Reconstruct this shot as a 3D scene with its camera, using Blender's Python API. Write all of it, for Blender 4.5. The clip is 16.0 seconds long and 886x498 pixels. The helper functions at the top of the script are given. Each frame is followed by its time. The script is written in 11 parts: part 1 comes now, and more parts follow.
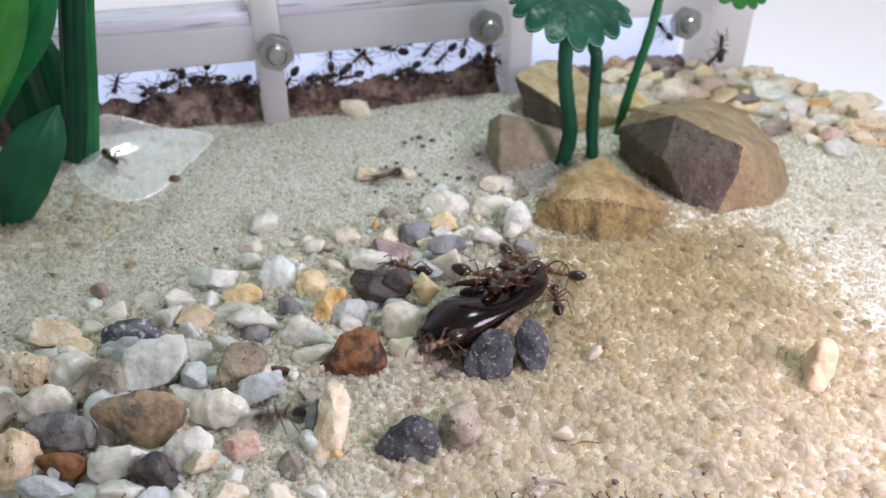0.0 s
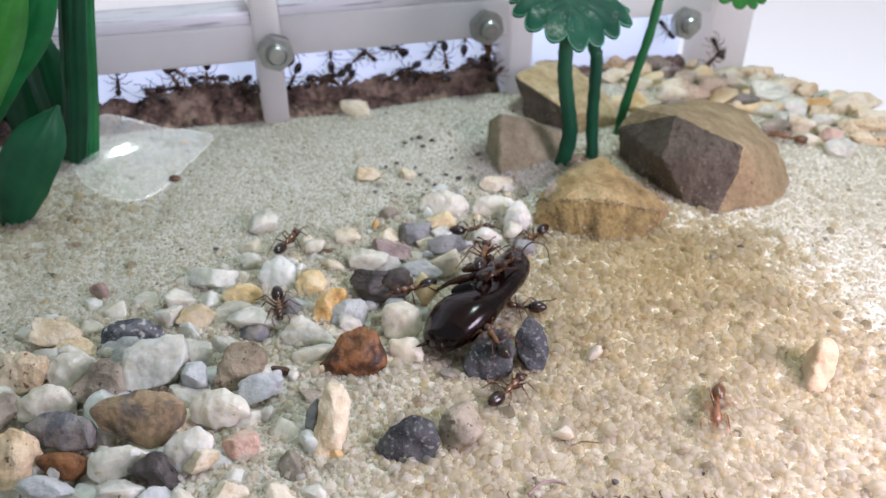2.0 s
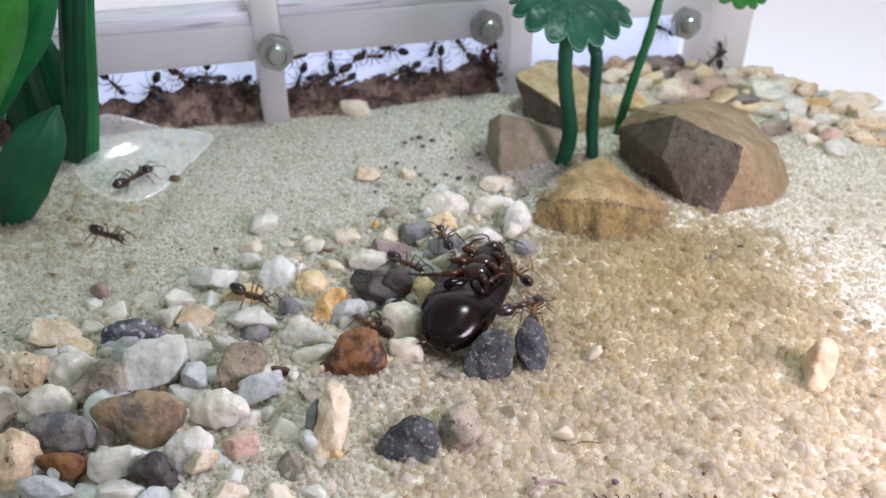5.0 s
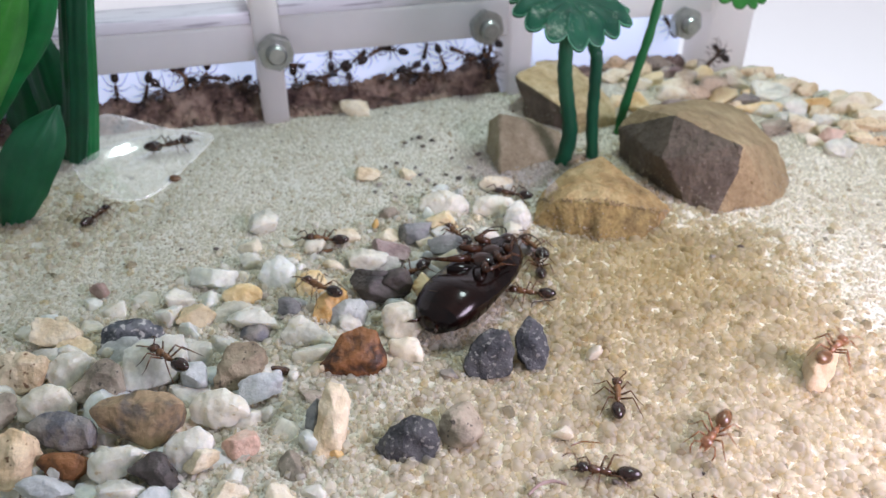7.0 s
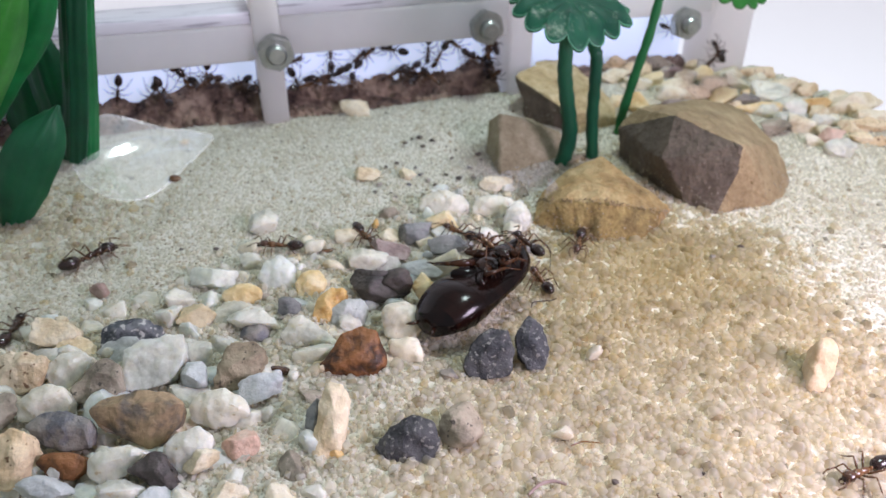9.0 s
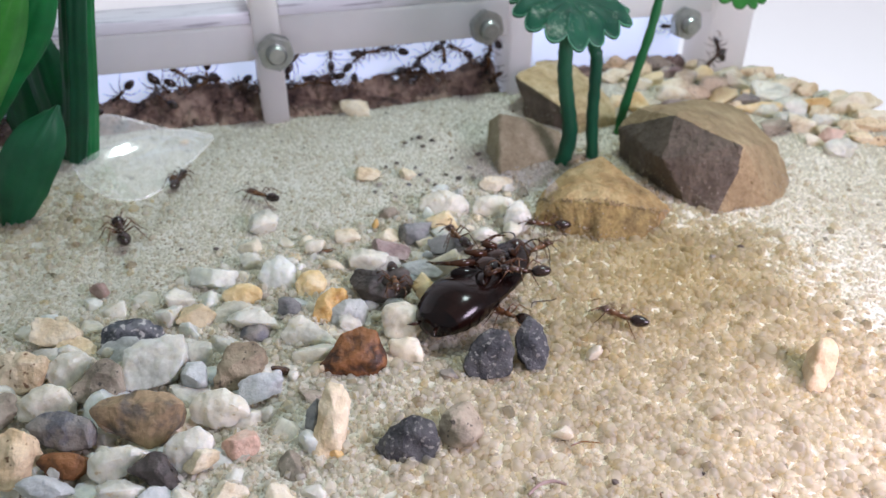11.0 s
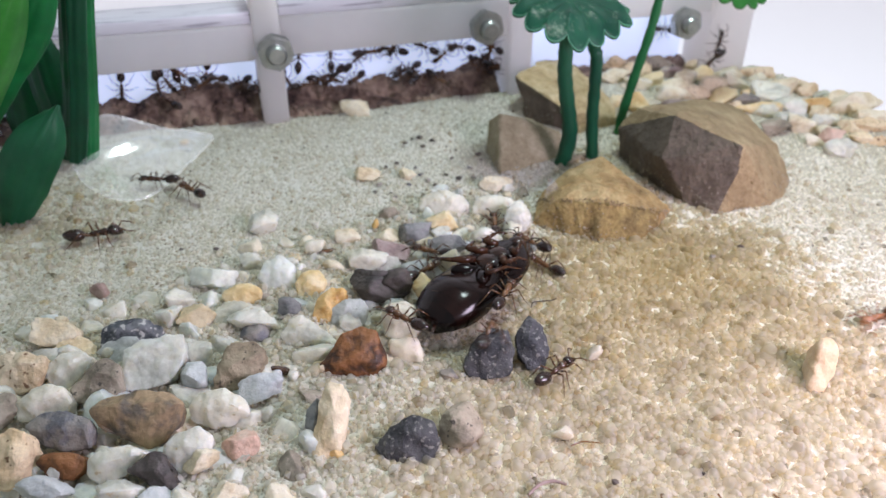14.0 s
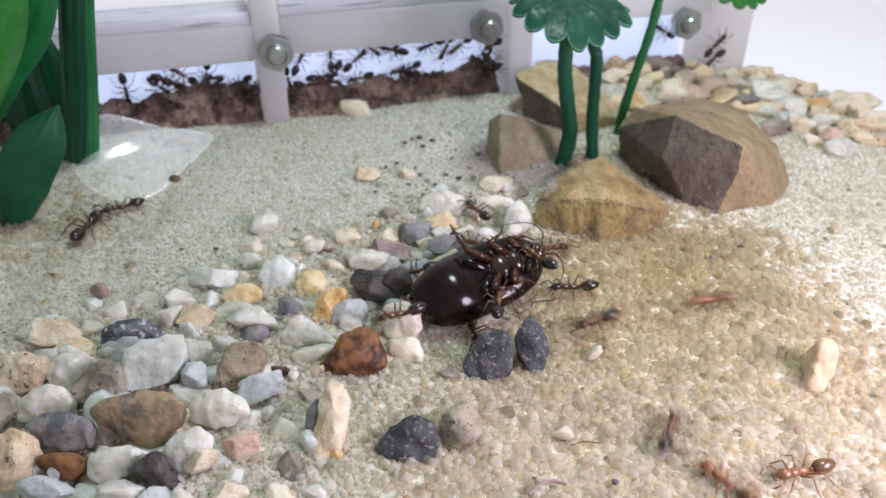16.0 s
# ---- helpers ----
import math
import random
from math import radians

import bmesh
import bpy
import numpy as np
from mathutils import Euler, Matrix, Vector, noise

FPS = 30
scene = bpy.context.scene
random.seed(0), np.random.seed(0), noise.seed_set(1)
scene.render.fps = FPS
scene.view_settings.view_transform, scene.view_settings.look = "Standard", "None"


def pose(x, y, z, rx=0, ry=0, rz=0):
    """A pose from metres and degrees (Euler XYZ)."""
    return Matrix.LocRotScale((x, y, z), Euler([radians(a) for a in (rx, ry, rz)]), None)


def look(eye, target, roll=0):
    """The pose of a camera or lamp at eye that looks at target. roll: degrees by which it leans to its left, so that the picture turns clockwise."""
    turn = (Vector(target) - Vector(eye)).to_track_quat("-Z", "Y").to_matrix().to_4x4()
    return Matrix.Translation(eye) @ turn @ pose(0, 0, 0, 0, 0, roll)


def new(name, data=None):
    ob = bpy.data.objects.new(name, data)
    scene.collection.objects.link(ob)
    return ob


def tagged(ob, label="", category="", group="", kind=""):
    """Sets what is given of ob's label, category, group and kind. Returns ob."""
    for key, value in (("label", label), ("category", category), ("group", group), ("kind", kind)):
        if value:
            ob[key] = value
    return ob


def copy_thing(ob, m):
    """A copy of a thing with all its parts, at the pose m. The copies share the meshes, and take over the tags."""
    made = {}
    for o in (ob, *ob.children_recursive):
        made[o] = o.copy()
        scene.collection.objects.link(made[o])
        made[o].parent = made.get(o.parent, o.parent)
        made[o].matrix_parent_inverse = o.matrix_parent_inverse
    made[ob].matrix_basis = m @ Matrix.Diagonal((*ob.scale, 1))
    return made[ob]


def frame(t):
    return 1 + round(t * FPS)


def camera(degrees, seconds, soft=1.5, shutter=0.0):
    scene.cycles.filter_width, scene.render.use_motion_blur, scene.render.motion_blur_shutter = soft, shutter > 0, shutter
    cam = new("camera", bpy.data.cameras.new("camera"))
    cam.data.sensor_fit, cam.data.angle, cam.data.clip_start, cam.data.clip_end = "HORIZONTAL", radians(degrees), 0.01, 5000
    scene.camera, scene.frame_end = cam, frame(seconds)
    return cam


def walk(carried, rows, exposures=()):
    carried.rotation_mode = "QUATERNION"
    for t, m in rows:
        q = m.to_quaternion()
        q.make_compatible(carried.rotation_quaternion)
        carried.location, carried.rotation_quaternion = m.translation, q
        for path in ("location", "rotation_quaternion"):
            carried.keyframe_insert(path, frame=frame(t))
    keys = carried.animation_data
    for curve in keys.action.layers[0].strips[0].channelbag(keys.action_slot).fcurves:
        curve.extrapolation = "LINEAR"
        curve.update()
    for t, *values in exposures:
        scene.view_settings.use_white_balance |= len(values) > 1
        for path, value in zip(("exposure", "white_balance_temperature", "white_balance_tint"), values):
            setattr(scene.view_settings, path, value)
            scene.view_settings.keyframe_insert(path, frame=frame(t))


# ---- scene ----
cam = camera(60, 16.0, soft=1.5, shutter=0.5)
cam.data.dof.use_dof, cam.data.dof.focus_distance, cam.data.dof.aperture_fstop = True, 0.092, 42.0
STAND = pose(0, 0, 0.066, 58, 0, 0)
walk(cam, [(0.0, STAND), (16.0, STAND)])

# ---- light: a bright white room, a cold lamp over the box, a warm added fill beside it ----
world = bpy.data.worlds.new("room_light")
scene.world = world
world.use_nodes = True
world.node_tree.nodes["Background"].inputs[0].default_value = (0.86, 0.92, 1.0, 1)
world.node_tree.nodes["Background"].inputs[1].default_value = 0.30


def area_lamp(name, eye, target, size, watts, colour):
    data = bpy.data.lights.new(name, "AREA")
    data.shape, data.size, data.energy, data.color = "DISK", size, watts, colour
    ob = new(name, data)
    ob.matrix_world = look(eye, target)
    return ob


area_lamp("desk_lamp", (0.075, 0.135, 0.29), (0.03, 0.145, 0.0), 0.06, 0.352, (0.80, 0.97, 0.97))
# added fill for the pinkish haze at the right front, not a known lamp
area_lamp("side_lamp", (0.095, 0.024, 0.060), (0.047, 0.052, 0.0), 0.05, 0.155, (0.98, 0.83, 1.08))
scene.view_settings.exposure = 0.18


# ---- materials ----
class Nodes:
    """A small helper round one node material."""

    def __init__(self, name, rough=0.5, metal=0.0):
        self.mat = bpy.data.materials.new(name)
        self.mat.use_nodes = True
        self.tree = self.mat.node_tree
        self.bsdf = self.tree.nodes["Principled BSDF"]
        self.set(self.bsdf, Roughness=rough, Metallic=metal)

    def set(self, node, **values):
        for key, value in values.items():
            node.inputs[key.replace("_", " ")].default_value = value
        return node

    def add(self, kind):
        return self.tree.nodes.new(kind)

    def link(self, a, b):
        self.tree.links.new(a, b)

    def coords(self, spread=True):
        """Object coordinates, shifted at random from object to object."""
        tc = self.add("ShaderNodeTexCoord")
        if not spread:
            return tc.outputs["Object"]
        info = self.add("ShaderNodeObjectInfo")
        mul = self.add("ShaderNodeMath")
        mul.operation = "MULTIPLY"
        mul.inputs[1].default_value = 37.0
        self.link(info.outputs["Random"], mul.inputs[0])
        add = self.add("ShaderNodeVectorMath")
        add.operation = "ADD"
        self.link(tc.outputs["Object"], add.inputs[0])
        self.link(mul.outputs[0], add.inputs[1])
        return add.outputs[0]

    def noise(self, co, scale, detail=5.0, rough=0.6):
        n = self.add("ShaderNodeTexNoise")
        self.set(n, Scale=scale, Detail=detail, Roughness=rough)
        self.link(co, n.inputs["Vector"])
        return n.outputs["Fac"]

    def voronoi(self, co, scale):
        n = self.add("ShaderNodeTexVoronoi")
        self.set(n, Scale=scale)
        self.link(co, n.inputs["Vector"])
        return n.outputs["Distance"]

    def ramp(self, fac, stops):
        r = self.add("ShaderNodeValToRGB")
        el = r.color_ramp.elements
        while len(el) < len(stops):
            el.new(0.5)
        for e, (at, colour) in zip(el, stops):
            e.position, e.color = at, (*colour, 1)
        self.link(fac, r.inputs[0])
        return r.outputs[0]

    def mix(self, fac, a, b, how="MIX"):
        m = self.add("ShaderNodeMix")
        m.data_type, m.blend_type = "RGBA", how
        for value, socket in ((fac, m.inputs[0]), (a, m.inputs[6]), (b, m.inputs[7])):
            if isinstance(value, (int, float)):
                socket.default_value = value
            elif isinstance(value, tuple):
                socket.default_value = (*value, 1)
            else:
                self.link(value, socket)
        return m.outputs[2]

    def colour(self, socket):
        self.link(socket, self.bsdf.inputs["Base Color"])
        return self

    def bump(self, fac, strength, distance):
        b = self.add("ShaderNodeBump")
        self.set(b, Strength=strength, Distance=distance)
        self.link(fac, b.inputs["Height"])
        if self.bsdf.inputs["Normal"].is_linked:
            self.link(self.bsdf.inputs["Normal"].links[0].from_socket, b.inputs["Normal"])
        self.link(b.outputs[0], self.bsdf.inputs["Normal"])
        return self

    def gloss(self, fac, low, high):
        m = self.add("ShaderNodeMapRange")
        self.set(m, To_Min=low, To_Max=high)
        self.link(fac, m.inputs["Value"])
        self.link(m.outputs[0], self.bsdf.inputs["Roughness"])
        return self


def stone(name, dark, mid, light, coarse=300, fine=1700, rough=0.7, sub=0.0, speck=None, cut=0.62, relief=0.5, tight=1.0):
    """A stone with broad patches, fine grain and, where given, specks of another mineral."""
    n = Nodes(name, rough)
    co = n.coords()
    broad = n.noise(co, coarse, 4)
    grain = n.noise(co, fine, 3, 0.7)
    col = n.ramp(broad, [(0.5 - 0.12 * tight, dark), (0.5, mid), (0.5 + 0.11 * tight, light)])
    col = n.mix(0.35, col, n.ramp(grain, [(0.35, tuple(c * (0.55 if sub < 0.3 else 0.85) for c in mid)), (0.65, tuple(min(0.92, c * 1.3) for c in mid))]), "MIX")
    patch = n.ramp(n.noise(co, coarse * 0.4, 5, 0.65), [(0.47, (0, 0, 0)), (0.54, (0.6, 0.6, 0.6) if sub < 0.3 else (0.25, 0.25, 0.25))])
    col = n.mix(patch, col, light)
    if speck:
        spots = n.noise(co, fine * 0.75, 2, 0.5)
        mask = n.ramp(spots, [(cut - 0.03, (0, 0, 0)), (cut + 0.03, (1, 1, 1))])
        col = n.mix(mask, col, speck)
    info = n.add("ShaderNodeObjectInfo")
    col = n.mix(1.0, col, n.ramp(info.outputs["Random"], [(0.0, (0.91, 0.93, 0.93)), (0.35, (1, 1, 1)), (0.7, (1, 0.98, 0.94)), (1.0, (0.98, 0.92, 0.81))]), "MULTIPLY")
    n.colour(col)
    soft = 0.45 if sub > 0.5 else 1.0
    n.bump(broad, 0.4 * soft, 0.0012).bump(n.noise(co, 900, 5, 0.75), 0.35 * soft, 0.0004).bump(grain, relief * soft, 0.0002)
    n.gloss(grain, rough - 0.15, min(1, rough + 0.15))
    if sub:
        n.set(n.bsdf, Subsurface_Weight=sub, Subsurface_Scale=0.0024)
        n.bsdf.inputs["Subsurface Radius"].default_value = (1.0, 0.9, 0.75)
    return n.mat


QUARTZ = stone("white_quartz", (0.43, 0.44, 0.40), (0.61, 0.60, 0.52), (0.78, 0.76, 0.68), coarse=240, rough=0.32, sub=0.85, speck=(0.55, 0.47, 0.32), cut=0.70, relief=0.45)
MILKY = stone("milky_quartz", (0.50, 0.54, 0.51), (0.62, 0.65, 0.60), (0.76, 0.78, 0.73), coarse=200, rough=0.34, sub=0.9, relief=0.35)
CREAM = stone("cream_stone", (0.55, 0.44, 0.28), (0.72, 0.62, 0.44), (0.82, 0.76, 0.62), rough=0.6, sub=0.2)
TAN = stone("tan_stone", (0.40, 0.28, 0.17), (0.55, 0.42, 0.27), (0.64, 0.52, 0.37), rough=0.6, sub=0.3)
PEACH = stone("peach_stone", (0.52, 0.38, 0.22), (0.70, 0.56, 0.38), (0.78, 0.67, 0.50), speck=(0.20, 0.11, 0.06), cut=0.66)
PINK = stone("pink_stone", (0.48, 0.34, 0.28), (0.66, 0.46, 0.38), (0.76, 0.62, 0.54))
MAUVE = stone("mauve_stone", (0.21, 0.15, 0.145), (0.32, 0.23, 0.215), (0.46, 0.37, 0.34))
YELLOW = stone("yellow_quartz", (0.58, 0.42, 0.20), (0.72, 0.57, 0.31), (0.82, 0.73, 0.53), rough=0.4, sub=0.3)
ORANGE = stone("orange_quartz", (0.34, 0.17, 0.05), (0.60, 0.36, 0.11), (0.74, 0.54, 0.26), rough=0.45, sub=0.2)
RUST = stone("rust_stone", (0.016, 0.011, 0.009), (0.11, 0.042, 0.016), (0.28, 0.12, 0.042), coarse=360, fine=2600, rough=0.5, tight=0.55)
GREY = stone("grey_stone", (0.10, 0.11, 0.12), (0.20, 0.21, 0.22), (0.34, 0.34, 0.34))
SLATE = stone("blue_grey_stone", (0.08, 0.088, 0.105), (0.16, 0.16, 0.175), (0.33, 0.30, 0.26), rough=0.5, tight=0.8)
TAUPE = stone("taupe_stone", (0.17, 0.145, 0.11), (0.29, 0.25, 0.19), (0.44, 0.39, 0.31), speck=(0.09, 0.08, 0.065), cut=0.66)
BROWN = stone("brown_stone", (0.11, 0.105, 0.10), (0.24, 0.18, 0.115), (0.46, 0.33, 0.20), coarse=240, fine=2200, rough=0.5, tight=0.6)
UMBER = stone("dark_brown_stone", (0.02, 0.018, 0.018), (0.055, 0.045, 0.042), (0.12, 0.10, 0.09), rough=0.55)
BLACK = stone("black_stone", (0.014, 0.015, 0.018), (0.036, 0.038, 0.044), (0.088, 0.09, 0.094), coarse=520, fine=2400, speck=(0.20, 0.20, 0.19), cut=0.62, rough=0.75, relief=1.0, tight=0.8)
GRANITE = stone("black_white_granite", (0.015, 0.017, 0.022), (0.07, 0.08, 0.095), (0.22, 0.23, 0.25), coarse=420, speck=(0.5, 0.5, 0.5), cut=0.60)
CLEAR = stone("clear_quartz", (0.44, 0.39, 0.30), (0.54, 0.49, 0.40), (0.68, 0.64, 0.55), coarse=260, rough=0.2, sub=0.9, relief=0.2)
PALEGREY = stone("pale_grey_stone", (0.36, 0.38, 0.38), (0.48, 0.51, 0.51), (0.60, 0.62, 0.61), rough=0.45, sub=0.3)


def sandstone(name, tones):
    """Broken sandstone: broad stains, faint beds, fine grain."""
    n = Nodes(name, 0.85)
    co = n.coords()
    broad, grain = n.noise(co, 120, 6, 0.72), n.noise(co, 1500, 4, 0.7)
    wave = n.add("ShaderNodeTexWave")
    n.set(wave, Scale=95, Distortion=7, Detail=5, Detail_Scale=2.5)
    n.link(co, wave.inputs["Vector"])
    col = n.ramp(broad, [(0.36, tones[0]), (0.5, tones[1]), (0.64, tones[2])])
    col = n.mix(0.16, col, n.ramp(wave.outputs["Fac"], [(0.2, tones[0]), (0.8, tones[2])]))
    col = n.mix(0.22, col, n.ramp(grain, [(0.35, tuple(c * 0.6 for c in tones[0])), (0.65, tuple(min(0.8, c * 1.2) for c in tones[2]))]))
    n.colour(col)
    n.bump(broad, 0.6, 0.002).bump(wave.outputs["Fac"], 0.3, 0.0008).bump(n.noise(co, 420, 5, 0.75), 0.8, 0.0010).bump(grain, 0.6, 0.0003)
    return n.mat


ROCK = sandstone("tan_sandstone", ((0.23, 0.16, 0.08), (0.35, 0.255, 0.135), (0.48, 0.375, 0.215)))
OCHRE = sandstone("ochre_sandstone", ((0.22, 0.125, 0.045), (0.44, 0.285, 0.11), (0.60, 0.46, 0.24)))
# bedded ochre, browned to carry the shade of the rock's front face
OCHRE_SHADED = sandstone("shaded_bedded_ochre", ((0.11, 0.065, 0.022), (0.30, 0.20, 0.066), (0.48, 0.37, 0.155)))
PALE_OCHRE = sandstone("pale_ochre_sandstone", ((0.34, 0.23, 0.10), (0.56, 0.42, 0.21), (0.72, 0.60, 0.37)))
GREY_TAN = sandstone("grey_tan_sandstone", ((0.25, 0.21, 0.125), (0.38, 0.33, 0.205), (0.50, 0.45, 0.31)))
# shade of the rocks' front faces, put into a darker, greyer sandstone
SHADED_ROCK = sandstone("shaded_sandstone", ((0.085, 0.066, 0.050), (0.125, 0.098, 0.074), (0.19, 0.15, 0.11)))


def sand(name, stops, rough, clear, through_=0.3, scale=900, gold_shade=False):
    """Loose grains, each of its own tint, partly clear so that light passes between and through them."""
    n = Nodes(name, rough)
    geo = n.add("ShaderNodeNewGeometry")
    co = n.coords(False)
    tint = n.ramp(geo.outputs["Random Per Island"], stops)
    tint = n.mix(0.15, tint, n.ramp(n.noise(co, scale * 0.1, 3), [(0.3, (0.64, 0.58, 0.47)), (0.7, (0.91, 0.90, 0.88))]))
    if gold_shade:
        # golden grit by the rocks, the shade there darkened into the tint
        away = n.add("ShaderNodeVectorMath")
        away.operation = "DISTANCE"
        away.inputs[1].default_value = (0.034, 0.100, 0.0)
        n.link(co, away.inputs[0])
        ring = n.add("ShaderNodeMath")
        ring.operation = "MULTIPLY_ADD"
        ring.inputs[1].default_value = 0.016
        n.link(n.noise(co, 90, 4), ring.inputs[0])
        n.link(away.outputs["Value"], ring.inputs[2])
        near = n.ramp(ring.outputs[0], [(0.008, (0.70, 0.70, 0.70)), (0.048, (0, 0, 0))])
        tint = n.mix(near, tint, (0.66, 0.56, 0.31))
    n.colour(tint)
    n.bump(n.noise(co, scale * 2, 2), 0.2, 0.0001)
    n.set(n.bsdf, Subsurface_Weight=0.9, Subsurface_Scale=0.0008)
    n.bsdf.inputs["Subsurface Radius"].default_value = (1.0, 0.96, 0.89)
    if clear:
        out = n.tree.nodes["Material Output"]
        thin = n.add("ShaderNodeBsdfTransparent")
        glow_ = n.add("ShaderNodeBsdfTranslucent")
        one, both = n.add("ShaderNodeMixShader"), n.add("ShaderNodeMixShader")
        one.inputs[0].default_value, both.inputs[0].default_value = through_, clear
        thin.inputs["Color"].default_value = (0.97, 0.93, 0.82, 1)
        n.link(tint, glow_.inputs["Color"])
        n.link(n.bsdf.outputs[0], one.inputs[1])
        n.link(glow_.outputs[0], one.inputs[2])
        n.link(one.outputs[0], both.inputs[1])
        n.link(thin.outputs[0], both.inputs[2])
        n.link(both.outputs[0], out.inputs["Surface"])
    return n.mat


GRIT = sand("quartz_grit", [(0.0, (0.85, 0.83, 0.80)), (0.16, (0.81, 0.79, 0.75)), (0.32, (0.91, 0.91, 0.89)), (0.46, (0.77, 0.75, 0.71)), (0.60, (0.86, 0.85, 0.81)), (0.76, (0.92, 0.92, 0.90)), (0.88, (0.86, 0.77, 0.56)), (0.94, (0.62, 0.60, 0.57)), (0.98, (0.55, 0.42, 0.32)), (0.995, (0.20, 0.20, 0.20))], 0.16, 0.58, 0.6, gold_shade=True)
SUGAR = sand("white_quartz_chips", [(0.0, (0.94, 0.93, 0.88)), (0.3, (0.90, 0.90, 0.85)), (0.6, (0.95, 0.95, 0.92)), (0.88, (0.86, 0.78, 0.60)), (0.97, (0.66, 0.58, 0.47)), (0.992, (0.40, 0.34, 0.29))], 0.3, 0.3, 0.6)
FINE = sand("white_sand", [(0.0, (0.88, 0.90, 0.84)), (0.22, (0.84, 0.86, 0.80)), (0.45, (0.91, 0.92, 0.88)), (0.62, (0.81, 0.82, 0.75)), (0.78, (0.89, 0.89, 0.84)), (0.93, (0.74, 0.69, 0.58)), (0.985, (0.58, 0.50, 0.39)), (0.996, (0.15, 0.15, 0.16))], 0.4, 0.45, 0.55)


def bed_material():
    n = Nodes("sand_bed", 0.9)
    co = n.coords(False)
    cells = n.voronoi(co, 1500)
    broad = n.noise(co, 45, 4)
    sep = n.add("ShaderNodeSeparateXYZ")
    n.link(co, sep.inputs[0])
    line = n.add("ShaderNodeVectorMath")
    line.operation = "DOT_PRODUCT"
    line.inputs[1].default_value = (0.902, -0.433, 0.0)
    n.link(co, line.inputs[0])
    zone = n.add("ShaderNodeMapRange")
    n.set(zone, From_Min=-0.042, From_Max=-0.026)
    n.link(line.outputs["Value"], zone.inputs["Value"])
    warm = n.ramp(cells, [(0.1, (0.87, 0.83, 0.71)), (0.6, (0.81, 0.76, 0.62))])
    cool = n.ramp(cells, [(0.1, (0.68, 0.68, 0.62)), (0.6, (0.61, 0.61, 0.55))])
    specks = n.ramp(n.noise(co, 2300, 2, 0.5), [(0.72, (0, 0, 0)), (0.80, (0.4, 0.4, 0.4))])
    cool = n.mix(specks, cool, (0.42, 0.38, 0.31))
    col = n.mix(zone.outputs[0], cool, warm)
    mottle = n.ramp(n.noise(co, 520, 4, 0.7), [(0.40, (0.52, 0.50, 0.43)), (0.5, (0.63, 0.63, 0.57)), (0.62, (0.72, 0.73, 0.67))])
    col = n.mix(0.35, col, mottle)
    col = n.mix(0.25, col, n.ramp(broad, [(0.35, (0.58, 0.54, 0.45)), (0.65, (0.67, 0.68, 0.64))]))
    n.colour(col)
    n.bump(n.noise(co, 1400, 4, 0.7), 0.25, 0.0003)
    return n.mat


BED = bed_material()


def acrylic(name, colour, streaks=False):
    n = Nodes(name, 0.3)
    co = n.coords(False)
    col = n.ramp(n.noise(co, 60, 4), [(0.3, tuple(c * 0.93 for c in colour)), (0.7, colour)])
    if streaks:
        m = n.add("ShaderNodeMapping")
        m.inputs["Scale"].default_value = (75, 500, 1500)
        n.link(co, m.inputs["Vector"])
        col = n.mix(n.ramp(n.noise(m.outputs[0], 1.0, 4), [(0.56, (0, 0, 0)), (0.64, (0.75, 0.75, 0.75))]), col, (0.24, 0.23, 0.29))
    n.colour(col)
    n.bump(n.noise(co, 400, 3), 0.1, 0.0004)
    n.set(n.bsdf, Subsurface_Weight=0.0 if streaks else 0.8, Subsurface_Scale=0.008)
    n.bsdf.inputs["Subsurface Radius"].default_value = (1.0, 0.95, 0.95)
    if not streaks:
        out, lit, both = n.tree.nodes["Material Output"], n.add("ShaderNodeBsdfTranslucent"), n.add("ShaderNodeMixShader")
        both.inputs[0].default_value = 0.55
        n.link(col, lit.inputs["Color"])
        n.link(n.bsdf.outputs[0], both.inputs[1])
        n.link(lit.outputs[0], both.inputs[2])
        n.link(both.outputs[0], out.inputs["Surface"])
    return n.mat


WHITE = acrylic("white_acrylic", (0.93, 0.90, 0.88))
EDGE = acrylic("streaked_acrylic", (0.70, 0.70, 0.77), True)


# pale surfaces brightened by emission, though none is a lamp
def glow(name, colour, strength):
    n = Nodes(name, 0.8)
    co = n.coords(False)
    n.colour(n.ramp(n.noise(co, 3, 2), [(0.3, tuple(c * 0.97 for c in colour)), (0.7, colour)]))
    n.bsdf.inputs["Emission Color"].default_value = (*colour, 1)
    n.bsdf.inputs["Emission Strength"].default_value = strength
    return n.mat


# table, wall and nest backing all get this added glow
PAPER = glow("glowing_white_backdrop", (0.87, 0.84, 0.89), 0.31)
PANEL = glow("glowing_bluish_backing", (0.60, 0.69, 0.93), 0.58)


def soil():
    n = Nodes("nest_soil", 0.9)
    co = n.coords(False)
    broad, grain = n.noise(co, 210, 4), n.noise(co, 1500, 3)
    col = n.ramp(broad, [(0.38, (0.05, 0.032, 0.03)), (0.5, (0.24, 0.165, 0.13)), (0.64, (0.56, 0.43, 0.33))])
    n.colour(n.mix(0.3, col, n.ramp(grain, [(0.35, (0.02, 0.01, 0.01)), (0.7, (0.26, 0.17, 0.11))])))
    n.bump(broad, 0.7, 0.001).bump(grain, 0.5, 0.0003)
    return n.mat


SOIL = soil()


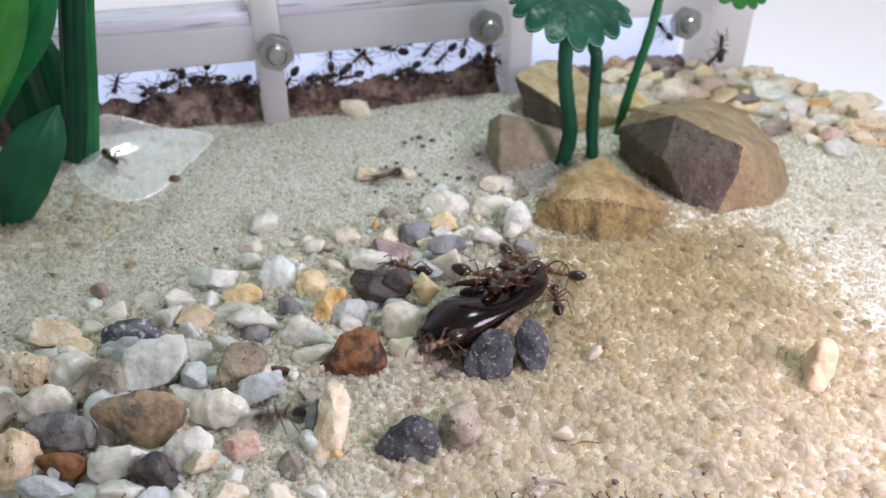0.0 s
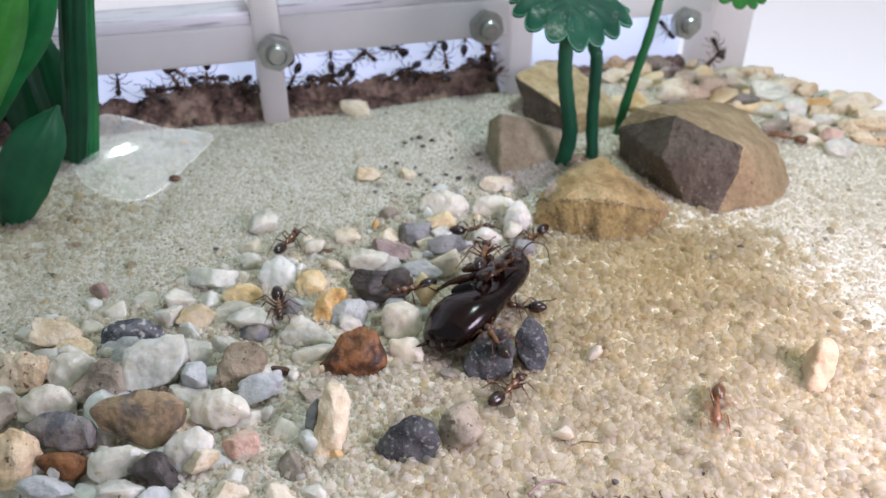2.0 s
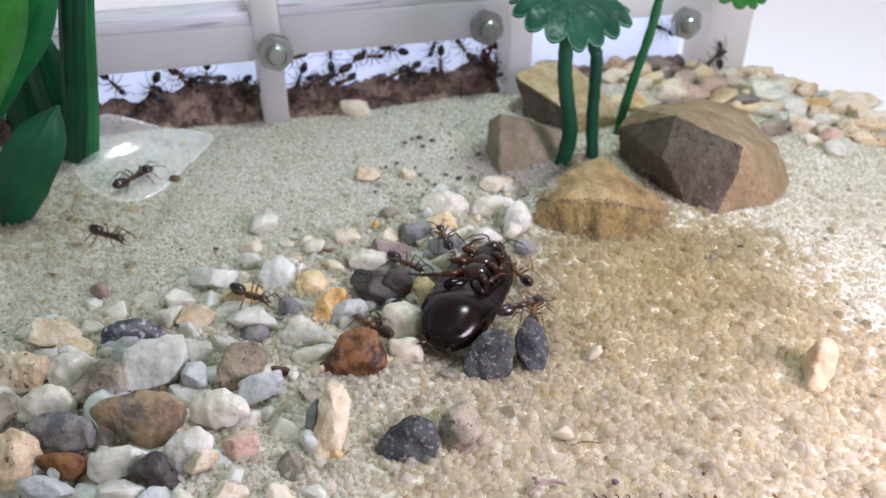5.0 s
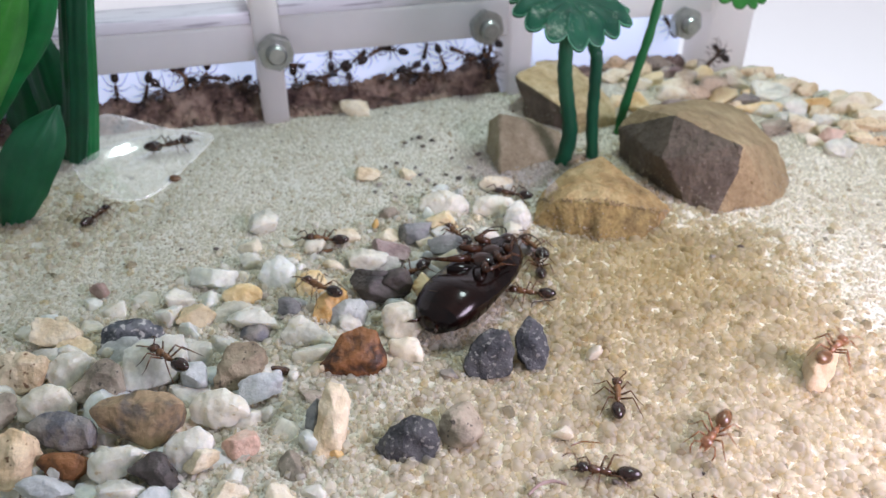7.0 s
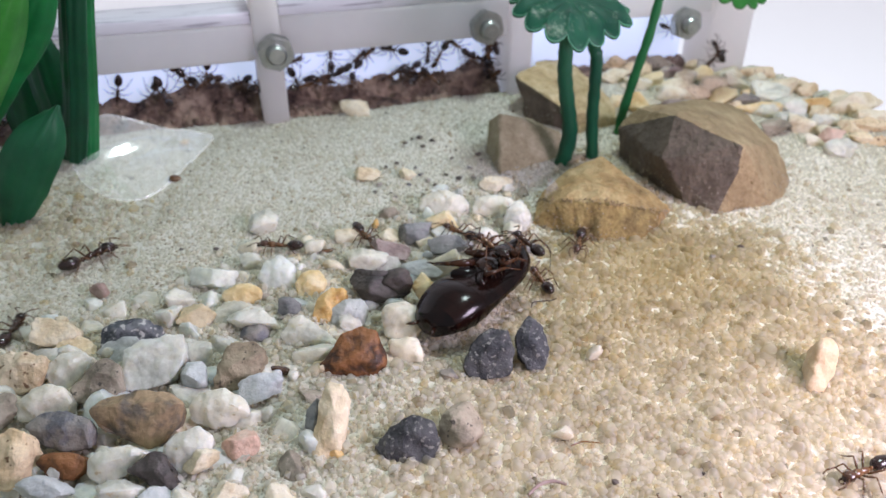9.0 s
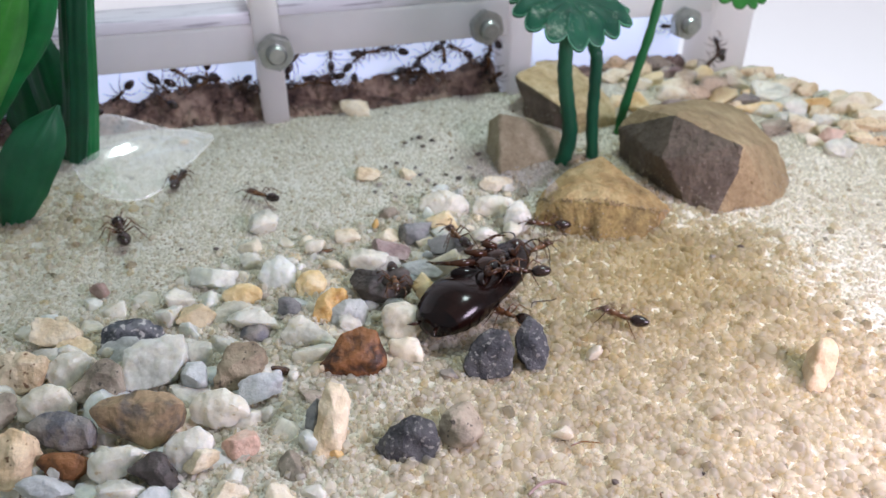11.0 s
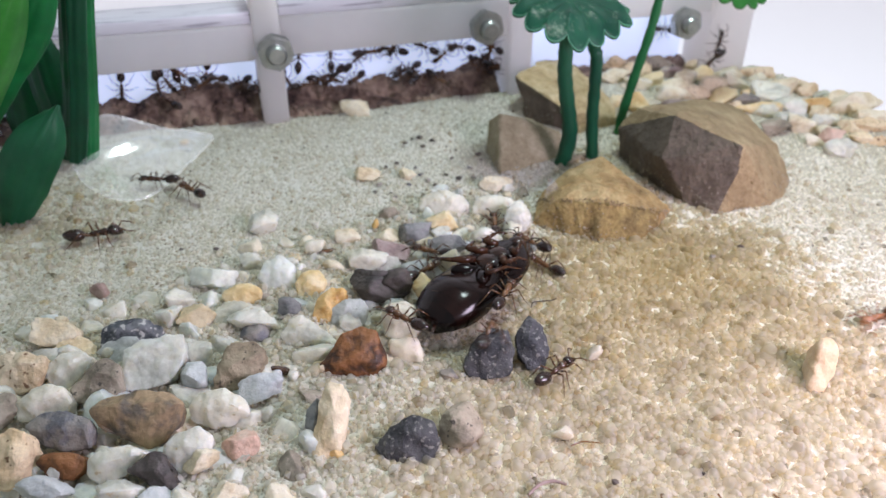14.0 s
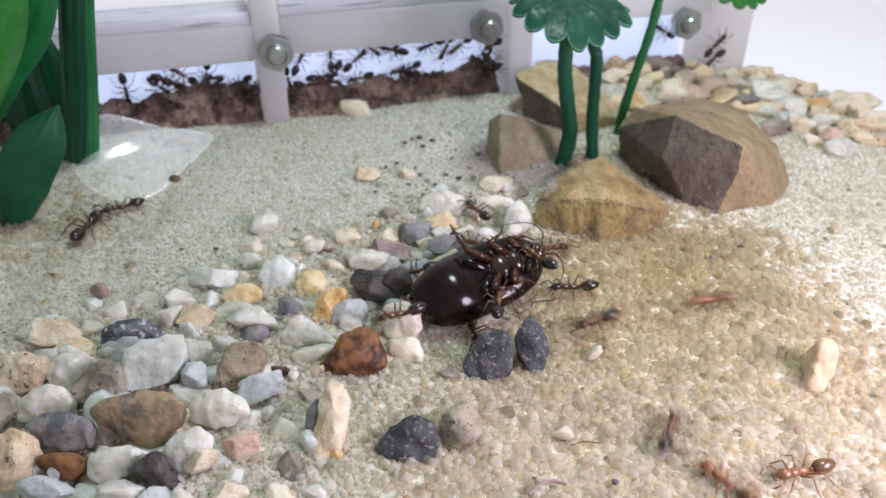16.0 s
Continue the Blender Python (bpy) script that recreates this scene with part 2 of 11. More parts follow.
def zinc():
    n = Nodes("zinc_plate", 0.38, 1.0)
    co = n.coords()
    n.colour(n.ramp(n.noise(co, 500, 4), [(0.3, (0.30, 0.32, 0.31)), (0.7, (0.48, 0.50, 0.48))]))
    n.bump(n.noise(co, 900, 3), 0.1, 0.0001)
    return n.mat


ZINC = zinc()


def plastic(name, dark, light, rough=0.3, scuffed=False):
    n = Nodes(name, rough)
    co = n.coords()
    col = n.ramp(n.noise(co, 90, 4), [(0.3, dark), (0.7, light)])
    scratch = n.ramp(n.noise(co, 1100, 4, 0.75), [(0.64, (0, 0, 0)), (0.76, (0.35, 0.35, 0.35))])
    if scuffed:
        scuff = n.ramp(n.noise(co, 190, 6, 0.75), [(0.54, (0, 0, 0)), (0.68, (0.6, 0.6, 0.6))])
        col = n.mix(scuff, col, (0.36, 0.42, 0.33))
    n.colour(n.mix(scratch, col, tuple(min(1, c * 1.6 + (0.0 if scuffed else 0.08)) for c in light)))
    n.bump(n.noise(co, 300, 3), 0.1, 0.0003)
    n.set(n.bsdf, Subsurface_Weight=0.25, Subsurface_Scale=0.002, Specular_IOR_Level=0.3)
    n.bsdf.inputs["Subsurface Radius"].default_value = (0.4, 1.0, 0.5)
    return n.mat


LEAF = plastic("green_plastic", (0.003, 0.075, 0.024), (0.010, 0.17, 0.05), 0.42)
LEAF_TEAL = plastic("teal_green_plastic", (0.003, 0.045, 0.026), (0.010, 0.10, 0.055), 0.55, True)
LEAF_LIGHT = plastic("light_green_plastic", (0.015, 0.13, 0.02), (0.05, 0.27, 0.04), 0.42)
LEAF_DULL = plastic("dull_green_plastic", (0.004, 0.050, 0.024), (0.014, 0.11, 0.050), 0.5)
LEAF_DARK = plastic("dark_green_plastic", (0.002, 0.030, 0.016), (0.006, 0.075, 0.035), 0.45)
LEAF_RIM = plastic("pale_green_plastic", (0.04, 0.17, 0.10), (0.12, 0.30, 0.19), 0.4)
STEM = plastic("stem_green_plastic", (0.005, 0.055, 0.030), (0.012, 0.10, 0.048), 0.35)
STEM_LIGHT = plastic("light_stem_plastic", (0.010, 0.105, 0.035), (0.022, 0.18, 0.055), 0.35)


def film_material(name, alpha):
    n = Nodes(name, 0.1)
    co = n.coords(False)
    crease = n.noise(co, 70, 5, 0.6)
    n.bump(crease, 0.12, 0.002)
    n.set(n.bsdf, IOR=1.4)
    n.colour(n.ramp(crease, [(0.3, (0.90, 0.91, 0.90)), (0.7, (0.97, 0.97, 0.96))]))
    n.bsdf.inputs["Alpha"].default_value = alpha
    out, sheen, both = n.tree.nodes["Material Output"], n.add("ShaderNodeBsdfGlossy"), n.add("ShaderNodeAddShader")
    n.set(sheen, Color=(0.09, 0.09, 0.09, 1), Roughness=0.2)
    n.link(n.bsdf.outputs[0], both.inputs[0])
    n.link(sheen.outputs[0], both.inputs[1])
    n.link(both.outputs[0], out.inputs["Surface"])
    return n.mat


FILM = film_material("clear_film", 0.15)
FILM_EDGE = film_material("film_fold", 0.28)


def shell(name, dark, light, rough=0.22, scale=900, hairs=0.15, coat=0.35):
    """Insect cuticle: glossy, mottled, a little translucent."""
    n = Nodes(name, rough)
    co = n.coords()
    broad = n.noise(co, scale, 3)
    n.colour(n.ramp(broad, [(0.3, dark), (0.7, light)]))
    n.bump(n.noise(co, scale * 5, 2), hairs, 0.00005)
    n.gloss(broad, rough - 0.06, rough + 0.14)
    n.set(n.bsdf, Coat_Weight=coat, Coat_Roughness=0.12, Specular_IOR_Level=0.5 if coat > 0.3 else 0.2)
    return n.mat


ANT_DARK = shell("ant_dark_cuticle", (0.009, 0.004, 0.003), (0.032, 0.013, 0.008))
ANT_AMBER = shell("ant_amber_cuticle", (0.07, 0.030, 0.012), (0.20, 0.095, 0.035))
ANT_BROWN = shell("ant_brown_cuticle", (0.022, 0.009, 0.005), (0.085, 0.036, 0.016))
# amber cuticle made lighter and redder, with the glare put into its colour
ANT_AMBER_GLARE = shell("ant_amber_glare_cuticle", (0.14, 0.055, 0.024), (0.34, 0.15, 0.065))
ANT_LEG = shell("ant_leg_cuticle", (0.045, 0.020, 0.010), (0.14, 0.065, 0.026))
ROACH_DARK = shell("roach_dark_cuticle", (0.003, 0.0015, 0.0015), (0.013, 0.0045, 0.003), 0.14, 260, 0.02, 0.2)
ROACH_RED = shell("roach_red_cuticle", (0.008, 0.003, 0.002), (0.045, 0.015, 0.007), 0.15, 400, 0.06, 0.4)
ROACH_AMBER = shell("roach_amber_cuticle", (0.020, 0.007, 0.004), (0.080, 0.033, 0.013), 0.22, 500, 0.1, 0.3)


# ---- mesh helpers ----
def link_mesh(name, bm, material, smooth=True):
    me = bpy.data.meshes.new(name)
    bm.to_mesh(me)
    bm.free()
    me.materials.append(material)
    if smooth:
        me.shade_smooth()
    return me


def part(name, bm, material, parent=None, label="", smooth=True):
    ob = new(name, link_mesh(name, bm, material, smooth))
    if parent:
        ob.parent = parent
    if label:
        ob["label"] = label
    return ob


def arrays(name, verts, faces, material):
    """A mesh from numpy arrays of corners and triangles."""
    me = bpy.data.meshes.new(name)
    me.vertices.add(len(verts))
    me.vertices.foreach_set("co", verts.astype(np.float32).ravel())
    me.loops.add(faces.size)
    me.loops.foreach_set("vertex_index", faces.astype(np.int32).ravel())
    me.polygons.add(len(faces))
    me.polygons.foreach_set("loop_start", np.arange(0, faces.size, 3, dtype=np.int32))
    me.polygons.foreach_set("loop_total", np.full(len(faces), 3, dtype=np.int32))
    me.update(calc_edges=True)
    me.materials.append(material)
    return me


def box(bm, x0, x1, y0, y1, z0, z1, bevel=0.0):
    made = bmesh.ops.create_cube(bm, size=1.0, matrix=Matrix.Translation(((x0 + x1) / 2, (y0 + y1) / 2, (z0 + z1) / 2)) @ Matrix.Diagonal((x1 - x0, y1 - y0, z1 - z0, 1)))
    if bevel:
        edges = list({e for v in made["verts"] for e in v.link_edges})
        bmesh.ops.bevel(bm, geom=edges, offset=bevel, segments=2, affect="EDGES", profile=0.5)


def tube(bm, points, radii, sides=10, caps=True):
    """A round tube through points, with a radius at each."""
    pts = [Vector(p) for p in points]
    rings = []
    side = Vector((0.83, 0.5, 0.24))
    for i, p in enumerate(pts):
        way = (pts[min(i + 1, len(pts) - 1)] - pts[max(i - 1, 0)]).normalized()
        side = side - side.dot(way) * way
        if side.length < 0.1:
            side = way.orthogonal()
        side.normalize()
        up = side.cross(way)
        ring = [bm.verts.new(p + radii[i] * (math.cos(a) * side + math.sin(a) * up)) for a in (2 * math.pi * k / sides for k in range(sides))]
        rings.append(ring)
    for a, b in zip(rings, rings[1:]):
        for k in range(sides):
            bm.faces.new((a[k], a[(k + 1) % sides], b[(k + 1) % sides], b[k]))
    if caps:
        bm.faces.new(rings[0][::-1])
        bm.faces.new(rings[-1])


def curve_points(points, steps=6):
    """A smooth line through points (Catmull-Rom)."""
    pts = [Vector(p) for p in points]
    ext = [2 * pts[0] - pts[1], *pts, 2 * pts[-1] - pts[-2]]
    out = []
    for i in range(1, len(ext) - 2):
        a, b, c, d = ext[i - 1:i + 3]
        for k in range(steps):
            t = k / steps
            out.append(0.5 * (2 * b + (c - a) * t + (2 * a - 5 * b + 4 * c - d) * t * t + (3 * b - a - 3 * c + d) * t ** 3))
    return out + [pts[-1]]


def ball(bm, centre, radii, turn=None, level=3, warp=None):
    """An ellipsoid; warp may reshape its unit sphere."""
    made = bmesh.ops.create_icosphere(bm, subdivisions=level, radius=1.0)
    m = Matrix.Translation(centre) @ (turn.to_4x4() if turn else Matrix.Identity(4)) @ Matrix.Diagonal((*radii, 1))
    for v in made["verts"]:
        if warp:
            v.co = warp(v.co.copy())
        v.co = m @ v.co
    return made["verts"]


# ---- the place ----
ground_noise = Vector((3.1, 7.7, 1.3))


def ground(x, y):
    """Height of the sand."""
    z = 0.0011 * noise.noise(Vector((x * 38, y * 38, 0)) + ground_noise) + 0.0005 * noise.noise(Vector((x * 130, y * 130, 4)) + ground_noise)
    z -= 0.0022 * math.exp(-(((x - 0.002) / 0.014) ** 2 + ((y - 0.090) / 0.011) ** 2))
    z -= 0.0026 * math.exp(-(((x + 0.046) / 0.015) ** 2 + ((y - 0.058) / 0.012) ** 2))
    return z


WALL_TURN = math.degrees(math.atan2(0.29412, 0.95577))
WALL = pose(-0.0552, 0.1536, 0, 0, 0, WALL_TURN)
RIGHT_A, RIGHT_B = Vector((0.0813, 0.1975)), Vector((0.0995, 0.1606))


def beyond(x, y):
    """How far a place lies outside the sand's back and right edges."""
    back = (WALL.inverted() @ Vector((x, y, 0))).y
    way = (RIGHT_B - RIGHT_A).normalized()
    right = (Vector((x, y)) - RIGHT_A).dot(Vector((-way.y, way.x)))
    return max(back - 0.0012, right)


def coarse_share(x, y):
    """Where the yellowish grit lies: beside the rocks and towards the front; white sand elsewhere."""
    edge = 0.902 * (x + 0.0111) - 0.433 * (y - 0.0556) + 0.009 * noise.noise(Vector((x * 60, y * 60, 9)))
    share = 1 / (1 + math.exp(-edge * 480))
    if x < -0.045:
        share = max(share, 0.75 * math.exp(-(((x + 0.075) / 0.018) ** 2 + ((y - 0.112) / 0.012) ** 2)))
    if y > 0.125 and x > 0.03:
        share *= max(0.12, 1 - (y - 0.125) / 0.03)
    if x > 0.03:
        share *= 1 - 0.92 * max(0.0, min(1.0, (x - 0.037 + 0.545 * (y - 0.115) + 0.009 * noise.noise(Vector((x * 90, y * 90, 2)))) / 0.018))
    return share


def sand_bed():
    nx, ny = 300, 230
    xs, ys = np.linspace(-0.16, 0.135, nx), np.linspace(0.015, 0.225, ny)
    verts = np.zeros((nx * ny, 3))
    for j, y in enumerate(ys):
        for i, x in enumerate(xs):
            b = beyond(x, y)
            z = ground(x, y) + 0.00010 - 0.0002 * coarse_share(x, y)
            if b > 0:
                z -= min(0.0158 + z, b * 1.6)
            verts[j * nx + i] = (x, y, z)
    idx = np.arange(nx * ny).reshape(ny, nx)
    a, b, c, d = idx[:-1, :-1].ravel(), idx[:-1, 1:].ravel(), idx[1:, 1:].ravel(), idx[1:, :-1].ravel()
    faces = np.concatenate([np.stack([a, b, c], 1), np.stack([a, c, d], 1)])
    out = np.array([beyond(x, y) > 0.0105 for x, y, z in verts])
    faces = faces[~out[faces].all(axis=1)]
    me = arrays("sand_bed", verts, faces, BED)
    me.shade_smooth()
    return tagged(new("ground", me), "bed of pale sand in a formicarium", "ground", kind="structure")


sand_bed()


def grains(name, material, pitch, low, high, chance, label, seed, lift=0.0, fine=False, heap=(-0.35, 0.55), angular=False, level=2):
    """Loose grains strewn over the bed, jittered on a grid, each a small uneven crystal."""
    rng = np.random.default_rng(seed)
    bm = bmesh.new()
    if fine:
        bmesh.ops.create_cone(bm, cap_ends=False, segments=4, radius1=1.0, radius2=0.0, depth=1.0, matrix=Matrix.Translation((0, 0, 0.5)))
        low_tip = bm.verts.new((0, 0, -1))
        ring = [v for v in bm.verts if abs(v.co.z) < 0.01]
        ring.sort(key=lambda v: math.atan2(v.co.y, v.co.x))
        for k in range(4):
            bm.faces.new((ring[(k + 1) % 4], ring[k], low_tip))
        bmesh.ops.triangulate(bm, faces=list(bm.faces))
        bm.verts.index_update()
    else:
        bmesh.ops.create_icosphere(bm, subdivisions=level, radius=1.0)
        bm.verts.index_update()
    corners = len(bm.verts)
    base = np.array([v.co[:] for v in bm.verts])
    tris = np.array([[v.index for v in f.verts] for f in bm.faces])
    bm.free()
    gx, gy = np.meshgrid(np.arange(-0.125, 0.125, pitch), np.arange(0.035, 0.215, pitch))
    px = gx.ravel() + rng.uniform(-0.5, 0.5, gx.size) * pitch
    py = gy.ravel() + rng.uniform(-0.5, 0.5, gx.size) * pitch
    seen = (abs(px) < 0.03 + 0.53 * py) & (py > 0.045)
    px, py = px[seen], py[seen]
    roll = rng.random(px.size)
    keep = [k for k in range(px.size) if beyond(px[k], py[k]) < 0 and roll[k] < chance(px[k], py[k])]
    px, py = px[keep], py[keep]
    count = len(px)
    size = rng.uniform(low, high, count) * rng.choice((0.7, 0.85, 1.0, 1.2, 1.55), count, p=(0.14, 0.26, 0.36, 0.20, 0.04))
    pz = np.array([ground(x, y) for x, y in zip(px, py)]) + size * rng.uniform(*heap, count) + lift
    q = rng.normal(size=(count, 4))
    q /= np.linalg.norm(q, axis=1)[:, None]
    w, x, y, z = q.T
    rot = np.stack([1 - 2 * (y * y + z * z), 2 * (x * y - z * w), 2 * (x * z + y * w), 2 * (x * y + z * w), 1 - 2 * (x * x + z * z), 2 * (y * z - x * w), 2 * (x * z - y * w), 2 * (y * z + x * w), 1 - 2 * (x * x + y * y)], 1).reshape(-1, 3, 3)
    if fine:
        worn = rng.uniform(0.74, 1.16, (count, corners, 1))
    else:
        cuts = rng.normal(size=(count, 7, 3))
        cuts /= np.linalg.norm(cuts, axis=2)[:, :, None]
        facing = np.einsum("ki,nji->nkj", base, cuts).max(axis=2)[:, :, None]
        worn = np.minimum(1, (0.62 if angular else 0.80) / np.maximum(0.1, facing)) + rng.uniform(-0.03, 0.03, (count, corners, 1))
    shape = base[None] * worn * rng.uniform(0.78, 1.18, (count, 1, 3)) * size[:, None, None]
    verts = np.einsum("nij,nkj->nki", rot, shape) + np.stack([px, py, pz], 1)[:, None, :]
    faces = tris[None] + (np.arange(count) * corners)[:, None, None]
    me = arrays(name, verts.reshape(-1, 3), faces.reshape(-1, 3), material)
    if not fine:
        me.shade_smooth()
    if not fine and (level > 1 or angular):
        me.set_sharp_from_angle(angle=radians(28 if angular else 40))
    return tagged(new(name, me), label, "sand", kind="stuff")


grains("quartz_grit", GRIT, 0.00068, 0.00038, 0.00068, lambda x, y: coarse_share(x, y), "loose yellowish translucent quartz grit", 5, 0.0, False, (-0.3, 0.45), False, 2)
grains("white_sand", FINE, 0.00046, 0.00012, 0.00028, lambda x, y: 0.14 - 0.13 * coarse_share(x, y), "loose fine white sand with dark specks", 6, 0.00005, True, (-0.2, 0.2))


def gravel_share(x, y):
    """Where chips of quartz fill the gaps of the gravel."""
    edge = min(0.081 + 0.70 * (x + 0.0605) - y, 0.013 - x, 0.012)
    return max(0.0, 1 - 0.8 * coarse_share(x, y)) / (1 + math.exp(-edge * 500))


grains("quartz_chips", SUGAR, 0.00085, 0.00034, 0.00078, gravel_share, "white quartz chips between the pebbles", 7, 0.0002, False, (-0.4, 0.4), True, 1)
grains("coarse_white_sand", FINE, 0.00052, 0.00022, 0.00042, lambda x, y: (1 - coarse_share(x, y)) * min(0.98, max(0.8, (0.165 - y) / 0.05)), "coarser white grains among the fine sand", 8, 0.00002, False, (-0.2, 0.25), False, 1)


def table_and_backdrop():
    bm = bmesh.new()
    box(bm, -0.9, 0.9, -0.5, 0.9, -0.035, -0.016)
    tagged(part("table", bm, PAPER), "white tabletop under the formicarium, with an added glow", "table", kind="structure")
    bm = bmesh.new()
    box(bm, -0.9, 0.9, 0.60, 0.62, -0.016, 0.7)
    tagged(part("backdrop", bm, PAPER), "plain white wall behind the formicarium, with an added glow", "wall", kind="structure")


table_and_backdrop()


def nest_module():
    """White acrylic nest frame: a front bar on posts, a bolt at each post, a pale glowing backing."""
    frame_ = new("nest_frame")
    frame_.matrix_world = WALL
    tagged(frame_, "white acrylic nest frame with zinc bolts, behind the sand", "nest frame")
    bm = bmesh.new()
    box(bm, -0.12, 0.0165, 0.0, 0.008, 0.0137, 0.0213, 0.0005)
    part("bar", bm, WHITE, frame_)
    bm = bmesh.new()
    box(bm, 0.0222, 0.0735, 0.0, 0.008, 0.0143, 0.0225, 0.0005)
    part("bar", bm, WHITE, frame_)
    bm = bmesh.new()
    box(bm, 0.0796, 0.1269, 0.0, 0.008, 0.0155, 0.0240, 0.0005)
    part("bar", bm, WHITE, frame_)
    bm = bmesh.new()
    box(bm, -0.12, 0.0165, 0.0005, 0.0110, 0.0214, 0.0240, 0.0004)
    part("top_strip", bm, EDGE, frame_, "acrylic edge with dark streaks")
    bm = bmesh.new()
    box(bm, 0.0222, 0.0735, 0.0005, 0.0110, 0.0226, 0.0254, 0.0004)
    part("top_strip", bm, EDGE, frame_, "acrylic edge with dark streaks")
    for s0, s1, top in ((0.0166, 0.0221, 0.031), (0.0736, 0.0795, 0.031), (0.127, 0.139, 0.031)):
        bm = bmesh.new()
        box(bm, s0, s1, -0.0008, 0.010, -0.015, top, 0.0006)
        part("post", bm, WHITE, frame_)
    bm = bmesh.new()
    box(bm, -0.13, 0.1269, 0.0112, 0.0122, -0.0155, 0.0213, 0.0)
    part("backing", bm, PANEL, frame_, "bluish white backing sheet with an added glow")
    for s, z in ((0.0205, 0.0160), (0.0672, 0.0173), (0.1185, 0.0140)):
        bolt(s, z, frame_)
    return frame_


def bolt(s, z, frame_):
    bm = bmesh.new()
    bmesh.ops.create_cone(bm, cap_ends=True, segments=6, radius1=0.0040, radius2=0.0040, depth=0.0030, matrix=Matrix.Translation((s, -0.0023, z)) @ Matrix.Rotation(radians(90), 4, "X") @ Matrix.Rotation(radians(12), 4, "Z"))
    bmesh.ops.bevel(bm, geom=list(bm.edges), offset=0.0004, segments=2, affect="EDGES")
    nut = part("nut", bm, ZINC, frame_, "zinc-plated hexagon nut", smooth=False)
    bm = bmesh.new()
    tube(bm, [(s, 0.0, z), (s, -0.0050, z), (s, -0.0057, z)], [0.0021, 0.0021, 0.0016], 20)
    part("bolt_end", bm, ZINC, nut, smooth=False)


nest_module()


def soil_heap(start, length, low, clods, seed):
    """Brown soil and litter on the nest floor, from a place along the frame: a slope with clods and crumbs on it."""
    rng = np.random.default_rng(seed)

    def level(s, d):
        top = low + 0.0026 * math.exp(-((s - 0.006) / 0.018) ** 2) + 0.0022 * math.exp(-((s - 0.070) / 0.010) ** 2) + 0.0012 * math.exp(-((s - 0.112) / 0.018) ** 2)
        return -0.0025 + (top + 0.0025) * (0.15 + 0.85 * min(1.0, d / 0.0085)) + 0.0022 * noise.noise(Vector((s * 240, d * 240, 0))) + 0.0010 * noise.noise(Vector((s * 700, d * 700, 3)))

    nx, ny = 240, 16
    verts = np.zeros((nx * ny, 3))
    for j in range(ny):
        for i in range(nx):
            s, d = start + length * i / (nx - 1), 0.0006 + 0.0105 * j / (ny - 1)
            verts[j * nx + i] = (s, d, level(s, d) if j else -0.012)
    idx = np.arange(nx * ny).reshape(ny, nx)
    a, b, c, d = idx[:-1, :-1].ravel(), idx[:-1, 1:].ravel(), idx[1:, 1:].ravel(), idx[1:, :-1].ravel()
    faces = np.concatenate([np.stack([a, b, c], 1), np.stack([a, c, d], 1)])
    bm = bmesh.new()
    bmesh.ops.create_icosphere(bm, subdivisions=2, radius=1.0)
    bm.verts.index_update()
    base, tris = np.array([v.co[:] for v in bm.verts]), np.array([[v.index for v in f.verts] for f in bm.faces])
    bm.free()
    verts, faces = [verts], [faces]
    total = nx * ny
    for k in range(clods):
        s, d, r = start + length * rng.random(), rng.uniform(0.001, 0.0102), rng.uniform(0.0002, 0.0008)
        lift = rng.uniform(-0.5, 0.5) * r
        worn = 1 + 0.3 * rng.normal(size=(len(base), 1)).clip(-1, 1)
        verts.append(base * worn * r * rng.uniform(0.6, 1.3, (1, 3)) + np.array([s, d, level(s, d) + lift]))
        faces.append(tris + total)
        total += len(base)
    me = arrays("nest_soil", np.concatenate(verts), np.concatenate(faces), SOIL)
    me.shade_smooth()
    ob = tagged(new("nest_soil", me), "brown soil and litter heaped in the nest", "soil", kind="stuff")
    ob.matrix_world = WALL


soil_heap(-0.11, 0.183, 0.0030, 900, 4)
soil_heap(0.080, 0.0465, 0.0004, 220, 5)


# ---- stones ----
def stone_mesh(seed, radii, facets=13, sharp=26.0, level=4, rough=0.05):
    """A pebble: a sphere cut by planes at random, its edges worn round."""
    rng = random.Random(seed)
    planes = []
    for _ in range(facets):
        n = Vector((rng.gauss(0, 1), rng.gauss(0, 1), rng.gauss(0, 1))).normalized()
        planes.append((n, rng.uniform(0.62, 0.98)))
    shift = Vector((rng.uniform(0, 50), rng.uniform(0, 50), rng.uniform(0, 50)))

    def warp(v):
        total = sum(max(0.0, v.dot(n) / d) ** sharp for n, d in planes) + 0.72 ** sharp
        r = total ** (-1 / sharp)
        r *= 1 + rough * noise.noise(v * 2.3 + shift) * 1.8 + rough * 0.9 * noise.noise(v * 6 + shift) + rough * 0.4 * noise.noise(v * 17 + shift)
        return v * r

    bm = bmesh.new()
    verts = ball(bm, (0, 0, 0), (1, 1, 1), None, level, warp)
    ext = [max(abs(v.co[k]) for v in verts) for k in range(3)]
    for v in verts:
        v.co = Vector([v.co[k] / ext[k] * radii[k] for k in range(3)])
    return bm


def pebble(material, label, at, turn, radii, seed, facets=12, sharp=60.0, level=4, rough=0.055):
    ob = part("pebble", stone_mesh(seed, radii, facets, sharp, level, rough), material)
    ob.data.set_sharp_from_angle(angle=radians(38))
    ob.matrix_world = pose(*at, *turn)
    return tagged(ob, label, "pebble", "pebbles on the sand")


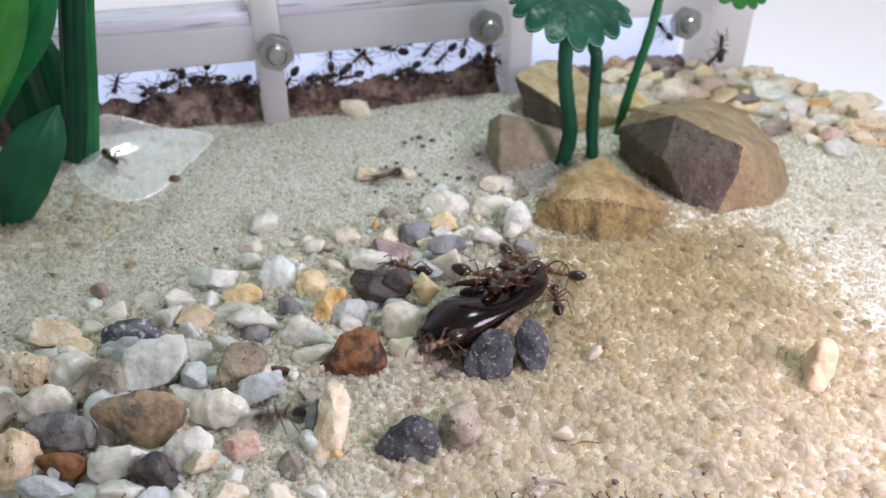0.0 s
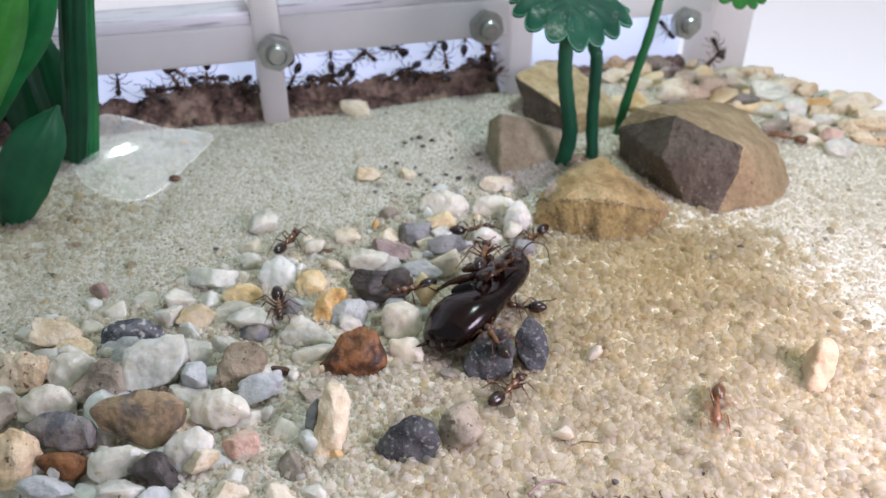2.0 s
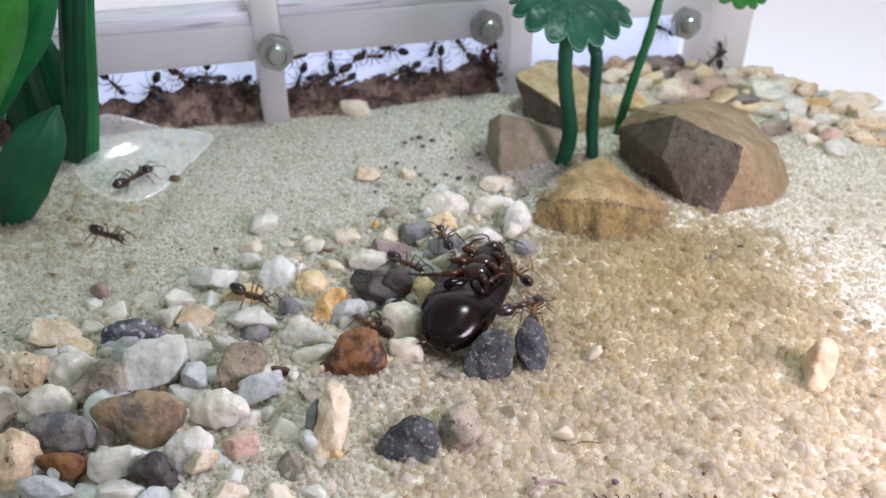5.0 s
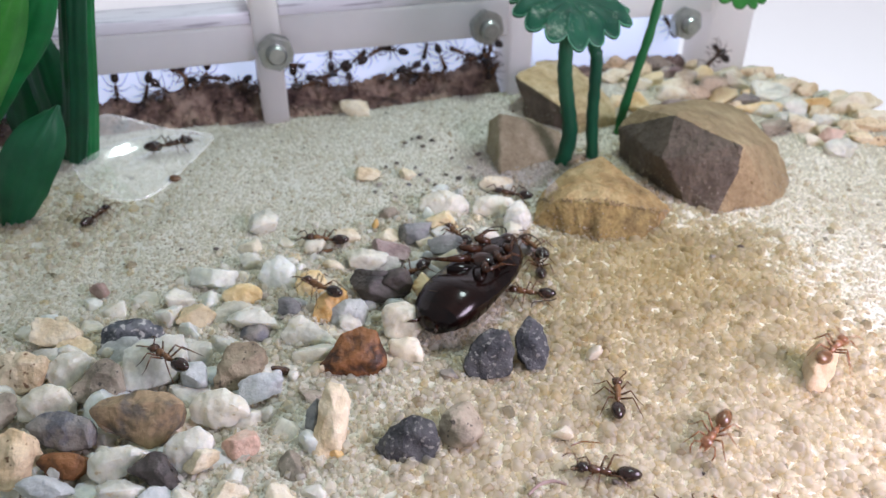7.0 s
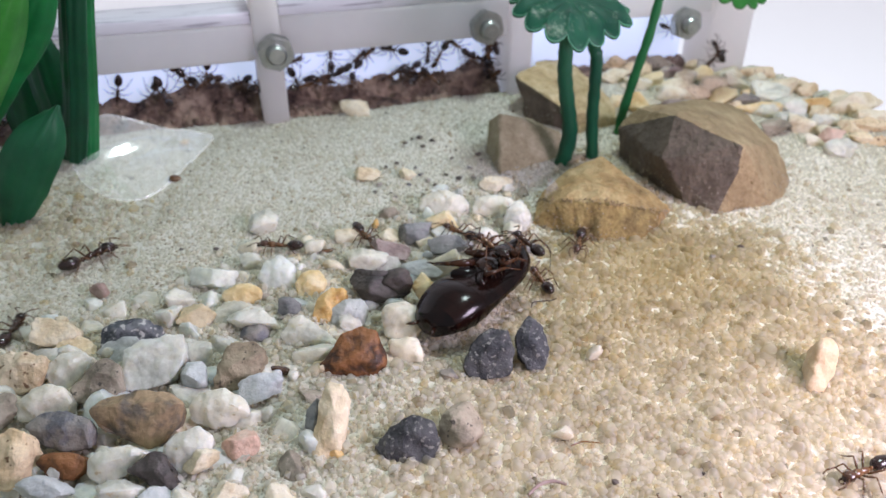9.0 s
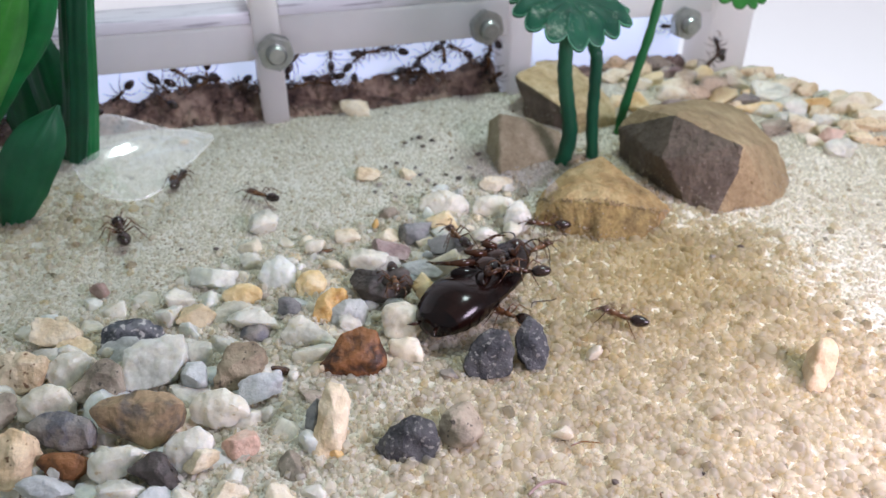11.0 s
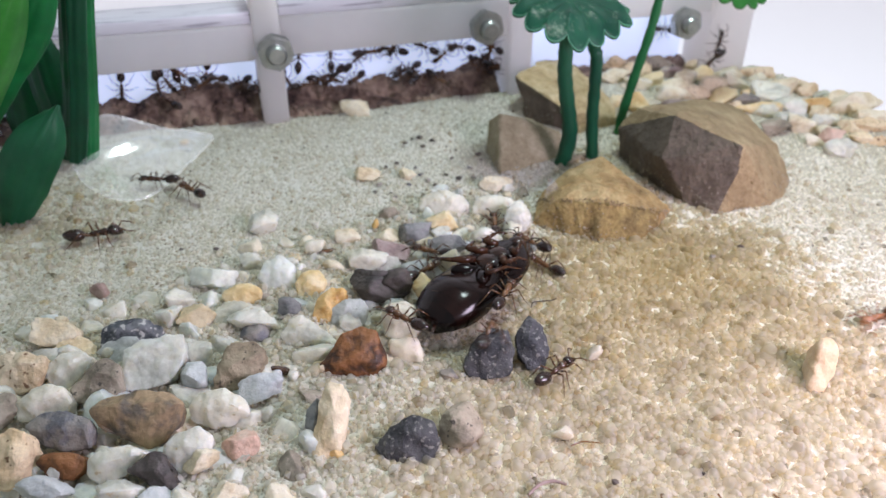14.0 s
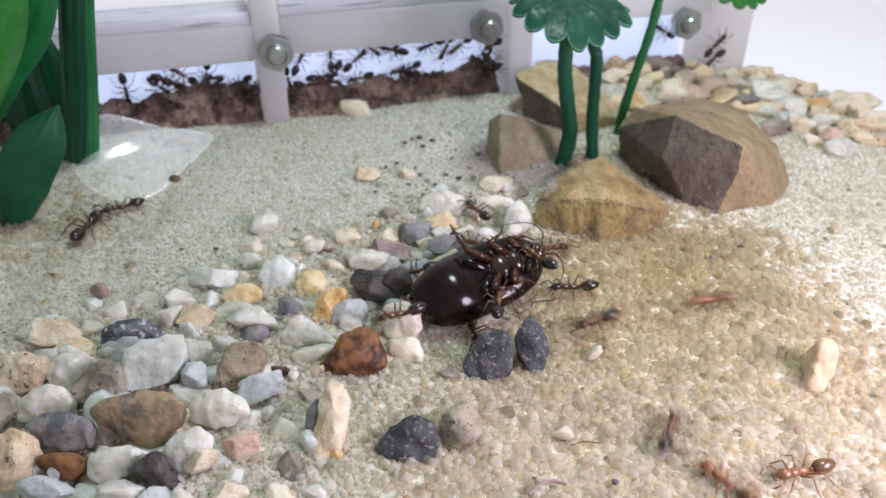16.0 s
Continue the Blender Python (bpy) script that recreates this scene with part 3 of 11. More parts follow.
def angular_pebble(material, label, corners, seed, chip=0.0003, worn=2):
    """A broken stone: the hull of its corners, edges chipped, faces uneven."""
    bm = bmesh.new()
    for c in corners:
        bm.verts.new(c)
    made = bmesh.ops.convex_hull(bm, input=list(bm.verts))
    loose = [g for g in made["geom_interior"] if isinstance(g, bmesh.types.BMVert)]
    bmesh.ops.delete(bm, geom=loose, context="VERTS")
    bmesh.ops.bevel(bm, geom=list(bm.edges), offset=chip, segments=1, affect="EDGES", profile=0.5)
    bmesh.ops.triangulate(bm, faces=list(bm.faces))
    for _ in range(5):
        edges = [e for e in bm.edges if e.calc_length() > 0.0005]
        if not edges or len(bm.faces) > 9000:
            break
        bmesh.ops.subdivide_edges(bm, edges=edges, cuts=1)
        bmesh.ops.triangulate(bm, faces=[f for f in bm.faces if len(f.verts) > 3])
    for _ in range(worn):
        bmesh.ops.smooth_vert(bm, verts=list(bm.verts), factor=0.5, use_axis_x=True, use_axis_y=True, use_axis_z=True)
    bm.normal_update()
    shift = Vector((seed * 2.3, seed * 1.1, seed))
    moved = [(v, v.normal * (0.00022 * noise.noise(v.co * 300 + shift) + 0.00026 * noise.noise(v.co * 760 + shift) + 0.00011 * noise.noise(v.co * 1800 + shift))) for v in bm.verts]
    for v, d in moved:
        v.co += d
    centre = sum((v.co for v in bm.verts), Vector()) / len(bm.verts)
    for v in bm.verts:
        v.co -= centre
    ob = part("pebble", bm, material)
    ob.data.set_sharp_from_angle(angle=radians(21))
    ob.location = centre
    return tagged(ob, label, "pebble", "pebbles on the sand")


def stuck_grit(rock, seed):
    """Grains that cling low on a rock's faces."""
    rng = random.Random(seed)
    bm = bmesh.new()
    for f in rock.faces:
        c = f.calc_center_median()
        if c.z < 0.005 and f.normal.z < 0.6 and rng.random() < 0.2 * max(0.0, 1 - c.z / 0.005) ** 1.2:
            r = rng.uniform(0.00008, 0.00020)
            mid = c + f.normal * r * 0.3
            tips = [bm.verts.new(mid + Vector(d) * r * rng.uniform(0.75, 1.2)) for d in ((1, 0, 0), (0, 1, 0), (-1, 0, 0), (0, -1, 0), (0, 0, 1), (0, 0, -1))]
            for k in range(4):
                bm.faces.new((tips[k], tips[(k + 1) % 4], tips[4]))
                bm.faces.new((tips[(k + 1) % 4], tips[k], tips[5]))
    if not bm.verts:
        ball(bm, (0, 0, 0), (0.0002, 0.0002, 0.0002), None, 1)
    return bm


def broken_rock(label, corners, chip, seed, shade_side=None, material=ROCK, rough=1.0, second=SHADED_ROCK):
    """An angular broken rock: the hull of its corners, edges chipped, faces rough."""
    bm = bmesh.new()
    for c in corners:
        bm.verts.new(c)
    made = bmesh.ops.convex_hull(bm, input=list(bm.verts))
    loose = [g for g in made["geom_interior"] if isinstance(g, bmesh.types.BMVert)]
    bmesh.ops.delete(bm, geom=loose, context="VERTS")
    bmesh.ops.bevel(bm, geom=list(bm.edges), offset=chip, segments=1, affect="EDGES", profile=0.6)
    bmesh.ops.triangulate(bm, faces=list(bm.faces))
    for _ in range(6):
        edges = [e for e in bm.edges if e.calc_length() > 0.0011]
        if not edges or len(bm.faces) > 30000:
            break
        bmesh.ops.subdivide_edges(bm, edges=edges, cuts=1)
        bmesh.ops.triangulate(bm, faces=[f for f in bm.faces if len(f.verts) > 3])
    bm.normal_update()
    # faces turned this way take the second material, with shade in its colour
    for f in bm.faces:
        f.material_index = int(shade_side is not None and f.normal.dot(Vector(shade_side).normalized()) > 0.72)
    shift = Vector((seed * 1.7, seed * 3.1, seed))
    moved = [(v, v.normal * rough * (0.0006 * noise.noise(v.co * 150 + shift) + 0.0004 * noise.noise(v.co * 430 + shift) + 0.00022 * noise.noise(v.co * 1100 + shift))) for v in bm.verts]
    for v, d in moved:
        v.co += d
    centre = sum((v.co for v in bm.verts), Vector()) / len(bm.verts)
    centre.z = 0
    for v in bm.verts:
        v.co -= centre
    stuck = stuck_grit(bm, seed)
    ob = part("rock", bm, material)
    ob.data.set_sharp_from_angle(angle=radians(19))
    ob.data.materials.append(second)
    ob.location = centre
    part("stuck_grit", stuck, TAUPE, ob, "pale grit clinging to the foot of the rock")
    return tagged(ob, label, "rock", "rocks round the plant")



# ---- plastic plants ----
def blade_plant(label, at):
    ob = new("plastic_plant")
    ob.location = at
    return tagged(ob, label, "plant")


def blade(material, points, width, twist, plant, strip=False):
    """A long plastic blade with a raised midrib and fine side ribs."""
    line = curve_points(points, 8)
    bm = bmesh.new()
    rows, across = len(line), 12
    front, back = [], []
    for i, p in enumerate(line):
        t = i / (rows - 1)
        w = width * 0.5 * max(0.06, min(1.0, 0.55 + 1.6 * t) * (1 - max(0.0, (t - 0.45) / 0.55) ** 2.2))
        if strip:
            w = width * 0.5
        along = (line[min(i + 1, rows - 1)] - line[max(i - 1, 0)]).normalized()
        side = Matrix.Rotation(radians(twist + 14 * t), 3, along) @ Vector((1, 0, 0))
        side = (side - side.dot(along) * along).normalized()
        out_ = side.cross(along)
        if out_.y > 0:
            out_ = -out_
        f, b = [], []
        for k in range(across + 1):
            u = 2 * k / across - 1
            bow = 0.22 * width * (0.25 - u * u) + 0.00035 * math.exp(-(u / 0.1) ** 2) + 0.00016 * math.cos(u * 26) + 0.00022 * noise.noise(Vector((u * 3, t * 9, width * 900)))
            q = p + side * (u * w) + out_ * bow
            f.append(bm.verts.new(q))
            b.append(bm.verts.new(q - out_ * 0.0004))
        front.append(f)
        back.append(b)
    for r in range(rows - 1):
        for k in range(across):
            bm.faces.new((front[r][k], front[r][k + 1], front[r + 1][k + 1], front[r + 1][k]))
            bm.faces.new((back[r][k + 1], back[r][k], back[r + 1][k], back[r + 1][k + 1]))
        bm.faces.new((front[r][0], front[r + 1][0], back[r + 1][0], back[r][0]))
        bm.faces.new((front[r + 1][across], front[r][across], back[r][across], back[r + 1][across]))
    for v in bm.verts:
        v.co -= plant.location
    return part("blade", bm, material, plant)


def stem(material, points, low, high, plant):
    line = curve_points(points, 6)
    bm = bmesh.new()
    n = len(line)
    tube(bm, [p - plant.location for p in line], [low + (high - low) * i / (n - 1) + 0.00008 * math.sin(i * 1.9) for i in range(n)], 14)
    return part("stem", bm, material, plant)


def round_leaf(material, pale, at, radius, lean, roll, lobes, plant):
    """A round leaf with a scalloped rim and radial folds."""
    bm = bmesh.new()
    rings, sides = 22, lobes * 10
    top, low = [], []
    for i in range(rings):
        r = (i + 0.4) / rings
        a_, b_ = [], []
        for k in range(sides):
            a = 2 * math.pi * k / sides
            lobe = abs(math.sin(a * lobes / 2))
            rim = 1 - 0.17 * (1 - lobe) * r ** 4 + 0.05 * math.sin(3 * a + 1) + 0.03 * math.sin(5 * a + 2.2)
            crease = 0.11 * r ** 1.6 * (0.6 - lobe ** 0.6)
            fold = crease - 0.08 * r ** 2 - 0.14 * max(0.0, (r - 0.70) / 0.30) ** 2 + 0.07 * r * r * math.sin(2 * a + 0.9) + 0.05 * noise.noise(Vector((math.cos(a) * r * 3, math.sin(a) * r * 3, lobes)))
            q = Vector((math.cos(a) * r * rim, math.sin(a) * r * rim, fold)) * radius
            a_.append(bm.verts.new(q))
            b_.append(bm.verts.new(q - Vector((0, 0, 0.00045))))
        top.append(a_)
        low.append(b_)
    for i in range(rings - 1):
        for k in range(sides):
            j = (k + 1) % sides
            bm.faces.new((top[i][k], top[i + 1][k], top[i + 1][j], top[i][j]))
            bm.faces.new((low[i][j], low[i + 1][j], low[i + 1][k], low[i][k]))
    for k in range(sides):
        j = (k + 1) % sides
        bm.faces.new((top[-1][k], low[-1][k], low[-1][j], top[-1][j]))
    bm.faces.new(top[0])
    bm.faces.new(low[0][::-1])
    edge = [v.co.copy() for v in top[-1]]
    m = Matrix.Translation(Vector(at) - plant.location) @ pose(0, 0, 0, lean, roll, 0)
    bm.transform(m)
    leaf = part("round_leaf", bm, material, plant)
    bm = bmesh.new()
    tube(bm, [m @ p for p in edge + edge[:1]], [0.00016] * (len(edge) + 1), 6)
    part("rim", bm, pale, leaf, "pale worn rim")
    return leaf
angular_pebble(PEACH, "peach stone speckled with brown, among the gravel", ((-0.0560, 0.0745, 0.0037), (-0.0555, 0.0762, 0.0009), (-0.0542, 0.0750, 0.0043), (-0.0540, 0.0767, 0.0015), (-0.0520, 0.0746, 0.0038), (-0.0521, 0.0763, 0.0010), (-0.0495, 0.0744, 0.0036), (-0.0499, 0.0762, 0.0008), (-0.0496, 0.0731, 0.0021), (-0.0500, 0.0751, -0.0004), (-0.0510, 0.0718, 0.0005), (-0.0512, 0.0739, -0.0015), (-0.0530, 0.0714, 0.0000), (-0.0530, 0.0736, -0.0015), (-0.0557, 0.0722, 0.0010), (-0.0552, 0.0743, -0.0014), (-0.0529, 0.0733, 0.0035), (-0.0506, 0.0731, 0.0033)), 11, 0.000135, 0)
angular_pebble(QUARTZ, "chalky white quartz pebble", ((-0.0504, 0.0737, 0.0016), (-0.0499, 0.0756, -0.0009), (-0.0488, 0.0750, 0.0032), (-0.0486, 0.0768, 0.0005), (-0.0460, 0.0755, 0.0038), (-0.0462, 0.0772, 0.0010), (-0.0441, 0.0749, 0.0031), (-0.0445, 0.0767, 0.0004), (-0.0451, 0.0737, 0.0016), (-0.0454, 0.0756, -0.0009), (-0.0469, 0.0723, 0.0000), (-0.0470, 0.0744, -0.0015), (-0.0491, 0.0724, 0.0001), (-0.0488, 0.0745, -0.0015), (-0.0480, 0.0730, 0.0020), (-0.0465, 0.0739, 0.0032)), 12, 0.000135, 0)
angular_pebble(TAUPE, "rough grey-brown pebble in the gravel", ((-0.0460, 0.0708, 0.0014), (-0.0455, 0.0728, -0.0011), (-0.0435, 0.0726, 0.0035), (-0.0434, 0.0743, 0.0007), (-0.0418, 0.0734, 0.0044), (-0.0420, 0.0750, 0.0015), (-0.0399, 0.0728, 0.0037), (-0.0403, 0.0745, 0.0009), (-0.0394, 0.0708, 0.0014), (-0.0399, 0.0728, -0.0011), (-0.0408, 0.0700, 0.0004), (-0.0411, 0.0721, -0.0015), (-0.0439, 0.0697, 0.0000), (-0.0437, 0.0718, -0.0015), (-0.0457, 0.0699, 0.0002), (-0.0452, 0.0720, -0.0015), (-0.0424, 0.0714, 0.0034), (-0.0400, 0.0713, 0.0032)), 13, 0.000135, 0)
angular_pebble(GRANITE, "black pebble mottled with white", ((-0.0455, 0.0795, 0.0012), (-0.0450, 0.0815, -0.0012), (-0.0453, 0.0809, 0.0030), (-0.0448, 0.0827, 0.0003), (-0.0436, 0.0817, 0.0039), (-0.0433, 0.0834, 0.0011), (-0.0402, 0.0819, 0.0042), (-0.0404, 0.0836, 0.0013), (-0.0371, 0.0810, 0.0031), (-0.0378, 0.0828, 0.0004), (-0.0373, 0.0800, 0.0019), (-0.0380, 0.0820, -0.0006), (-0.0400, 0.0797, 0.0016), (-0.0403, 0.0817, -0.0009), (-0.0422, 0.0790, 0.0007), (-0.0421, 0.0811, -0.0015), (-0.0444, 0.0784, 0.0000), (-0.0440, 0.0806, -0.0015), (-0.0431, 0.0801, 0.0033), (-0.0396, 0.0803, 0.0036)), 14, 0.00018, 0)
angular_pebble(MILKY, "block of milky translucent quartz", ((-0.0403, 0.0721, 0.0002), (-0.0398, 0.0743, -0.0015), (-0.0403, 0.0753, 0.0039), (-0.0398, 0.0770, 0.0012), (-0.0378, 0.0763, 0.0051), (-0.0376, 0.0779, 0.0022), (-0.0328, 0.0766, 0.0055), (-0.0333, 0.0782, 0.0026), (-0.0324, 0.0751, 0.0037), (-0.0329, 0.0768, 0.0009), (-0.0335, 0.0732, 0.0015), (-0.0339, 0.0753, -0.0009), (-0.0353, 0.0724, 0.0004), (-0.0355, 0.0745, -0.0015), (-0.0378, 0.0720, 0.0000), (-0.0376, 0.0742, -0.0015), (-0.0383, 0.0750, 0.0042), (-0.0340, 0.0754, 0.0046)), 15, 9e-05, 0)
pebble(QUARTZ, "small white quartz pebble", (-0.03189, 0.07780, 0.00137), (58.0, -0.0, 0.0), (0.00245, 0.00205, 0.00185), 16)
pebble(PALEGREY, "small pale grey pebble", (-0.03122, 0.07367, 0.00122), (58.0, -0.0, 0.0), (0.00221, 0.00183, 0.00165), 17)
pebble(CREAM, "creamy white pebble half sunk in sand", (-0.05219, 0.08152, 0.00152), (57.9, 4.2, -2.7), (0.00358, 0.00228, 0.00205), 18)
angular_pebble(QUARTZ, "white quartz pebble with a brown spot", ((-0.0513, 0.0681, 0.0018), (-0.0508, 0.0700, -0.0007), (-0.0492, 0.0691, 0.0029), (-0.0490, 0.0709, 0.0002), (-0.0472, 0.0697, 0.0037), (-0.0473, 0.0714, 0.0008), (-0.0453, 0.0691, 0.0029), (-0.0456, 0.0709, 0.0002), (-0.0445, 0.0681, 0.0018), (-0.0449, 0.0700, -0.0007), (-0.0449, 0.0674, 0.0009), (-0.0453, 0.0694, -0.0015), (-0.0481, 0.0667, 0.0002), (-0.0480, 0.0688, -0.0015), (-0.0506, 0.0666, 0.0000), (-0.0502, 0.0687, -0.0015), (-0.0484, 0.0677, 0.0026), (-0.0464, 0.0681, 0.0030)), 19, 0.00018, 0)
pebble(TAUPE, "grey-brown pebble in the gravel", (-0.05204, 0.06678, 0.00148), (58.0, -0.0, 0.0), (0.00172, 0.00222, 0.00155), 20)
angular_pebble(SLATE, "blue-grey worn pebble with brown patches", ((-0.0480, 0.0637, 0.0022), (-0.0474, 0.0656, -0.0004), (-0.0466, 0.0647, 0.0033), (-0.0462, 0.0664, 0.0006), (-0.0437, 0.0649, 0.0036), (-0.0437, 0.0666, 0.0008), (-0.0408, 0.0644, 0.0030), (-0.0412, 0.0662, 0.0003), (-0.0400, 0.0635, 0.0020), (-0.0405, 0.0654, -0.0006), (-0.0401, 0.0621, 0.0003), (-0.0406, 0.0642, -0.0015), (-0.0434, 0.0619, 0.0000), (-0.0434, 0.0640, -0.0015), (-0.0466, 0.0625, 0.0007), (-0.0462, 0.0645, -0.0015), (-0.0444, 0.0634, 0.0030), (-0.0406, 0.0631, 0.0028), (-0.0451, 0.0628, 0.0023)), 21, 0.00018, 0)
angular_pebble(BROWN, "large angular brown and grey pebble", ((-0.0409, 0.0651, 0.0035), (-0.0401, 0.0670, 0.0008), (-0.0388, 0.0662, 0.0047), (-0.0382, 0.0679, 0.0019), (-0.0349, 0.0666, 0.0053), (-0.0349, 0.0683, 0.0024), (-0.0316, 0.0664, 0.0050), (-0.0321, 0.0680, 0.0021), (-0.0298, 0.0656, 0.0040), (-0.0305, 0.0673, 0.0013), (-0.0302, 0.0643, 0.0025), (-0.0309, 0.0663, -0.0000), (-0.0319, 0.0631, 0.0011), (-0.0323, 0.0652, -0.0013), (-0.0335, 0.0622, 0.0000), (-0.0337, 0.0645, -0.0015), (-0.0352, 0.0627, 0.0005), (-0.0351, 0.0648, -0.0015), (-0.0375, 0.0636, 0.0017), (-0.0372, 0.0657, -0.0007), (-0.0399, 0.0641, 0.0022), (-0.0392, 0.0661, -0.0003), (-0.0377, 0.0644, 0.0049), (-0.0334, 0.0642, 0.0047), (-0.0305, 0.0646, 0.0052), (-0.0328, 0.0633, 0.0036)), 22, 0.000135, 0)
angular_pebble(QUARTZ, "white quartz pebble in the gravel", ((-0.0301, 0.0671, 0.0019), (-0.0296, 0.0690, -0.0007), (-0.0291, 0.0683, 0.0032), (-0.0288, 0.0700, 0.0004), (-0.0258, 0.0687, 0.0037), (-0.0259, 0.0704, 0.0009), (-0.0230, 0.0676, 0.0024), (-0.0235, 0.0694, -0.0003), (-0.0226, 0.0664, 0.0010), (-0.0231, 0.0684, -0.0015), (-0.0243, 0.0658, 0.0003), (-0.0246, 0.0679, -0.0015), (-0.0270, 0.0656, 0.0000), (-0.0269, 0.0677, -0.0015), (-0.0297, 0.0661, 0.0006), (-0.0292, 0.0681, -0.0015), (-0.0265, 0.0672, 0.0033), (-0.0242, 0.0667, 0.0027), (-0.0281, 0.0664, 0.0023)), 23, 0.000135, 0)
angular_pebble(PEACH, "orange-yellow pebble with a dark underside", ((-0.0488, 0.0600, 0.0045), (-0.0485, 0.0617, 0.0017), (-0.0473, 0.0606, 0.0053), (-0.0472, 0.0623, 0.0024), (-0.0454, 0.0602, 0.0049), (-0.0455, 0.0619, 0.0020), (-0.0448, 0.0589, 0.0033), (-0.0450, 0.0608, 0.0006), (-0.0451, 0.0576, 0.0017), (-0.0453, 0.0596, -0.0007), (-0.0464, 0.0563, 0.0002), (-0.0464, 0.0585, -0.0015), (-0.0483, 0.0562, 0.0000), (-0.0481, 0.0584, -0.0015), (-0.0464, 0.0587, 0.0043), (-0.0457, 0.0576, 0.0029)), 24, 0.00018, 0)
angular_pebble(RUST, "small orange-brown pebble in the gravel", ((-0.0449, 0.0590, 0.0016), (-0.0445, 0.0609, -0.0010), (-0.0437, 0.0596, 0.0023), (-0.0434, 0.0614, -0.0004), (-0.0406, 0.0597, 0.0024), (-0.0408, 0.0615, -0.0003), (-0.0392, 0.0592, 0.0018), (-0.0396, 0.0611, -0.0008), (-0.0393, 0.0584, 0.0008), (-0.0397, 0.0603, -0.0015), (-0.0413, 0.0577, 0.0000), (-0.0414, 0.0598, -0.0015), (-0.0435, 0.0579, 0.0003), (-0.0433, 0.0600, -0.0015), (-0.0415, 0.0585, 0.0023)), 25, 0.00018, 0)
angular_pebble(QUARTZ, "chalky white quartz pebble", ((-0.0391, 0.0590, 0.0019), (-0.0387, 0.0609, -0.0007), (-0.0377, 0.0596, 0.0027), (-0.0375, 0.0614, -0.0000), (-0.0347, 0.0602, 0.0033), (-0.0349, 0.0619, 0.0005), (-0.0323, 0.0595, 0.0026), (-0.0328, 0.0614, -0.0001), (-0.0333, 0.0588, 0.0017), (-0.0337, 0.0607, -0.0009), (-0.0344, 0.0579, 0.0006), (-0.0346, 0.0600, -0.0015), (-0.0372, 0.0574, 0.0000), (-0.0370, 0.0595, -0.0015), (-0.0388, 0.0577, 0.0004), (-0.0384, 0.0598, -0.0015), (-0.0364, 0.0584, 0.0025), (-0.0340, 0.0588, 0.0030)), 26, 0.00018, 0)
angular_pebble(UMBER, "dark brown angular pebble", ((-0.0342, 0.0575, 0.0020), (-0.0337, 0.0594, -0.0006), (-0.0318, 0.0587, 0.0034), (-0.0316, 0.0604, 0.0006), (-0.0304, 0.0588, 0.0035), (-0.0305, 0.0605, 0.0007), (-0.0292, 0.0576, 0.0021), (-0.0294, 0.0595, -0.0005), (-0.0283, 0.0566, 0.0009), (-0.0286, 0.0586, -0.0015), (-0.0286, 0.0558, -0.0000), (-0.0289, 0.0580, -0.0015), (-0.0300, 0.0560, 0.0001), (-0.0301, 0.0581, -0.0015), (-0.0325, 0.0568, 0.0011), (-0.0322, 0.0587, -0.0014), (-0.0307, 0.0569, 0.0026)), 27, 0.000135, 0)
angular_pebble(QUARTZ, "white quartz pebble in the gravel", ((-0.0312, 0.0605, 0.0024), (-0.0308, 0.0624, -0.0002), (-0.0298, 0.0615, 0.0036), (-0.0296, 0.0632, 0.0008), (-0.0271, 0.0619, 0.0041), (-0.0273, 0.0636, 0.0013), (-0.0255, 0.0612, 0.0033), (-0.0259, 0.0630, 0.0005), (-0.0258, 0.0599, 0.0017), (-0.0261, 0.0619, -0.0008), (-0.0274, 0.0589, 0.0005), (-0.0275, 0.0610, -0.0015), (-0.0295, 0.0585, -0.0000), (-0.0294, 0.0607, -0.0015), (-0.0307, 0.0593, 0.0009), (-0.0304, 0.0613, -0.0015), (-0.0285, 0.0601, 0.0033), (-0.0269, 0.0599, 0.0030)), 28, 0.00018, 0)
pebble(CREAM, "creamy quartz pebble in the gravel", (-0.02695, 0.05939, 0.00116), (54.2, -25.1, 17.0), (0.00260, 0.00174, 0.00156), 29)
pebble(PINK, "pink pebble in the gravel", (-0.02316, 0.06178, 0.00136), (57.6, 8.5, -5.3), (0.00253, 0.00205, 0.00184), 30)
pebble(PALEGREY, "pale grey glassy pebble", (-0.04232, 0.05569, 0.00107), (58.0, -0.0, 0.0), (0.00328, 0.00161, 0.00145), 31)
pebble(QUARTZ, "white quartz pebble in the gravel", (-0.03419, 0.05500, 0.00136), (58.0, -0.0, 0.0), (0.00268, 0.00204, 0.00184), 32)
pebble(UMBER, "tiny dark pebble in the gravel", (-0.02788, 0.05620, 0.00030), (58.0, -0.0, 0.0), (0.00049, 0.00045, 0.00041), 33)
pebble(MAUVE, "small mauve pebble in the sand", (-0.05078, 0.09280, 0.00083), (58.0, -0.0, 0.0), (0.00178, 0.00125, 0.00112), 34)
pebble(QUARTZ, "small white pebble in the gravel", (-0.03821, 0.08971, 0.00122), (58.0, -0.0, 0.0), (0.00270, 0.00183, 0.00164), 35)
pebble(CREAM, "small cream pebble in the gravel", (-0.03438, 0.08584, 0.00129), (58.0, -0.0, 0.0), (0.00278, 0.00194, 0.00175), 36)
pebble(QUARTZ, "small white pebble in the gravel", (-0.03828, 0.08566, 0.00123), (58.0, -0.0, 0.0), (0.00211, 0.00185, 0.00167), 37)
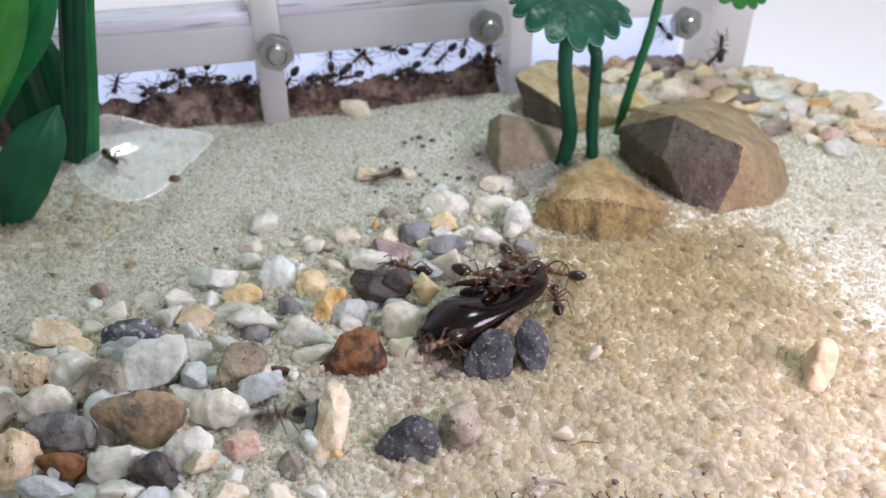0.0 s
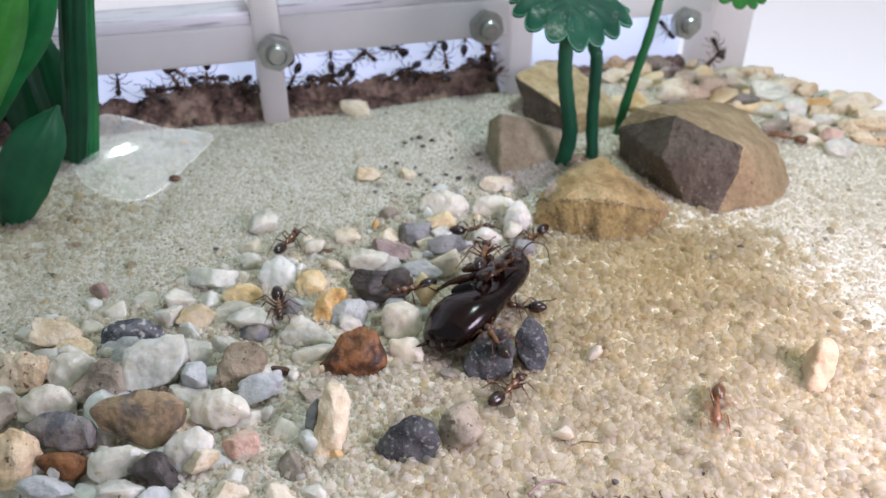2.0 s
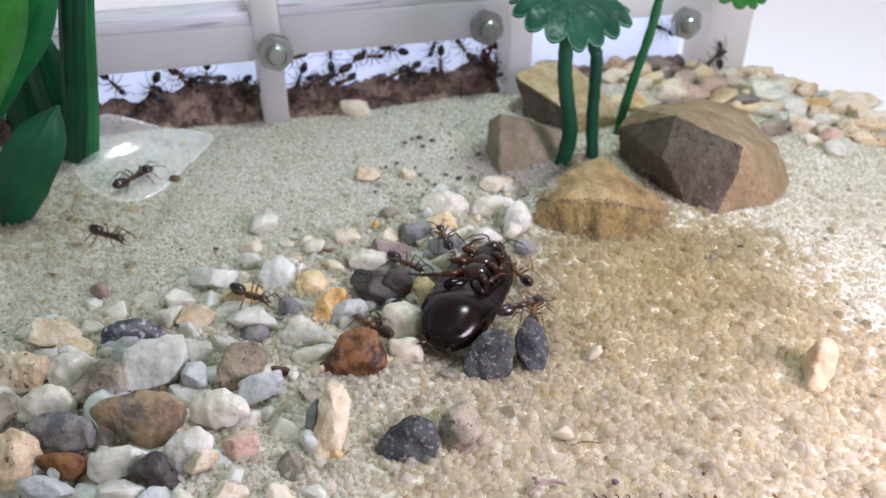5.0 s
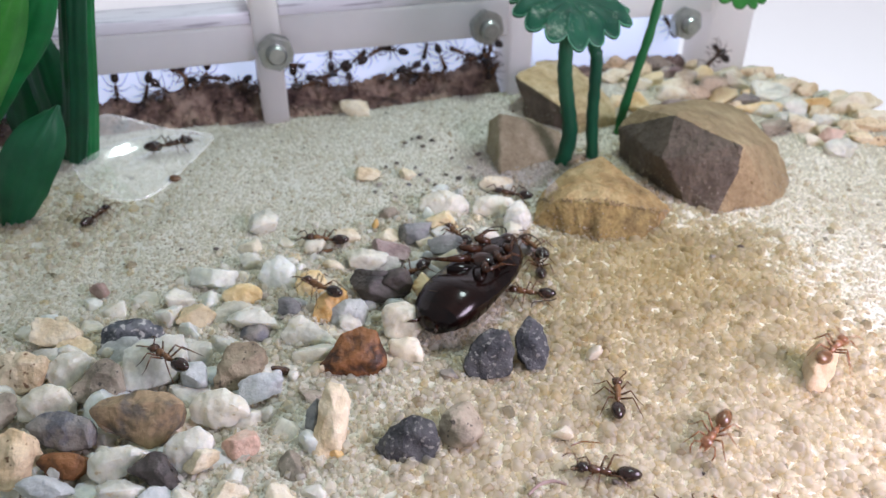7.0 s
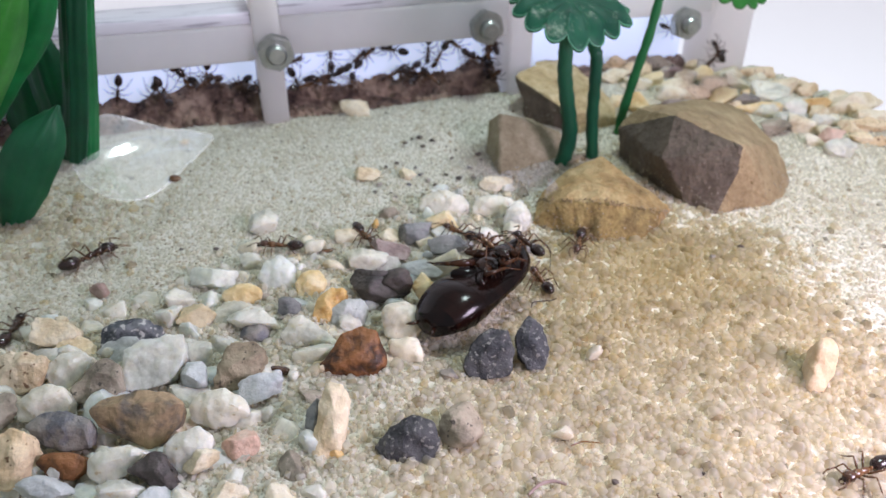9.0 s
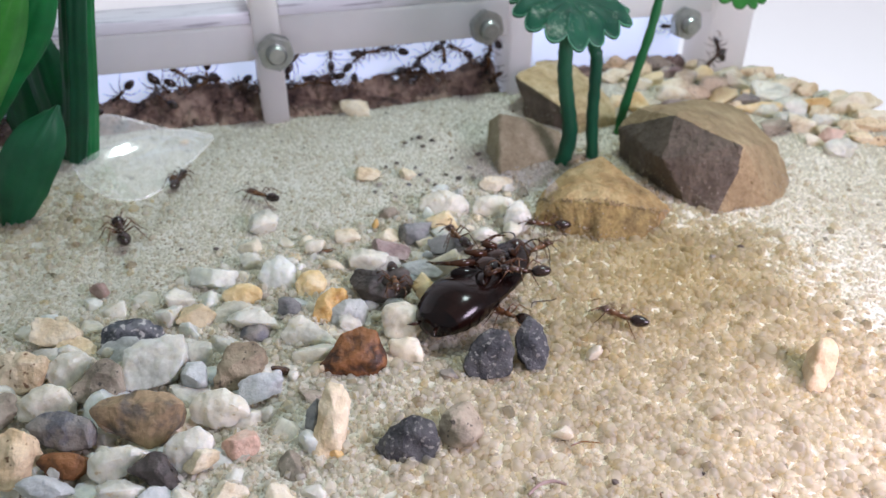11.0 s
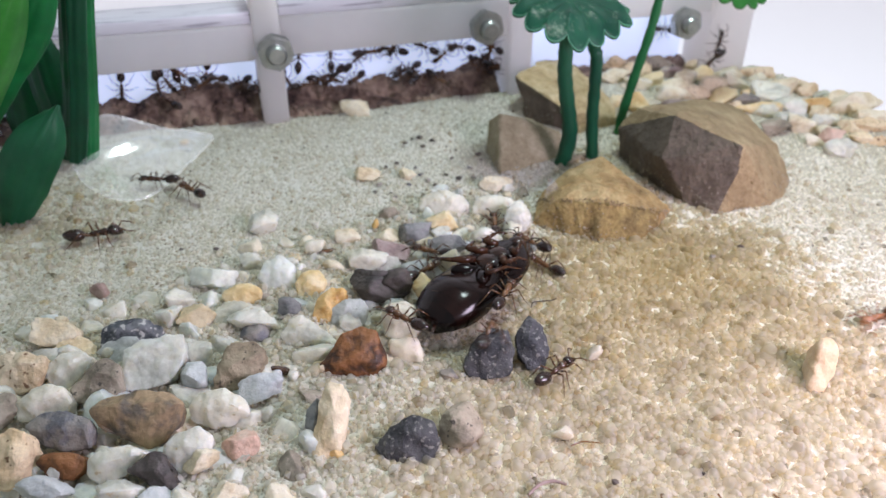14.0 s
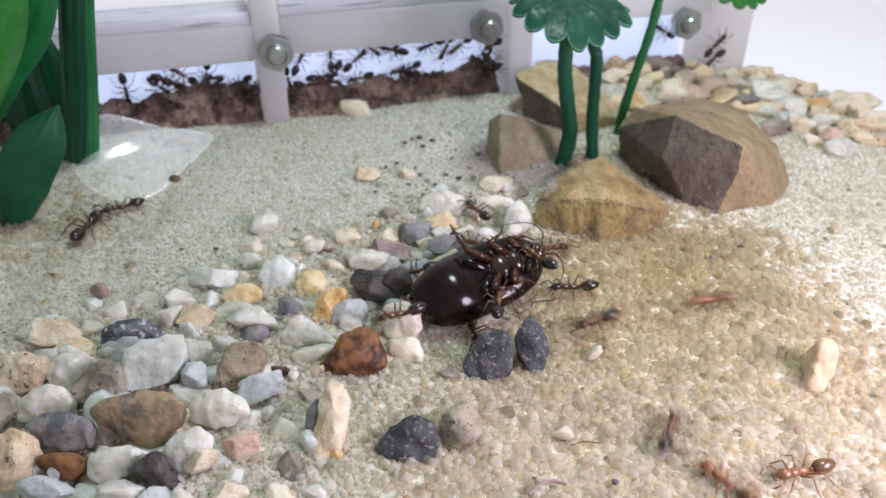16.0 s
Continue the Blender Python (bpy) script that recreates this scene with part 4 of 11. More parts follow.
pebble(QUARTZ, "white pebble in the gravel", (-0.04828, 0.07761, 0.00105), (58.0, -0.0, 0.0), (0.00237, 0.00158, 0.00142), 38)
angular_pebble(YELLOW, "oval yellow-cream pebble in the gravel", ((-0.0325, 0.0908, 0.0013), (-0.0320, 0.0927, -0.0013), (-0.0311, 0.0918, 0.0025), (-0.0308, 0.0936, -0.0003), (-0.0283, 0.0922, 0.0029), (-0.0284, 0.0939, 0.0001), (-0.0263, 0.0914, 0.0020), (-0.0267, 0.0933, -0.0006), (-0.0262, 0.0905, 0.0009), (-0.0266, 0.0924, -0.0015), (-0.0281, 0.0898, 0.0001), (-0.0283, 0.0919, -0.0015), (-0.0310, 0.0897, 0.0000), (-0.0307, 0.0918, -0.0015), (-0.0292, 0.0905, 0.0023)), 39, 0.000225, 2)
angular_pebble(MILKY, "milky translucent quartz pebble", ((-0.0277, 0.0945, 0.0016), (-0.0272, 0.0965, -0.0009), (-0.0265, 0.0964, 0.0039), (-0.0262, 0.0981, 0.0011), (-0.0244, 0.0969, 0.0045), (-0.0244, 0.0986, 0.0016), (-0.0221, 0.0959, 0.0034), (-0.0224, 0.0977, 0.0006), (-0.0219, 0.0942, 0.0013), (-0.0222, 0.0962, -0.0011), (-0.0230, 0.0931, 0.0000), (-0.0232, 0.0953, -0.0015), (-0.0255, 0.0934, 0.0004), (-0.0254, 0.0956, -0.0015), (-0.0250, 0.0948, 0.0034), (-0.0231, 0.0943, 0.0028)), 40, 0.000135, 0)
pebble(QUARTZ, "small white pebble in the gravel", (-0.03004, 0.09969, 0.00112), (58.0, -0.0, 0.0), (0.00197, 0.00169, 0.00152), 41)
pebble(MILKY, "flat milky pebble in the gravel", (-0.03444, 0.09474, 0.00132), (58.0, -0.0, 0.0), (0.00370, 0.00199, 0.00179), 42)
angular_pebble(SLATE, "blue-grey wedge-shaped pebble in the gravel", ((-0.0282, 0.0821, 0.0004), (-0.0279, 0.0838, -0.0007), (-0.0257, 0.0852, 0.0023), (-0.0262, 0.0864, 0.0003), (-0.0237, 0.0837, 0.0014), (-0.0247, 0.0852, -0.0002), (-0.0234, 0.0814, 0.0000), (-0.0244, 0.0832, -0.0009), (-0.0260, 0.0814, 0.0000), (-0.0263, 0.0832, -0.0009), (-0.0253, 0.0817, 0.0016)), 43)
pebble(QUARTZ, "white chalky pebble in the gravel", (-0.02654, 0.08510, 0.00156), (58.0, -0.0, 0.0), (0.00419, 0.00235, 0.00211), 44)
angular_pebble(TAUPE, "grey-brown pebble with a yellow edge", ((-0.0289, 0.0720, 0.0003), (-0.0285, 0.0741, -0.0015), (-0.0283, 0.0737, 0.0025), (-0.0279, 0.0757, -0.0001), (-0.0270, 0.0756, 0.0046), (-0.0268, 0.0772, 0.0017), (-0.0238, 0.0759, 0.0050), (-0.0240, 0.0775, 0.0021), (-0.0222, 0.0752, 0.0042), (-0.0227, 0.0769, 0.0014), (-0.0225, 0.0737, 0.0025), (-0.0230, 0.0757, -0.0001), (-0.0248, 0.0721, 0.0005), (-0.0250, 0.0743, -0.0015), (-0.0271, 0.0717, 0.0000), (-0.0269, 0.0739, -0.0015), (-0.0263, 0.0733, 0.0033), (-0.0236, 0.0739, 0.0040)), 45, 0.000135, 0)
angular_pebble(QUARTZ, "white quartz pebble in the gravel", ((-0.0220, 0.0814, 0.0016), (-0.0214, 0.0833, -0.0010), (-0.0206, 0.0827, 0.0032), (-0.0202, 0.0844, 0.0004), (-0.0190, 0.0830, 0.0036), (-0.0189, 0.0847, 0.0007), (-0.0150, 0.0815, 0.0017), (-0.0155, 0.0834, -0.0009), (-0.0138, 0.0805, 0.0006), (-0.0144, 0.0826, -0.0015), (-0.0170, 0.0800, 0.0000), (-0.0172, 0.0821, -0.0015), (-0.0208, 0.0802, 0.0002), (-0.0204, 0.0823, -0.0015), (-0.0191, 0.0809, 0.0024), (-0.0169, 0.0803, 0.0017)), 46, 0.000135, 0)
pebble(MILKY, "low milky quartz pebble", (-0.01684, 0.07771, 0.00116), (57.6, -8.5, 5.3), (0.00379, 0.00174, 0.00156), 47)
pebble(PALEGREY, "pale grey glassy pebble", (-0.02218, 0.07133, 0.00144), (58.0, -0.0, 0.0), (0.00313, 0.00216, 0.00195), 48)
pebble(GREY, "dark grey pebble in the gravel", (-0.02182, 0.08790, 0.00114), (58.0, -0.0, 0.0), (0.00215, 0.00172, 0.00154), 49)
angular_pebble(YELLOW, "cream-yellow quartz pebble in the gravel", ((-0.0219, 0.0928, 0.0022), (-0.0215, 0.0947, -0.0004), (-0.0207, 0.0939, 0.0035), (-0.0205, 0.0956, 0.0007), (-0.0182, 0.0941, 0.0038), (-0.0184, 0.0958, 0.0009), (-0.0171, 0.0931, 0.0025), (-0.0174, 0.0950, -0.0001), (-0.0173, 0.0920, 0.0013), (-0.0176, 0.0940, -0.0012), (-0.0192, 0.0910, 0.0000), (-0.0192, 0.0931, -0.0015), (-0.0210, 0.0910, 0.0000), (-0.0207, 0.0931, -0.0015), (-0.0196, 0.0921, 0.0027)), 50, 0.00018, 0)
angular_pebble(ORANGE, "orange-yellow quartz pebble in the gravel", ((-0.0183, 0.0860, 0.0012), (-0.0180, 0.0880, -0.0012), (-0.0178, 0.0877, 0.0033), (-0.0175, 0.0895, 0.0006), (-0.0158, 0.0888, 0.0045), (-0.0158, 0.0904, 0.0017), (-0.0135, 0.0885, 0.0042), (-0.0138, 0.0902, 0.0014), (-0.0136, 0.0875, 0.0030), (-0.0139, 0.0893, 0.0004), (-0.0149, 0.0867, 0.0021), (-0.0151, 0.0887, -0.0004), (-0.0154, 0.0850, 0.0000), (-0.0155, 0.0871, -0.0015), (-0.0173, 0.0851, 0.0001), (-0.0171, 0.0872, -0.0015), (-0.0164, 0.0865, 0.0032)), 51, 0.00018, 0)
angular_pebble(PALEGREY, "bluish white quartz pebble", ((-0.0158, 0.0864, 0.0022), (-0.0154, 0.0883, -0.0004), (-0.0137, 0.0872, 0.0032), (-0.0137, 0.0890, 0.0004), (-0.0114, 0.0873, 0.0033), (-0.0116, 0.0890, 0.0005), (-0.0105, 0.0865, 0.0023), (-0.0109, 0.0883, -0.0004), (-0.0107, 0.0850, 0.0005), (-0.0110, 0.0871, -0.0015), (-0.0145, 0.0846, 0.0000), (-0.0143, 0.0867, -0.0015), (-0.0154, 0.0849, 0.0004), (-0.0151, 0.0870, -0.0015), (-0.0135, 0.0857, 0.0028), (-0.0116, 0.0855, 0.0025)), 52, 0.000135, 0)
angular_pebble(RUST, "rust-red and black angular rock fragment", ((-0.0159, 0.0750, 0.0010), (-0.0152, 0.0771, -0.0013), (-0.0131, 0.0779, 0.0046), (-0.0127, 0.0796, 0.0017), (-0.0105, 0.0787, 0.0054), (-0.0105, 0.0802, 0.0025), (-0.0086, 0.0781, 0.0048), (-0.0089, 0.0798, 0.0019), (-0.0071, 0.0763, 0.0026), (-0.0076, 0.0782, 0.0000), (-0.0073, 0.0750, 0.0011), (-0.0078, 0.0771, -0.0012), (-0.0097, 0.0741, 0.0000), (-0.0098, 0.0763, -0.0015), (-0.0140, 0.0745, 0.0005), (-0.0135, 0.0767, -0.0015), (-0.0101, 0.0755, 0.0039), (-0.0130, 0.0745, 0.0027), (-0.0083, 0.0745, 0.0027)), 53, 0.000135, 0)
angular_pebble(QUARTZ, "white quartz block in the gravel", ((-0.0086, 0.0839, 0.0032), (-0.0082, 0.0857, 0.0005), (-0.0076, 0.0848, 0.0042), (-0.0073, 0.0865, 0.0014), (-0.0049, 0.0851, 0.0046), (-0.0050, 0.0868, 0.0018), (-0.0030, 0.0844, 0.0038), (-0.0034, 0.0862, 0.0010), (-0.0027, 0.0827, 0.0017), (-0.0031, 0.0847, -0.0007), (-0.0038, 0.0816, 0.0005), (-0.0040, 0.0838, -0.0015), (-0.0064, 0.0812, 0.0000), (-0.0063, 0.0834, -0.0015), (-0.0080, 0.0821, 0.0010), (-0.0076, 0.0842, -0.0013), (-0.0068, 0.0832, 0.0038), (-0.0043, 0.0832, 0.0037)), 54, 0.00018, 0)
angular_pebble(QUARTZ, "white quartz block in the gravel", ((-0.0073, 0.0792, 0.0024), (-0.0069, 0.0810, -0.0003), (-0.0036, 0.0794, 0.0027), (-0.0038, 0.0812, -0.0001), (-0.0024, 0.0782, 0.0013), (-0.0027, 0.0802, -0.0013), (-0.0027, 0.0773, 0.0002), (-0.0030, 0.0793, -0.0015), (-0.0058, 0.0772, 0.0000), (-0.0057, 0.0792, -0.0015), (-0.0070, 0.0780, 0.0010), (-0.0067, 0.0799, -0.0015), (-0.0051, 0.0779, 0.0023)), 55, 0.00018, 0)
pebble(UMBER, "dark stone in the shade of the prey", (-0.00965, 0.09326, 0.00213), (58.0, -0.0, 0.0), (0.00472, 0.00320, 0.00288), 56, level=5)
pebble(UMBER, "dark grey-brown stone in the gravel", (-0.00631, 0.09276, 0.00177), (58.0, -0.0, 0.0), (0.00311, 0.00266, 0.00240), 57)
pebble(YELLOW, "yellow translucent pebble beside the prey", (-0.00264, 0.09189, 0.00188), (58.0, -0.0, 0.0), (0.00229, 0.00282, 0.00206), 58)
angular_pebble(CREAM, "upright cream-yellow slab of stone", ((-0.0148, 0.0614, 0.0011), (-0.0145, 0.0635, -0.0012), (-0.0141, 0.0652, 0.0056), (-0.0139, 0.0668, 0.0028), (-0.0131, 0.0663, 0.0070), (-0.0131, 0.0678, 0.0039), (-0.0115, 0.0660, 0.0067), (-0.0117, 0.0676, 0.0036), (-0.0105, 0.0652, 0.0056), (-0.0108, 0.0668, 0.0028), (-0.0109, 0.0628, 0.0028), (-0.0112, 0.0647, 0.0003), (-0.0116, 0.0608, 0.0005), (-0.0118, 0.0631, -0.0015), (-0.0133, 0.0604, 0.0000), (-0.0132, 0.0627, -0.0015), (-0.0147, 0.0609, 0.0006), (-0.0144, 0.0632, -0.0015), (-0.0125, 0.0643, 0.0060), (-0.0121, 0.0621, 0.0034)), 59, 0.000135, 0)
pebble(GREY, "narrow grey stone against the cream slab", (-0.01497, 0.06512, 0.00201), (57.7, 6.8, -4.3), (0.00105, 0.00302, 0.00095), 60)
pebble(ORANGE, "amber chip of stone", (-0.01239, 0.06140, 0.00059), (58.0, -0.0, 0.0), (0.00123, 0.00089, 0.00080), 61)
angular_pebble(BLACK, "rough black stone speckled with grey", ((-0.0078, 0.0612, 0.0017), (-0.0073, 0.0631, -0.0008), (-0.0060, 0.0627, 0.0035), (-0.0057, 0.0644, 0.0008), (-0.0031, 0.0634, 0.0044), (-0.0032, 0.0650, 0.0015), (-0.0008, 0.0630, 0.0039), (-0.0012, 0.0647, 0.0011), (-0.0003, 0.0614, 0.0020), (-0.0008, 0.0633, -0.0006), (-0.0014, 0.0600, 0.0003), (-0.0017, 0.0621, -0.0015), (-0.0043, 0.0597, 0.0000), (-0.0043, 0.0619, -0.0015), (-0.0067, 0.0601, 0.0005), (-0.0063, 0.0622, -0.0015), (-0.0043, 0.0615, 0.0036), (-0.0021, 0.0613, 0.0033)), 62, 0.00018, 0)
pebble(TAUPE, "round glassy brown-grey pebble", (0.00157, 0.06462, 0.00223), (57.6, -8.5, 5.3), (0.00293, 0.00335, 0.00264), 63, facets=16, sharp=8, level=5)
angular_pebble(BLACK, "angular dark grey stone", ((0.0025, 0.0751, 0.0013), (0.0029, 0.0772, -0.0012), (0.0037, 0.0772, 0.0037), (0.0040, 0.0790, 0.0010), (0.0060, 0.0784, 0.0051), (0.0060, 0.0800, 0.0022), (0.0084, 0.0781, 0.0048), (0.0081, 0.0798, 0.0019), (0.0093, 0.0765, 0.0029), (0.0088, 0.0784, 0.0003), (0.0085, 0.0745, 0.0005), (0.0081, 0.0766, -0.0015), (0.0058, 0.0741, 0.0000), (0.0058, 0.0763, -0.0015), (0.0033, 0.0743, 0.0003), (0.0037, 0.0765, -0.0015), (0.0056, 0.0762, 0.0039), (0.0078, 0.0759, 0.0036)), 64, 0.000135, 0)
angular_pebble(BLACK, "angular dark grey stone", ((0.0093, 0.0789, 0.0036), (0.0097, 0.0806, 0.0009), (0.0112, 0.0805, 0.0056), (0.0112, 0.0821, 0.0026), (0.0130, 0.0797, 0.0046), (0.0128, 0.0813, 0.0017), (0.0139, 0.0775, 0.0021), (0.0136, 0.0795, -0.0004), (0.0132, 0.0759, 0.0001), (0.0130, 0.0781, -0.0015), (0.0112, 0.0758, 0.0000), (0.0112, 0.0780, -0.0015), (0.0097, 0.0772, 0.0016), (0.0100, 0.0792, -0.0008), (0.0112, 0.0779, 0.0038), (0.0124, 0.0769, 0.0026)), 65, 0.000135, 0)
pebble(SLATE, "small dark stone chip", (0.00086, 0.07442, 0.00056), (57.6, -8.5, 5.3), (0.00146, 0.00085, 0.00076), 66)
angular_pebble(QUARTZ, "chalky white lump at the gravel edge", ((-0.0048, 0.1170, 0.0009), (-0.0041, 0.1190, -0.0015), (-0.0034, 0.1187, 0.0030), (-0.0029, 0.1205, 0.0002), (0.0006, 0.1194, 0.0038), (0.0005, 0.1210, 0.0009), (0.0043, 0.1184, 0.0026), (0.0038, 0.1202, -0.0001), (0.0047, 0.1171, 0.0011), (0.0041, 0.1191, -0.0014), (0.0021, 0.1163, 0.0002), (0.0018, 0.1184, -0.0015), (-0.0024, 0.1162, 0.0000), (-0.0020, 0.1183, -0.0015), (-0.0009, 0.1175, 0.0029), (0.0024, 0.1171, 0.0024)), 67, 0.000225, 3)
angular_pebble(QUARTZ, "chalky white lump at the gravel edge", ((0.0047, 0.1163, 0.0006), (0.0053, 0.1184, -0.0015), (0.0053, 0.1180, 0.0026), (0.0059, 0.1198, -0.0001), (0.0085, 0.1186, 0.0034), (0.0086, 0.1204, 0.0006), (0.0119, 0.1182, 0.0029), (0.0115, 0.1200, 0.0002), (0.0132, 0.1173, 0.0018), (0.0126, 0.1192, -0.0007), (0.0119, 0.1163, 0.0006), (0.0115, 0.1184, -0.0015), (0.0089, 0.1158, 0.0000), (0.0090, 0.1179, -0.0015), (0.0079, 0.1168, 0.0026), (0.0106, 0.1166, 0.0023)), 68, 0.000225, 3)
angular_pebble(QUARTZ, "chalky white lump at the gravel edge", ((0.0099, 0.1117, 0.0017), (0.0102, 0.1137, -0.0008), (0.0110, 0.1134, 0.0037), (0.0112, 0.1151, 0.0009), (0.0130, 0.1143, 0.0048), (0.0129, 0.1159, 0.0019), (0.0148, 0.1129, 0.0032), (0.0145, 0.1147, 0.0005), (0.0150, 0.1115, 0.0015), (0.0146, 0.1135, -0.0010), (0.0129, 0.1103, 0.0000), (0.0128, 0.1124, -0.0015), (0.0110, 0.1106, 0.0004), (0.0112, 0.1127, -0.0015), (0.0126, 0.1116, 0.0030)), 69, 0.000225, 2)
pebble(CREAM, "pale yellow flat pebble", (0.00960, 0.12647, 0.00111), (58.0, -0.0, 0.0), (0.00346, 0.00167, 0.00151), 70)
pebble(GREY, "pale grey pebble in the gravel", (-0.00456, 0.10876, 0.00166), (57.6, -8.5, 5.3), (0.00329, 0.00249, 0.00224), 71)
pebble(YELLOW, "pale yellow pebble in the gravel", (-0.00019, 0.11147, 0.00149), (58.0, -0.0, 0.0), (0.00284, 0.00223, 0.00201), 72)
pebble(QUARTZ, "white pebble in the gravel", (0.00758, 0.10749, 0.00112), (58.0, -0.0, 0.0), (0.00307, 0.00168, 0.00151), 73)
pebble(GREY, "blue-grey pebble in the gravel", (0.00054, 0.10452, 0.00123), (57.9, -4.2, 2.7), (0.00368, 0.00184, 0.00166), 74)
pebble(QUARTZ, "white rounded pebble in the gravel", (0.00113, 0.09935, 0.00155), (58.0, -0.0, 0.0), (0.00289, 0.00233, 0.00210), 75)
pebble(PALEGREY, "bluish white flat pebble", (-0.00365, 0.09844, 0.00111), (57.9, 4.2, -2.7), (0.00381, 0.00167, 0.00150), 76)
pebble(MAUVE, "pink-mauve flat pebble in the gravel", (-0.00821, 0.10241, 0.00127), (57.6, 8.5, -5.3), (0.00344, 0.00191, 0.00172), 77)
pebble(QUARTZ, "white chalky pebble in the gravel", (-0.01261, 0.09986, 0.00143), (57.9, 4.2, -2.7), (0.00431, 0.00215, 0.00194), 78)
pebble(QUARTZ, "white pebble in the gravel", (-0.03000, 0.11173, 0.00156), (57.6, -8.5, 5.3), (0.00315, 0.00234, 0.00210), 79)
pebble(CREAM, "small cream pebble in the gravel", (-0.01603, 0.10703, 0.00118), (58.0, -0.0, 0.0), (0.00256, 0.00177, 0.00160), 80)
pebble(GREY, "small dark grey pebble", (0.01283, 0.10516, 0.00104), (58.0, -0.0, 0.0), (0.00234, 0.00156, 0.00140), 81)
pebble(CREAM, "small pale yellow pebble", (-0.01435, 0.13094, 0.00122), (58.0, -0.0, 0.0), (0.00263, 0.00183, 0.00165), 82)
pebble(CREAM, "small pale pebble in the gravel", (-0.00684, 0.13045, 0.00099), (58.0, -0.0, 0.0), (0.00194, 0.00149, 0.00134), 83)
pebble(CREAM, "cream pebble at the nest wall", (-0.01933, 0.16319, 0.00136), (58.0, -0.0, 0.0), (0.00395, 0.00204, 0.00184), 84)
angular_pebble(TAN, "cream slab of stone upright in the grit", ((0.0455, 0.0719, 0.0004), (0.0458, 0.0741, -0.0015), (0.0461, 0.0741, 0.0030), (0.0464, 0.0760, 0.0004), (0.0474, 0.0759, 0.0052), (0.0474, 0.0776, 0.0023), (0.0489, 0.0763, 0.0056), (0.0487, 0.0779, 0.0027), (0.0499, 0.0755, 0.0047), (0.0496, 0.0772, 0.0018), (0.0494, 0.0737, 0.0025), (0.0492, 0.0756, -0.0000), (0.0478, 0.0719, 0.0004), (0.0478, 0.0741, -0.0015), (0.0466, 0.0716, 0.0000), (0.0467, 0.0738, -0.0015), (0.0474, 0.0742, 0.0044)), 85, 0.000225, 2)
pebble(CLEAR, "clear wet-looking quartz grain in the grit", (0.02016, 0.07873, 0.00069), (56.4, -16.9, 10.9), (0.00144, 0.00104, 0.00093), 86, level=3)
pebble(CLEAR, "clear wet-looking quartz grain in the grit", (0.01391, 0.06426, 0.00070), (57.1, -12.7, 8.1), (0.00161, 0.00105, 0.00095), 87, level=3)
pebble(QUARTZ, "flat white pebble on the far gravel", (0.04746, 0.16601, 0.00119), (58.0, -0.0, 0.0), (0.00469, 0.00179, 0.00161), 88)
pebble(CREAM, "cream pebble on the far gravel", (0.05451, 0.17247, 0.00217), (58.0, -0.0, 0.0), (0.00525, 0.00326, 0.00294), 89)
pebble(QUARTZ, "white pebble on the far gravel", (0.07588, 0.17030, 0.00215), (58.0, -0.0, 0.0), (0.00506, 0.00323, 0.00291), 90)
pebble(ORANGE, "orange-brown pebble on the far gravel", (0.08287, 0.16521, 0.00164), (58.0, -0.0, 0.0), (0.00467, 0.00247, 0.00222), 91)
pebble(CREAM, "pale cream pebble on the far gravel", (0.09245, 0.16385, 0.00190), (58.0, -0.0, 0.0), (0.00654, 0.00286, 0.00258), 92)
pebble(PINK, "pinkish pebble on the far gravel", (0.08067, 0.14795, 0.00142), (58.0, -0.0, 0.0), (0.00315, 0.00214, 0.00193), 93)
pebble(TAUPE, "grey-brown pebble on the far gravel", (0.06992, 0.15204, 0.00145), (58.0, -0.0, 0.0), (0.00398, 0.00219, 0.00197), 94)
pebble(PEACH, "tan pebble on the far gravel", (0.09078, 0.15324, 0.00146), (58.0, -0.0, 0.0), (0.00556, 0.00220, 0.00198), 95)
pebble(SLATE, "dark blue-grey pebble on the far gravel", (0.06958, 0.16821, 0.00130), (58.0, -0.0, 0.0), (0.00446, 0.00195, 0.00176), 96)
pebble(SLATE, "dark pebble on the far gravel", (0.06156, 0.17572, 0.00125), (58.0, -0.0, 0.0), (0.00390, 0.00188, 0.00169), 97)
pebble(YELLOW, "yellow flat pebble on the far gravel", (0.07162, 0.16386, 0.00109), (58.0, -0.0, 0.0), (0.00615, 0.00164, 0.00148), 98)
pebble(YELLOW, "yellow pebble on the far gravel", (0.06390, 0.18512, 0.00160), (58.0, -0.0, 0.0), (0.00392, 0.00241, 0.00217), 99)
pebble(QUARTZ, "white pebble on the far gravel", (0.07516, 0.15568, 0.00148), (58.0, -0.0, 0.0), (0.00550, 0.00223, 0.00200), 100)
pebble(PEACH, "tan pebble on the far gravel", (0.07941, 0.18649, 0.00171), (58.0, -0.0, 0.0), (0.00560, 0.00257, 0.00232), 101)
pebble(PEACH, "tan pebble on the far gravel", (0.08490, 0.17851, 0.00136), (58.0, -0.0, 0.0), (0.00439, 0.00205, 0.00184), 102)
pebble(CREAM, "cream pebble on the far gravel", (0.04193, 0.18295, 0.00179), (58.0, -0.0, 0.0), (0.00417, 0.00268, 0.00241), 103)
pebble(QUARTZ, "white pebble on the far gravel", (0.04716, 0.17799, 0.00155), (58.0, -0.0, 0.0), (0.00365, 0.00233, 0.00210), 104)
pebble(CREAM, "cream pebble on the far gravel", (0.07132, 0.18540, 0.00151), (58.0, -0.0, 0.0), (0.00377, 0.00226, 0.00204), 105)
